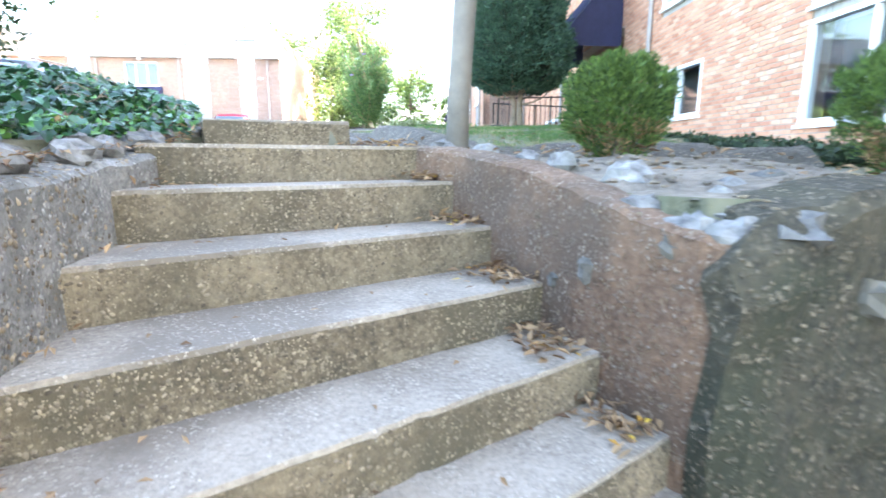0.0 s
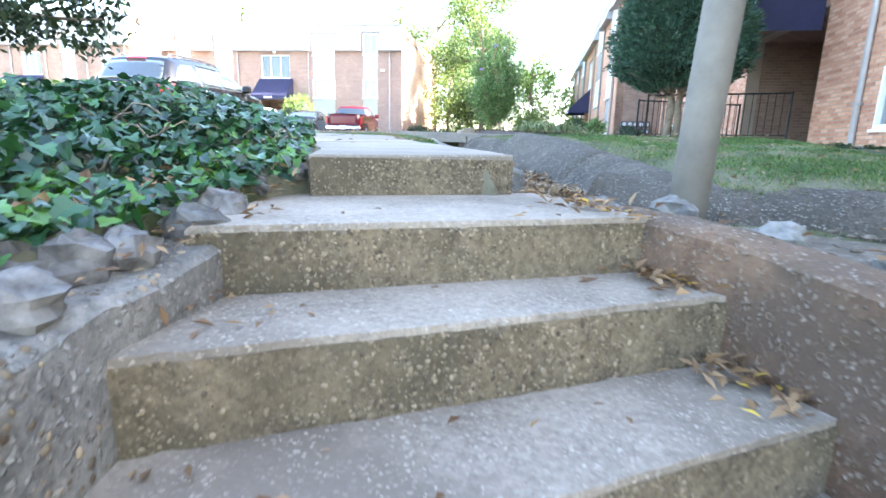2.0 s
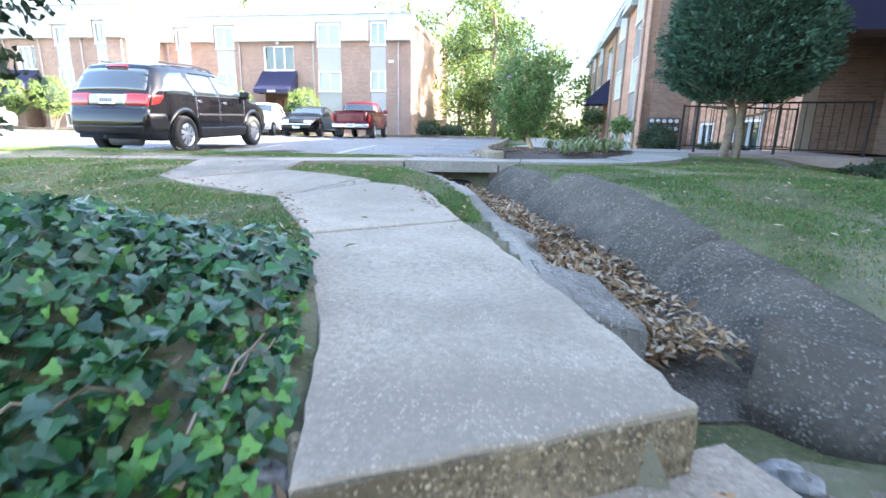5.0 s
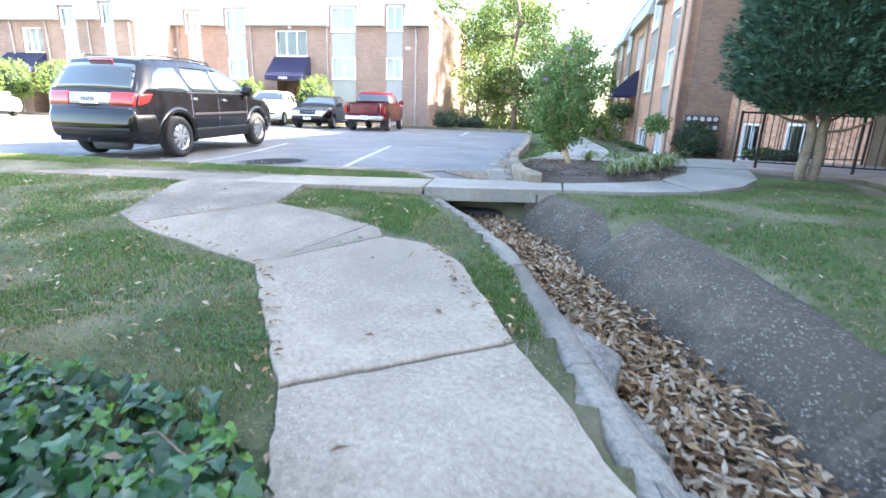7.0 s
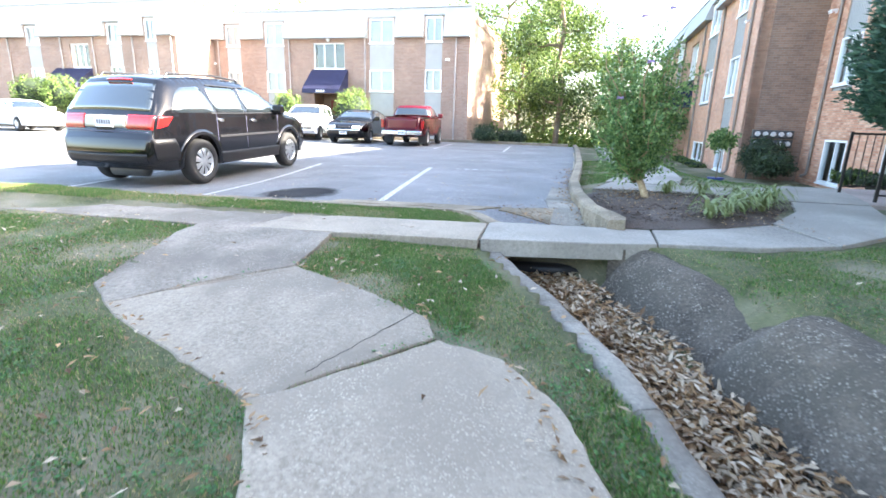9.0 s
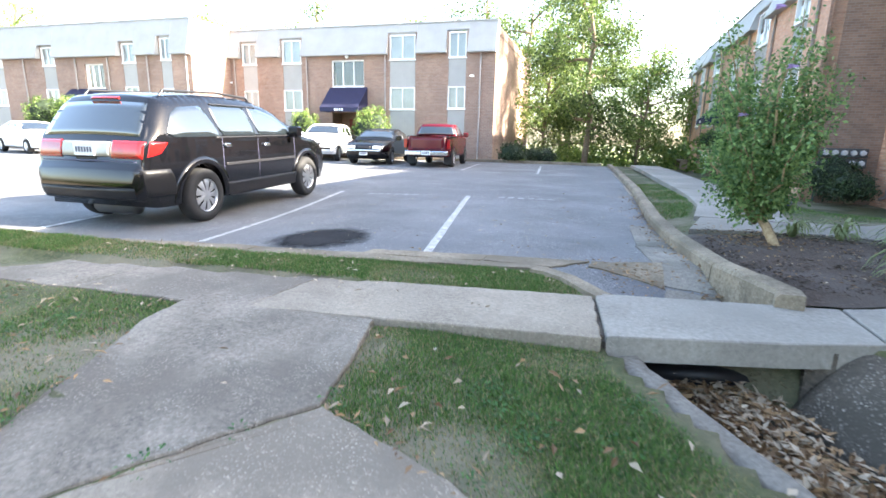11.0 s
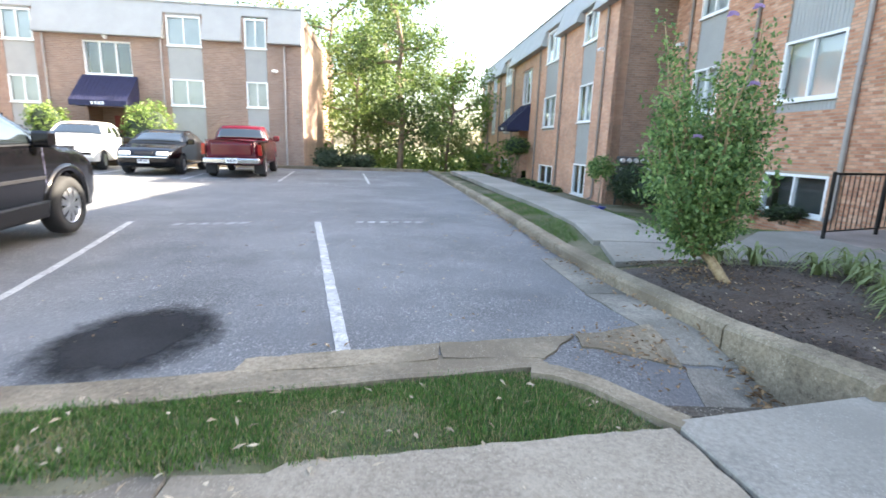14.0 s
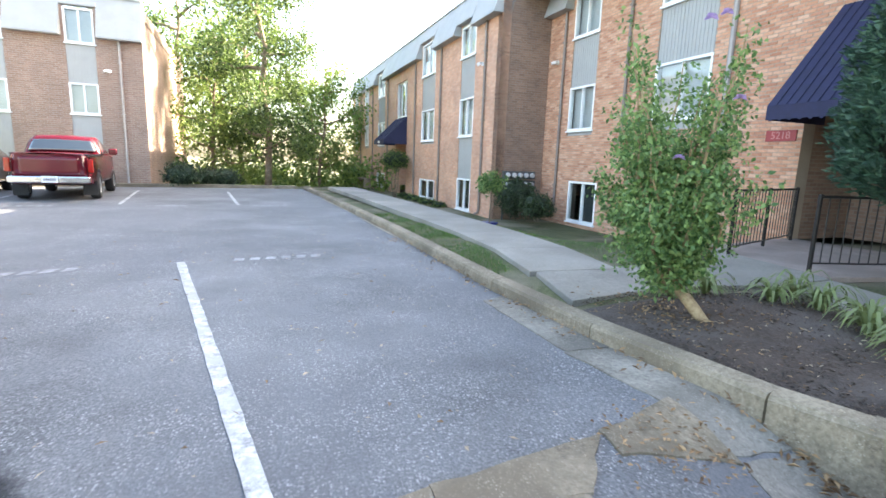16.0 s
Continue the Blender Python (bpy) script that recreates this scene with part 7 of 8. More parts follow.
for k, (x, y, r) in enumerate([(1.72, 5.6, 0.34), (2.1, 5.2, 0.3), (2.3, 4.9, 0.34), (2.25, 4.5, 0.32), (2.02, 4.3, 0.34), (1.8, 3.9, 0.34), (1.6, 3.65, 0.3), (2.5, 5.3, 0.34), (1.25, 5.5, 0.26)]):
    rnd = random.Random(90 + k)
    lily = thing("daylily", (x, y, 0.11), "arching clump of strappy pale green daylily leaves", "plant", "daylilies by the path")
    for _ in range(42):
        a = rnd.uniform(0, 6.28)
        l = r * rnd.uniform(0.42, 0.98)
        d = Vector((math.cos(a), math.sin(a), 0))
        side = Vector((-d.y, d.x, 0)) * rnd.uniform(0.009, 0.015)
        h = rnd.uniform(0.45, 0.95) * l
        p = [Vector((0, 0, -0.02)) + d * 0.02, d * l * 0.3 + Vector((0, 0, h * 0.8)), d * l * 0.65 + Vector((0, 0, h * 0.95)), d * l * 0.92 + Vector((0, 0, h * 0.7)), d * l * 1.12 + Vector((0, 0, h * 0.25))]
        s = Soup().add([p[0] - side, p[0] + side, p[1] - side * 1.2, p[1] + side * 1.2, p[2] - side, p[2] + side, p[3] - side * 0.7, p[3] + side * 0.7, p[4]], [(0, 1, 3, 2), (2, 3, 5, 4), (4, 5, 7, 6), (6, 7, 8)])
        part("leaf", s, LILY, lily)

chips, rnd = Soup(), random.Random(23)
for _ in range(5200):
    x, y = rnd.uniform(0.3, 2.8), rnd.uniform(3.0, 5.8)
    if inside((x, y), edge) and noise.noise(Vector((x * 2.2, y * 2.2, 7))) > -0.28:
        a = rnd.uniform(0, 6.28)
        chips.leaf((x, y, 0.118 + 0.02 * noise.noise(Vector((x * 5, y * 5, 0))) + rnd.uniform(-0.012, 0.008)), (math.cos(a), math.sin(a), rnd.uniform(-0.3, 0.4)), (rnd.uniform(-0.5, 0.5), rnd.uniform(-0.5, 0.5), 1), rnd.uniform(0.015, 0.05), rnd.uniform(0.008, 0.018), 0.4)
tagged(part("mulch_chips", chips, CHIP), "dark shredded bark chips over the planting bed", "mulch", kind="stuff")

# ---- ivy on the bank ----
IVY = [(1.42, -4.0), (1.52, -4.7), (1.58, -5.3), (1.75, -6.1), (-2.6, -6.1), (-3.4, -2.9), (-0.9, -2.2), (0.2, -2.15), (0.62, -2.45), (0.98, -3.1), (1.3, -3.72)]
LOBES = [(0.0, 0.0), (0.42, -0.06), (0.5, 0.3), (0.3, 0.45), (0.28, 0.72), (0.0, 1.05), (-0.28, 0.72), (-0.3, 0.45), (-0.5, 0.3), (-0.42, -0.06)]


def ivy_leaf(s, p, d, up, size):
    d = Vector(d).normalized()
    side = d.cross(Vector(up)).normalized()
    n = side.cross(d)
    v = [Vector(p) + side * x * size + d * y * size + n * (abs(x) * 0.25 - 0.1 * y * y) * size for x, y in LOBES]
    v.append(Vector(p) + d * 0.42 * size)
    k = len(LOBES)
    s.add(v, [(i, (i + 1) % k, k) for i in range(k)])


rnd = random.Random(31)
dark_ivy, young_ivy, vines = Soup(), Soup(), Soup()
count = 0
while count < 19000:
    x, y = rnd.uniform(-3.4, 1.75), rnd.uniform(-6.1, -2.1)
    if not inside((x, y), IVY):
        continue
    count += 1
    edge_near = x > 0.95 + 0.12 * (-3.5 - y) or y > -2.6
    h = ground_z(x, y) + rnd.uniform(0.02, 0.19) * (0.55 + 0.45 * noise.noise(Vector((x * 1.7, y * 1.7, 3))) + 0.3) * (0.6 if edge_near else 1)
    d = Vector((rnd.uniform(-1, 1) + 0.4, rnd.uniform(-1, 1) - 0.45, rnd.uniform(-0.8, 0.2)))
    up = Vector((rnd.uniform(-0.7, 0.8), rnd.uniform(-0.8, 0.6), 1))
    young = rnd.random() < (0.5 if edge_near else 0.13)
    ivy_leaf(young_ivy if young else dark_ivy, (x, y, h), d, up, rnd.uniform(0.034, 0.062) * (0.8 if young else 1.15))
for k in range(60):
    x, y = rnd.uniform(-1.5, 1.2), rnd.uniform(-5.2, -2.4)
    if inside((x, y), IVY):
        a = rnd.uniform(0, 6.28)
        p = [(x + math.cos(a) * 0.07 * i, y + math.sin(a) * 0.07 * i, ground_z(x, y) + 0.11 + 0.03 * math.sin(i * 1.7 + k)) for i in range(5)]
        vines.tube(p, 0.004, 4)
tagged(part("ivy", dark_ivy, LEAF_IVY), "thick glossy dark green ivy covering the bank", "ivy", kind="stuff")
tagged(part("young_ivy", young_ivy, LEAF_IVY2), "bright green young ivy shoots beside the steps", "ivy", kind="stuff")
tagged(part("ivy_vine", vines, BARK), "thin bare ivy runners", "ivy vine", kind="stuff")

# ---- lawns ----
rnd = random.Random(41)


def bare(x, y):
    return any(inside((x, y), p) for p in PAVED)


def lawn(name, poly, tufts, tall, label, dry=0.3, thin=0.0):
    """Grass blades in tufts, thinned out in patches, with some dry straw."""
    green, straw = Soup(), Soup()
    x0, x1 = min(p[0] for p in poly), max(p[0] for p in poly)
    y0, y1 = min(p[1] for p in poly), max(p[1] for p in poly)
    made = tries = 0
    while made < tufts and tries < tufts * 8:
        tries += 1
        x, y = rnd.uniform(x0, x1), rnd.uniform(y0, y1)
        if not inside((x, y), poly) or bare(x, y) or (-0.93 if y < 2.0 else -0.5) < gutter_d(x, y) < 0.5:
            continue
        patch = noise.noise(Vector((x * 1.3, y * 1.3, 9)))
        if patch < -0.14 + thin and rnd.random() < 0.62:
            continue
        made += 1
        z = ground_z(x, y) - 0.006
        for _ in range(4):
            a = rnd.uniform(0, 6.28)
            h = tall * rnd.uniform(0.35, 1.0) * (0.75 if patch < 0 else 1.0)
            w = rnd.uniform(0.0025, 0.0042)
            bx, by = x + rnd.uniform(-0.045, 0.045), y + rnd.uniform(-0.045, 0.045)
            lx, ly = math.cos(a), math.sin(a)
            o = rnd.uniform(0.2, 0.9) * h
            (straw if rnd.random() < dry * (1.6 if patch < 0 else 0.6) else green).add([(bx - ly * w, by + lx * w, z), (bx + ly * w, by - lx * w, z), (bx + lx * o, by + ly * o, z + h)], [(0, 1, 2)])
    tagged(part(name, green, GRASS), label, "grass", kind="stuff")
    tagged(part("dry_grass", straw, GRASS_DRY), "dry straw-coloured blades among the lawn", "grass", kind="stuff")


lawn("lawn_grass", [(-5.5, 1.1), (-3.0, 1.3), (-2.4, -0.3), (-0.55, -0.85), (0.4, -2.0), (0.1, -2.3), (-1.0, -2.4), (-3.5, -3.0), (-6.5, -2.0)], 40000, 0.034, "mown green lawn scattered with fallen leaves")
lawn("lawn_grass", [(-1.75, 1.52), (-0.45, 1.75), (-0.38, 1.5), (0.15, 0.75), (0.95, -0.4), (1.25, -1.3), (1.0, -1.1), (0.3, -0.1), (-0.2, 0.15), (-1.45, 0.6)], 15000, 0.034, "wedge of grass between walkway and gutter")
lawn("lawn_grass", [(-7.5, 1.25), (-0.6, 2.45), (-0.62, 2.72), (-1.0, 3.15), (-3.4, 2.55), (-7.5, 1.95)], 26000, 0.042, "thick narrow grass strip along the kerb", 0.28)
lawn("lawn_grass", [(1.0, 2.2), (1.95, 2.55), (2.65, 3.0), (3.3, 3.7), (3.75, 4.9), (4.6, 4.6), (5.0, 2.5), (6.3, 0.5), (6.4, -2.6), (4.6, -3.2), (3.1, -2.9), (2.75, -2.2), (2.5, -1.2), (2.1, -0.2), (1.7, 0.9), (1.0, 1.9)], 40000, 0.033, "mown lawn with dry patches beside the gutter", 0.3, 0.05)
lawn("lawn_grass", [(kerb_x(7.2) + 0.2, 7.0), (kerb_x(7.2) + 0.62, 7.1), (kerb_x(9) + 0.97, 9.0), (kerb_x(14) + 1.0, 14.0), (kerb_x(14) + 0.2, 14.0)], 5000, 0.05, "narrow grass verge between kerb and path", 0.2)
lawn("lawn_grass", [(kerb_x(7.2) + 1.85, 7.3), (3.3, 8.1), (4.0, 8.3), (4.6, 9.5), (3.6, 16), (kerb_x(16) + 2.2, 16.0), (kerb_x(9) + 2.2, 9.0)], 7000, 0.05, "grass falling away to the basement windows", 0.15)

lawn("lawn_grass", [(-0.68, -0.92), (-0.6, -0.62), (-0.1, 0.0), (-0.02, -0.1), (-0.48, -0.74)], 130, 0.035, "grass growing in the crack between walkway slabs")

# ---- stones and bare dirt beside the steps ----
dirt = Soup()
outline = [(2.9, -3.9), (3.2, -4.2), (3.42, -4.55), (3.64, -4.9), (3.95, -5.3), (4.6, -5.28), (5.6, -5.0), (6.8, -4.65), (6.3, -4.2), (5.4, -3.5), (4.5, -3.3), (3.7, -3.1), (3.1, -2.8), (2.5, -2.9), (2.45, -3.3)]
cc = Vector((3.9, -4.1))
for k, r in enumerate((1.0, 0.8, 0.6, 0.4, 0.2)):
    for i in range(60):
        a = i / 60 * len(outline)
        p = Vector(outline[int(a)]).lerp(Vector(outline[(int(a) + 1) % len(outline)]), a - int(a))
        q = cc.lerp(p, r)
        dirt.v.append((q.x, q.y, ground_z(q.x, q.y) + 0.03 * (r < 1) + 0.03 * noise.noise(Vector((q.x * 6, q.y * 6, 2))) if r < 1 else (-0.63 if q.y < -4.9 else max(-0.72, ground_z(q.x, q.y)) + 0.004)))
for k in range(4):
    dirt.f += [(k * 60 + i, k * 60 + (i + 1) % 60, (k + 1) * 60 + (i + 1) % 60, (k + 1) * 60 + i) for i in range(60)]
dirt.f.append(tuple(range(240, 300)))
tagged(part("dirt_patch", dirt, DIRT, smooth=True), "bare dry dirt strewn with stones beside the steps", "dirt", kind="structure")


def stone(x, y, r, seed, z=None, flat=0.7, label="weathered grey field stone edging the path", mat=STONE):
    rnd = random.Random(seed)
    r *= 0.92 if x < 1.55 else 0.86
    zz = (ground_z(x, y) if z is None else z) + r * flat * 0.2
    ob = part("stone", Soup().blob((0, 0, 0), (r * rnd.uniform(0.8, 1.35), r * rnd.uniform(0.75, 1.1), r * flat), seed, 0.42, 8, 12, 1.9), mat)
    ob.matrix_world = pose(x, y, zz, 0, 0, rnd.uniform(0, 360))
    return tagged(ob, label, "stone", "edging stones")


for k, (x, y, r, z) in enumerate([(1.40, -5.62, 0.10, -0.52), (1.47, -5.38, 0.085, -0.5), (1.42, -5.12, 0.10, -0.47), (1.50, -4.90, 0.085, -0.46), (1.36, -4.66, 0.09, -0.45), (1.32, -4.32, 0.075, -0.41), (1.28, -4.08, 0.07, -0.37), (1.28, -3.78, 0.07, -0.33), (1.36, -5.9, 0.11, -0.54),
                                  (2.50, -3.15, 0.09, None), (2.72, -3.32, 0.11, None), (2.62, -3.62, 0.08, -0.43), (2.92, -3.62, 0.11, -0.45), (3.18, -3.98, 0.12, -0.49), (3.42, -4.2, 0.09, -0.5), (3.55, -4.5, 0.10, -0.53), (3.8, -4.75, 0.13, -0.6), (3.66, -4.15, 0.07, -0.52), (4.2, -4.9, 0.12, -0.66), (4.5, -4.6, 0.09, -0.6), (4.1, -4.4, 0.08, -0.58), (4.8, -4.95, 0.12, -0.68), (2.35, -2.95, 0.08, None), (2.3, -3.2, 0.07, None), (5.2, -4.5, 0.1, -0.6), (3.98, -5.2, 0.12, -0.72), (3.86, -5.28, 0.13, -0.76), (3.97, -5.38, 0.14, -0.78), (4.12, -5.36, 0.13, -0.74), (3.74, -5.1, 0.10, -0.70), (4.05, -5.1, 0.11, -0.68), (4.35, -5.22, 0.13, -0.70), (4.8, -5.12, 0.11, -0.70)]):
    stone(x, y, r, 200 + k, z)
for k in range(15):
    t = k / 14
    x, y = 4.0 + 1.25 * t ** 0.8, 5.35 - 3.4 * t ** 1.2
    stone(x + 0.05 * math.sin(k * 2.2), y, 0.13 + 0.035 * math.sin(k * 1.7), 300 + k, -0.04 - 0.1 * t, 0.65, "grey border stone at the edge of the lawn")
for k in range(11):
    y = -6.35 + 0.19 * k
    stone(wall_x(LEFT_WALL, y) - 0.1 - 0.05 * (k % 3), y, 0.085 + 0.022 * math.sin(k * 2.1), 380 + k, lerp_line(y, (-6.74, -6.36, -5.48, -4.64, -4.25), (-0.68, -0.57, -0.51, -0.44, -0.41)), 0.75, "rough grey stone bedded on the cheek wall")
for k, (x, y, z, r) in enumerate([(3.60, -5.04, -0.94, 0.085), (3.48, -4.85, -1.03, 0.055), (3.78, -5.32, -0.79, 0.065), (4.45, -5.30, -0.98, 0.13), (4.9, -5.15, -1.1, 0.13)]):
    stone(x, y, r, 340 + k, z, 0.9, "worn grey stone set in the retaining wall", WALLSTONE)
pebbles, rnd = Soup(), random.Random(8)
for k in range(330):
    x, y = rnd.uniform(2.6, 5.6), rnd.uniform(-5.1, -3.0)
    if inside((x, y), outline):
        r = rnd.uniform(0.005, 0.02)
        pebbles.blob((x, y, ground_z(x, y) + 0.035 + r * 0.3), (r * rnd.uniform(1, 1.6), r, r * 0.6), k, 0.3, 4, 6)
tagged(part("rubble", pebbles, DIRT), "small stones and rubble lying on dry dirt", "rubble", kind="stuff")

# ---- pebbles in the old concrete, and weeds in the lawn ----
def pebble(s, p, n, r, rnd):
    """One rounded pebble, sunk into the surface with normal n."""
    a = n.orthogonal().normalized()
    b = n.cross(a)
    turn, long = rnd.uniform(0, 6.28), rnd.uniform(1.0, 1.6)
    v = []
    for lift, k in ((-0.25, 1.0), (0.22, 0.86)):
        for i in range(6):
            t = 2 * math.pi * i / 6
            q = r * k * rnd.uniform(0.82, 1.12)
            x, y = q * long * math.cos(t), q * math.sin(t)
            v.append(p + a * (x * math.cos(turn) - y * math.sin(turn)) + b * (x * math.sin(turn) + y * math.cos(turn)) + n * r * lift)
    v.append(p + n * r * rnd.uniform(0.4, 0.62))
    s.add(v, [(i, (i + 1) % 6, 6 + (i + 1) % 6, 6 + i) for i in range(6)] + [(6 + i, 6 + (i + 1) % 6, 12) for i in range(6)])


def studded(obs, n, r0, r1, keep, seed, label):
    """Pebbles strewn over the faces of the given objects for which keep(place, normal) gives a likelihood."""
    rnd, tris = random.Random(seed), []
    for ob in obs:
        me = ob.data
        me.calc_loop_triangles()
        co = [v.co.copy() for v in me.vertices]
        for t in me.loop_triangles:
            p, q, r = (co[i] for i in t.vertices)
            c = (q - p).cross(r - p)
            if c.length > 1e-7 and keep((p + q + r) / 3, c.normalized()) > 0:
                tris.append((p, q, r, c.normalized(), c.length / 2))
    heap = list(itertools.accumulate(t[4] for t in tris))
    s = Soup()
    for p, q, r, m, _ in rnd.choices(tris, cum_weights=heap, k=n):
        a, b = rnd.random(), rnd.random()
        if a + b > 1:
            a, b = 1 - a, 1 - b
        c = p + (q - p) * a + (r - p) * b
        if rnd.random() < keep(c, m):
            pebble(s, c, m, r0 + (r1 - r0) * rnd.random() ** 2.5, rnd)
    tagged(part("pebbles", s, PEBBLE, smooth=True), label, "pebbles", kind="stuff")


def patchy(p, scale, low, seed):
    return max(0.0, min(1.0, low + 0.75 + 1.6 * noise.noise(Vector(p) * scale + Vector((seed, 0, 0)))))


risers = [o for o in stairs.children if o.name.startswith("step")]
studded(risers, 30000, 0.003, 0.0085, lambda p, m: patchy(p, 2.2, -0.1, 1) if abs(m.z) < 0.4 and m.y < -0.3 and p.z > -1.85 else 0.0, 71, "small worn pebbles showing in the step risers")
named = {o.name: o for o in scene.objects}
studded([named["wall_left_of_stairs"]], 11000, 0.0035, 0.011, lambda p, m: patchy(p, 2.5, 0.05, 2) if p.z > -1.6 else 0.0, 72, "grey pebbles showing in the cheek wall")
studded([named["wall_right_of_stairs"]], 12000, 0.004, 0.013, lambda p, m: (0.12 + 0.6 * smooth((-4.85 - p.y) / 0.5) * smooth((-0.75 - p.z) / 0.25)) * patchy(p, 3.0, 0.1, 3) if p.z > -1.8 else 0.0, 73, "tan pebbles showing in the brown cheek wall")
studded([named["wall_front_retaining"]], 9000, 0.005, 0.017, lambda p, m: patchy(p, 2.6, -0.15, 4) if p.x < 6 and m.y < 0.2 else 0.0, 74, "gravel showing in the mossy retaining wall")
studded([o for o in gutter.children if o.name.startswith("gutter_wall")], 12000, 0.0025, 0.008, lambda p, m: 0.55 * patchy(p, 2.6, 0.0, 5) if p.x < 4.5 and m.z > -0.2 else 0.0, 75, "pale pebbles showing in the gutter wall")
weeds, rnd = Soup(), random.Random(43)
for _ in range(2400):
    x, y = rnd.uniform(-4.5, 5.0), rnd.uniform(-2.6, 3.0)
    if bare(x, y) or -1.0 < gutter_d(x, y) < 0.55 or noise.noise(Vector((x * 1.1, y * 1.1, 6))) < -0.05 or inside((x, y), IVY) or y > 1.2 + 0.1 * x or inside((x, y), outline):
        continue
    wide = rnd.uniform(0.03, 0.13)
    for _ in range(int(wide * 320)):
        a, q = rnd.uniform(0, 6.28), wide * math.sqrt(rnd.random())
        px, py = x + q * math.cos(a), y + q * math.sin(a)
        weeds.leaf((px, py, ground_z(px, py) + rnd.uniform(0.008, 0.028)), (math.cos(a), math.sin(a), rnd.uniform(-0.2, 0.5)), (rnd.uniform(-0.4, 0.4), rnd.uniform(-0.4, 0.4), 1), rnd.uniform(0.012, 0.026), rnd.uniform(0.009, 0.016))
tagged(part("lawn_weeds", weeds, WEED), "small dark green broad-leaved weeds in the lawn", "weeds", kind="stuff")

# ---- pole ----
pole = thing("utility_pole", (3.0, -3.42, -0.45), "weathered galvanised metal pole leaning slightly in the lawn", "pole")
part("shaft", Soup().tube([(0, 0, -0.35), (0.02, 0.0, 0.35), (0.27, 0.05, 4.6)], [0.084, 0.079, 0.076], 24), POLE, pole, smooth=True)
part("cap", Soup().tube([(0.27, 0.05, 4.59), (0.272, 0.05, 4.66)], [0.1, 0.06], 20), POLE, pole)

# ---- entrance deck and railings ----
deck = thing("entrance_deck", (0, 0, 0), "brownish concrete entrance deck above a dark pit", "deck", kind="structure")
part("deck_slab", Soup().prism([(3.84, 6.0), (6.66, 5.62), (6.95, 7.2), (6.72, 8.9), (4.1, 8.18)], -0.08, 0.108, 0.01), DECK, deck)
part("deck_beam", Soup().box(3.9, 5.95, -0.5, 6.6, 6.1, -0.08, pose(0, 0, 0, 0, 0, 0)), CARGREY, deck)


def railing(a, b, z, label):
    """Iron railing: two posts, rails, balusters, each a part."""
    a, b = Vector((*a, z)), Vector((*b, z))
    root = thing("railing", tuple(a), label, "railing", "entrance railings")
    d = b - a
    n = int(d.length / 0.13)
    for k in (0, 0.5, 1.0):
        p = d * k
        part("post", Soup().bevel_box(p.x - 0.02, p.y - 0.02, -0.02, p.x + 0.02, p.y + 0.02, 0.96, 0.004), IRON, root)
    for h, r in ((0.93, 0.018), (0.1, 0.013)):
        part("rail", Soup().tube([Vector((0, 0, h)), d + Vector((0, 0, h))], r, 6), IRON, root)
    for k in range(1, n):
        p = d * k / n
        part("baluster", Soup().tube([(p.x, p.y, 0.1), (p.x, p.y, 0.93)], 0.008, 5), IRON, root)


railing((3.92, 7.5), (6.45, 8.62), 0.108, "black iron railing along the entrance deck")
railing((3.98, 6.32), (6.6, 5.85), 0.108, "black iron railing along the deck's open edge")
# low timber bench by the far porch
bx, by = on_house(right_house, 12.6, 1.6)
bench = thing("bench", (bx, by, -0.25), "weathered low timber bench beside the path", "bench", turn=94.8)
part("seat", Soup().bevel_box(-1.1, -0.22, 0.38, 1.1, 0.22, 0.46, 0.01), BARK, bench)
for k in (-0.95, 0.95):
    part("leg", Soup().bevel_box(k - 0.06, -0.2, -0.05, k + 0.06, 0.2, 0.38, 0.01), BARK, bench)

# ---- electricity meters on the end wall ----
meters = thing("meter_bank", tuple(right_house.root.matrix_world @ Vector((-1.66, -0.25, 0.0))), "grey bank of electricity meters on brown brick", "electricity meter", turn=94.8)
for row in range(2):
    part("meter_box", Soup().bevel_box(-0.16, -1.2, 0.82 - row * 0.3, -0.002, 0.0, 1.08 - row * 0.3, 0.01), METER, meters)
    for k in range(5):
        y = -0.14 - k * 0.23
        z = 0.95 - row * 0.3
        dial = part("meter", Soup().tube([(-0.16, y, z), (-0.2, y, z), (-0.24, y, z)], [0.085, 0.085, 0.07], 14), LAMPGLASS, meters)
part("service_box", Soup().bevel_box(-0.14, -0.75, -0.05, -0.002, -0.2, 0.42, 0.01), METER, meters)
part("conduit", Soup().tube([(-0.06, -0.05, -0.6), (-0.06, -0.05, 0.55)], 0.03, 8), METER, meters)

# ---- fallen leaves ----
rnd = random.Random(51)


def litter(s, n, where, height, size, mean=0.0, swept=False):
    for _ in range(n):
        x, y = where()
        if swept and bare(x, y) and rnd.random() < 0.93:
            continue
        d = Vector((rnd.uniform(-1, 1), rnd.uniform(-1, 1), rnd.uniform(-0.2, 0.2) + mean * rnd.uniform(-0.5, 0.8)))
        s.leaf((x, y, height(x, y) + rnd.uniform(0.004, 0.02) + mean * rnd.uniform(0, 0.05)), d, (rnd.uniform(-0.4, 0.4), rnd.uniform(-0.4, 0.4), 1), size * rnd.uniform(0.55, 1.3), size * rnd.uniform(0.25, 0.5), rnd.uniform(0.1, 0.5))


def in_gutter():
    t = rnd.random() ** 0.9 * (len(GUTTER) - 1.4)
    k = int(t)
    a, b = Vector(GUTTER[k]), Vector(GUTTER[k + 1])
    p = a.lerp(b, t - k)
    d = (b - a).normalized()
    o = max(-0.4, min(0.4, rnd.gauss(-0.02, 0.2)))
    return p.x + d.y * o, p.y - d.x * o


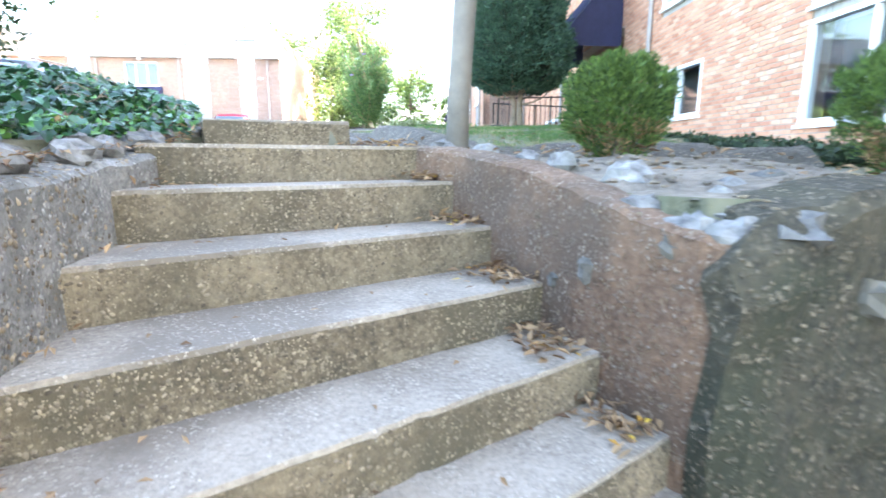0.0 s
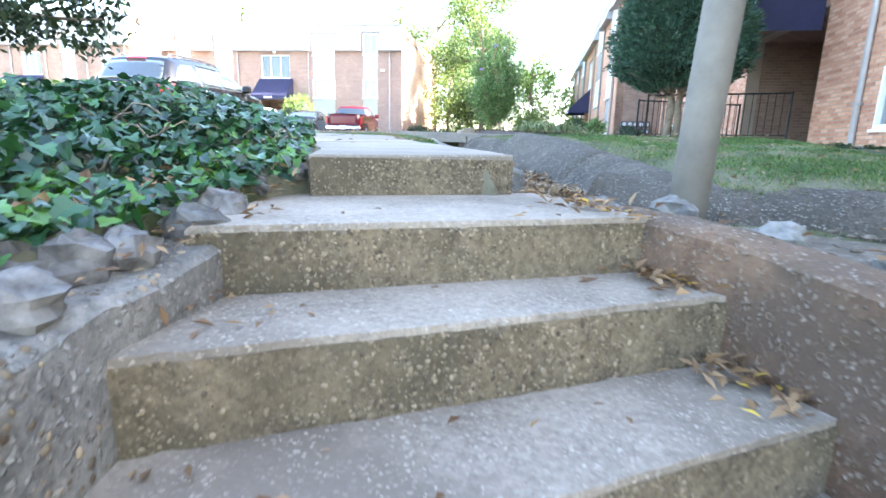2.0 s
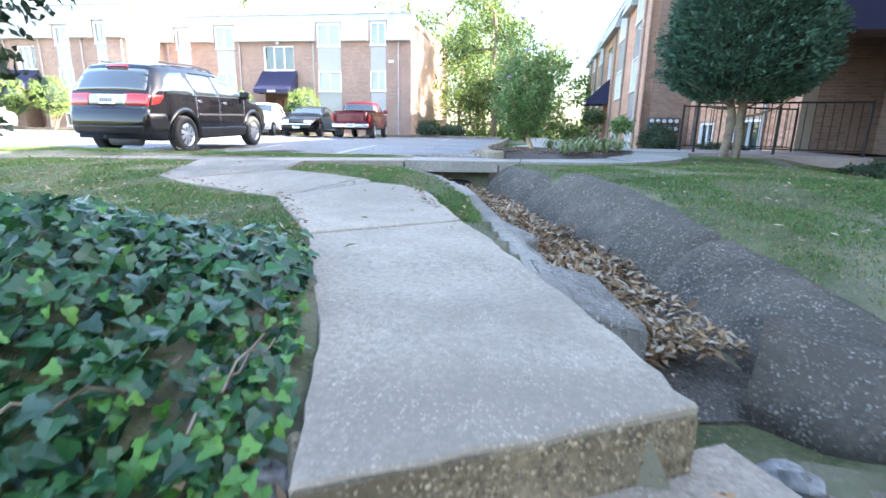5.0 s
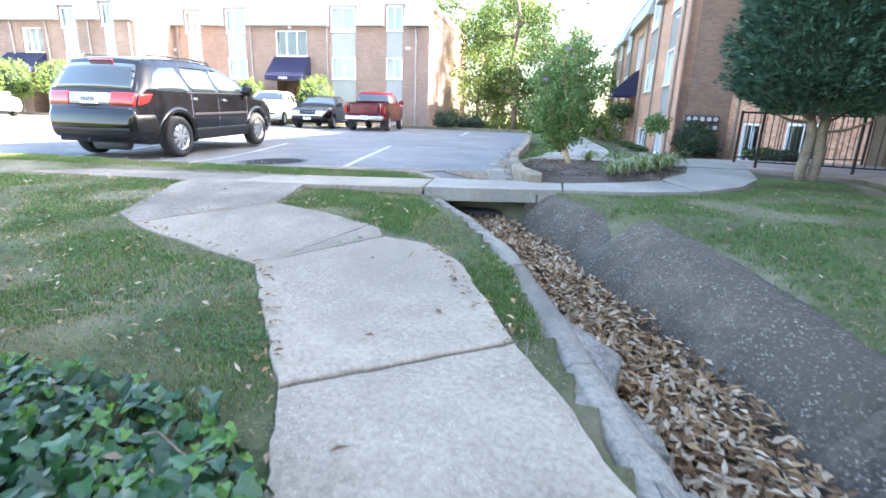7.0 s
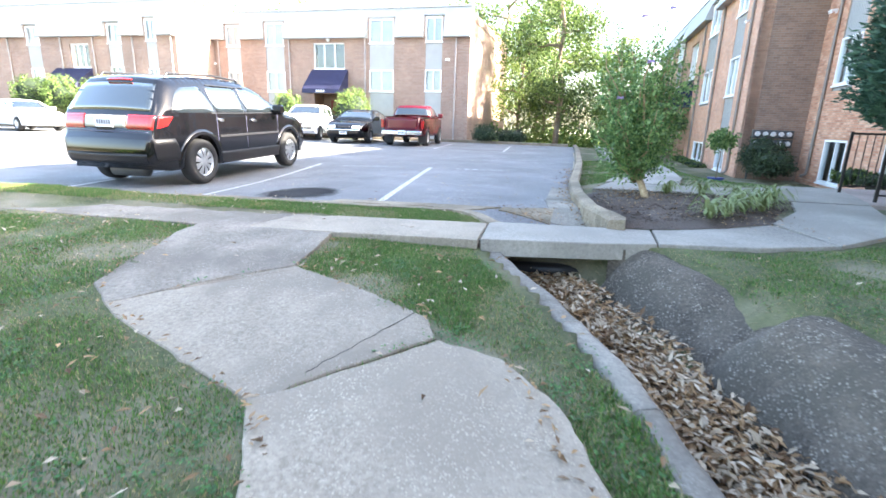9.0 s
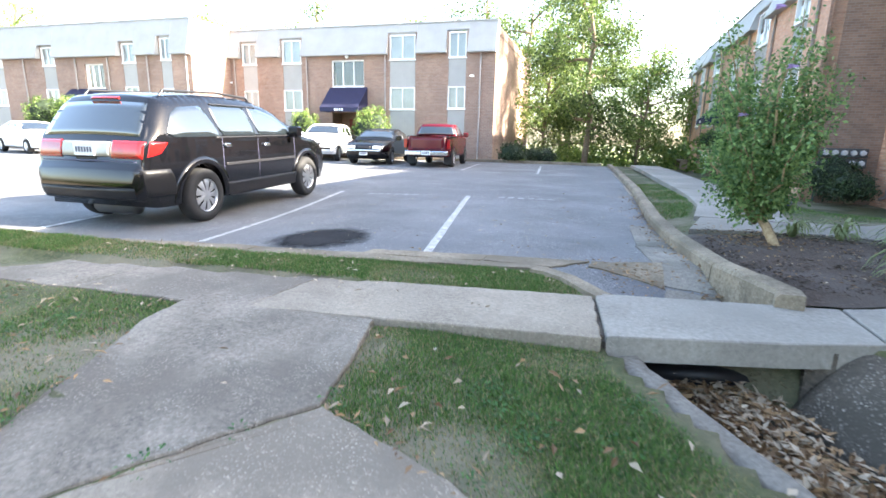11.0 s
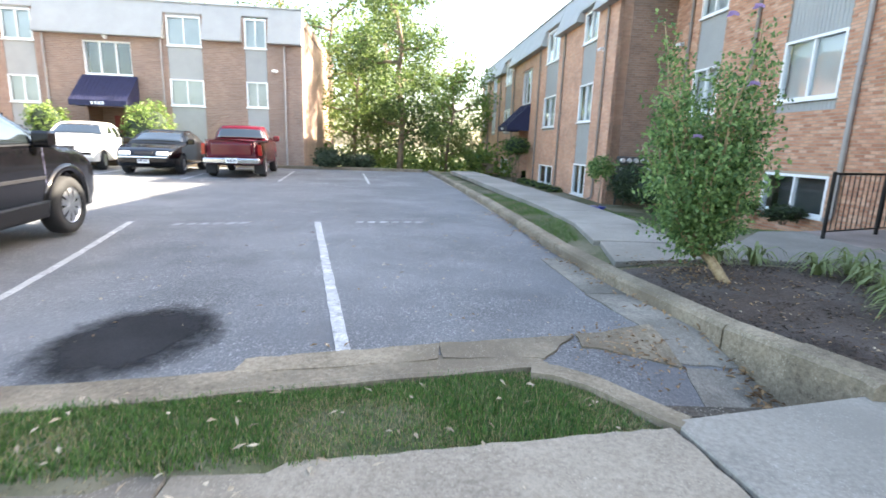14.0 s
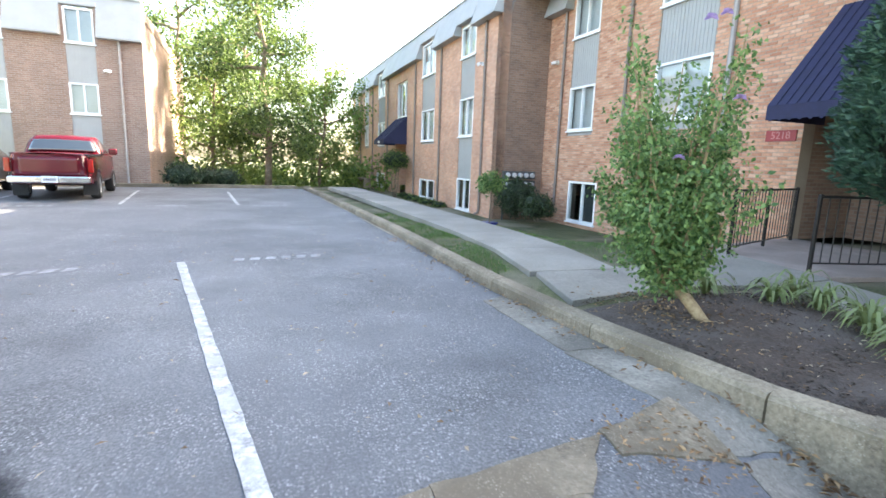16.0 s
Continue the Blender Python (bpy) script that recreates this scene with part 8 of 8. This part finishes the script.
heap, pale = Soup(), Soup()
litter(heap, 7500, in_gutter, lambda x, y: gutter_z(y) + 0.02 + 0.05 * noise.noise(Vector((x * 3, y * 3, 1))) + 0.04, 0.075, 0.45)
litter(pale, 2600, in_gutter, lambda x, y: gutter_z(y) + 0.03 + 0.05 * noise.noise(Vector((x * 3, y * 3, 1))) + 0.045, 0.075, 0.45)
tagged(part("leaf_litter", heap, DEADLEAF), "thick drift of brown fallen leaves in the gutter", "fallen leaves", kind="stuff")
tagged(part("pale_leaf_litter", pale, PALELEAF), "pale dry fallen leaves in the gutter", "fallen leaves", kind="stuff")


def step_z(x, y):
    z = STEPS[-1][2] - 0.2
    for (l, r, h) in STEPS:
        d = Vector(r) - Vector(l)
        if d.x * (y - l[1]) - d.y * (x - l[0]) > 0:
            return h
    return z


corner, yellow = Soup(), Soup()
for (l, r, h), n in zip(STEPS[1:7], (14, 34, 30, 46, 46, 40)):
    d = (Vector(r) - Vector(l)).normalized()
    back = Vector((-d.y, d.x))

    def by_wall(l=l, r=r, d=d, back=back):
        p = Vector(r) - d * abs(rnd.gauss(0.02, 0.13)) + back * rnd.uniform(0.02, 0.34)
        return p.x, p.y

    def anywhere(l=l, r=r, back=back):
        p = Vector(l).lerp(Vector(r), rnd.uniform(0.08, 0.95)) + back * rnd.uniform(0.02, 0.33)
        return p.x, p.y

    def by_left(l=l, d=d, back=back):
        p = Vector(l) + d * abs(rnd.gauss(0.03, 0.15)) + back * rnd.uniform(0.1, 0.34)
        return p.x, p.y

    litter(corner, int(n * 1.8), by_wall, step_z, 0.072, 0.5)
    litter(corner, 8, anywhere, step_z, 0.045, 0.1)
    litter(corner, 14, by_left, step_z, 0.045, 0.3)
    litter(yellow, 5, by_wall, step_z, 0.055, 0.3)
tagged(part("step_leaves", corner, DEADLEAF), "brown fallen leaves gathered in the corners of the steps", "fallen leaves", kind="stuff")
tagged(part("yellow_leaves", yellow, YELLOWLEAF), "a few yellow fallen leaves on the steps", "fallen leaves", kind="stuff")
strew, strew2 = Soup(), Soup()
litter(strew, 560, lambda: (rnd.uniform(-6, 1.2), rnd.uniform(-2.6, 1.4)), lambda x, y: ground_z(x, y) + 0.03, 0.06, 0.2, True)
litter(strew2, 420, lambda: (rnd.uniform(-6, 1.2), rnd.uniform(-2.6, 1.4)), lambda x, y: ground_z(x, y) + 0.03, 0.06, 0.2, True)
litter(strew, 190, lambda: (rnd.uniform(1.6, 5.5), rnd.uniform(-2.8, 4.5)), lambda x, y: ground_z(x, y) + 0.03, 0.055, 0.2, True)
litter(strew2, 150, lambda: (rnd.uniform(1.6, 5.5), rnd.uniform(-2.8, 4.5)), lambda x, y: ground_z(x, y) + 0.03, 0.055, 0.2, True)
litter(strew2, 150, lambda: (rnd.uniform(-5, -0.8), rnd.uniform(1.9, 2.9)), lambda x, y: ground_z(x, y) + 0.045, 0.05, 0.2)
litter(strew2, 150, lambda: (rnd.uniform(-5, -0.3), rnd.uniform(3.3, 11)), lambda x, y: lot_z(x, y) + 0.004, 0.045, 0.1)
litter(strew, 60, lambda: (rnd.uniform(-5, -0.3), rnd.uniform(3.3, 11)), lambda x, y: lot_z(x, y) + 0.004, 0.05, 0.1)


def along_kerb():
    y = rnd.uniform(3.0, 10)
    return kerb_x(y) - abs(rnd.gauss(0.02, 0.1)), y


litter(strew, 260, along_kerb, lambda x, y: lot_z(x, y) + 0.012, 0.055, 0.25)
litter(strew, 420, lambda: (rnd.uniform(0.4, 2.5), rnd.uniform(3.2, 5.7)), lambda x, y: 0.115, 0.035, 0.15)
litter(strew, 260, lambda: (0.75 + rnd.gauss(0, 0.28), 5.0 + rnd.gauss(0, 0.3)), lambda x, y: 0.118, 0.045, 0.2)
litter(strew2, 130, lambda: (rnd.uniform(0.4, 2.5), rnd.uniform(3.2, 5.7)), lambda x, y: 0.118, 0.04, 0.15)
litter(strew, 190, lambda: (-0.35 + rnd.gauss(0, 0.2), 3.5 + rnd.gauss(0, 0.17)), lambda x, y: lot_z(x, y) + 0.012, 0.04, 0.15)
litter(strew, 90, lambda: (0.36 + rnd.gauss(0, 0.05), 3.3 + rnd.gauss(0, 0.15)), lambda x, y: lot_z(x, y) + 0.015, 0.06, 0.4)
litter(strew2, 260, lambda: (rnd.uniform(-6, -0.2), rnd.uniform(3.3, 9)), lambda x, y: lot_z(x, y) + 0.002, 0.02, 0.02)
litter(strew, 90, lambda: (rnd.uniform(3.0, 5.2), rnd.uniform(-5.0, -3.3)), lambda x, y: ground_z(x, y) + 0.06, 0.07, 0.2)
litter(strew, 90, lambda: (1.25 + rnd.gauss(0, 0.12), rnd.uniform(-5.2, -3.8)), lambda x, y: ground_z(x, y) + 0.03, 0.07, 0.3)


def on_left_wall():
    y = rnd.uniform(-6.2, -3.9)
    return wall_x(LEFT_WALL, max(-7.6, min(-4.25, y))) - abs(rnd.gauss(0.04, 0.1)), y


def by_right_wall():
    y = rnd.uniform(-4.1, -3.4)
    return 2.3 + (y + 3.4) * -0.62 + rnd.gauss(0.0, 0.035), y


litter(strew, 120, on_left_wall, lambda x, y: lerp_line(y, (-6.4, -5.5, -4.6, -3.9), (-0.58, -0.52, -0.45, -0.36)) + 0.02, 0.045, 0.3)
litter(strew, 70, by_right_wall, lambda x, y: -0.41, 0.05, 0.3)
# leaves blown against the edges of the walkway
for a, b, n in (((0.36, -2.02), (-0.52, -0.9), 45), ((-0.52, -0.9), (-2.2, -0.4), 40), ((-2.4, -0.3), (-3.0, 0.9), 26), ((1.12, -1.34), (0.3, -0.16), 45), ((-0.2, 0.12), (-1.48, 0.6), 35)):
    litter(strew, n, lambda a=a, b=b: tuple(Vector(a).lerp(Vector(b), rnd.random()) + Vector((rnd.gauss(0, 0.03), rnd.gauss(0, 0.03)))), lambda x, y: walk_z(y) + 0.004, 0.045, 0.2)
tagged(part("scattered_leaves", strew, DEADLEAF), "brown fallen leaves scattered over lawn and lot", "fallen leaves", kind="stuff")
tagged(part("scattered_pale_leaves", strew2, PALELEAF), "pale fallen leaves scattered over lawn and lot", "fallen leaves", kind="stuff")


# ---- bricks of the near block ----
def brick_piece_mat(name, source):
    m, nt, b = base_mat(name, 0.88)
    if source == "piece":
        r0 = nt.nodes.new("ShaderNodeObjectInfo").outputs["Random"]
    else:
        r0 = nt.nodes.new("ShaderNodeNewGeometry").outputs["Random Per Island"]
    r = ramp(nt, [(0.0, (0.43, 0.195, 0.12)), (0.35, (0.54, 0.268, 0.168)), (0.75, (0.62, 0.34, 0.22)), (1.0, (0.66, 0.4, 0.28))])
    nt.links.new(r0, r.inputs[0])
    tc = nt.nodes.new("ShaderNodeTexCoord")
    n = node(nt, "ShaderNodeTexNoise", Scale=24.0, Detail=6.0, Roughness=0.7)
    nt.links.new(tc.outputs["Object"], n.inputs["Vector"])
    g2 = ramp(nt, [(0.3, (0.78, 0.76, 0.75)), (0.7, (1.1, 1.1, 1.1))])
    nt.links.new(n.outputs[0], g2.inputs[0])
    mx = nt.nodes.new("ShaderNodeMixRGB")
    mx.blend_type = "MULTIPLY"
    mx.inputs[0].default_value = 1.0
    nt.links.new(r.outputs[0], mx.inputs[1])
    nt.links.new(g2.outputs[0], mx.inputs[2])
    nt.links.new(mx.outputs[0], b.inputs["Base Color"])
    bp = node(nt, "ShaderNodeBump", Strength=0.5, Distance=0.006)
    nt.links.new(n.outputs[0], bp.inputs["Height"])
    nt.links.new(bp.outputs[0], b.inputs["Normal"])
    return m


BL, BH, J = 0.203, 0.058, 0.011
one = Soup().bevel_box(0, -0.01, 0, BL, 0.008, BH, 0.003)
brick_mesh = mesh_of("brick", one, brick_piece_mat("brick_piece", "piece"))
BRICK_STUFF = brick_piece_mat("brick_course", "course")
rnd = random.Random(61)
rest = Soup()
row, z = 0, -0.72
while z < FT - 0.9:
    u = -24.0 + (BL + J) / 2 * (row % 2)
    while u < -1.6:
        a, b = u, min(u + BL, -1.37)
        for h in nholes:
            if h[2] - BH < z < h[3]:
                if h[0] <= a < h[1]:
                    a = h[1]
                if h[0] < b <= h[1]:
                    b = h[0]
                if a < h[0] and b > h[1]:
                    b = h[0]
        if b - a > 0.03:
            proud = rnd.uniform(-0.002, 0.002)
            if -10.35 < u < -8.9 and 0.15 < z < 2.55 and b - a > BL - 0.001:
                ob = new("brick", brick_mesh)
                ob.parent = near_wall
                ob.location = (a, N + proud, z)
            else:
                y1, e = N + 0.008 + proud, 0.003
                rest.add([(a, N - 0.01, z), (b, N - 0.01, z), (b, N - 0.01, z + BH), (a, N - 0.01, z + BH), (a + e, y1, z + e), (b - e, y1, z + e), (b - e, y1, z + BH - e), (a + e, y1, z + BH - e)],
                         [(4, 5, 6, 7), (0, 1, 5, 4), (1, 2, 6, 5), (2, 3, 7, 6), (3, 0, 4, 7)])
        u += BL + J
    z += BH + J
    row += 1
courses = part("brickwork", rest, BRICK_STUFF, near_wall)
tagged(courses, kind="stuff")
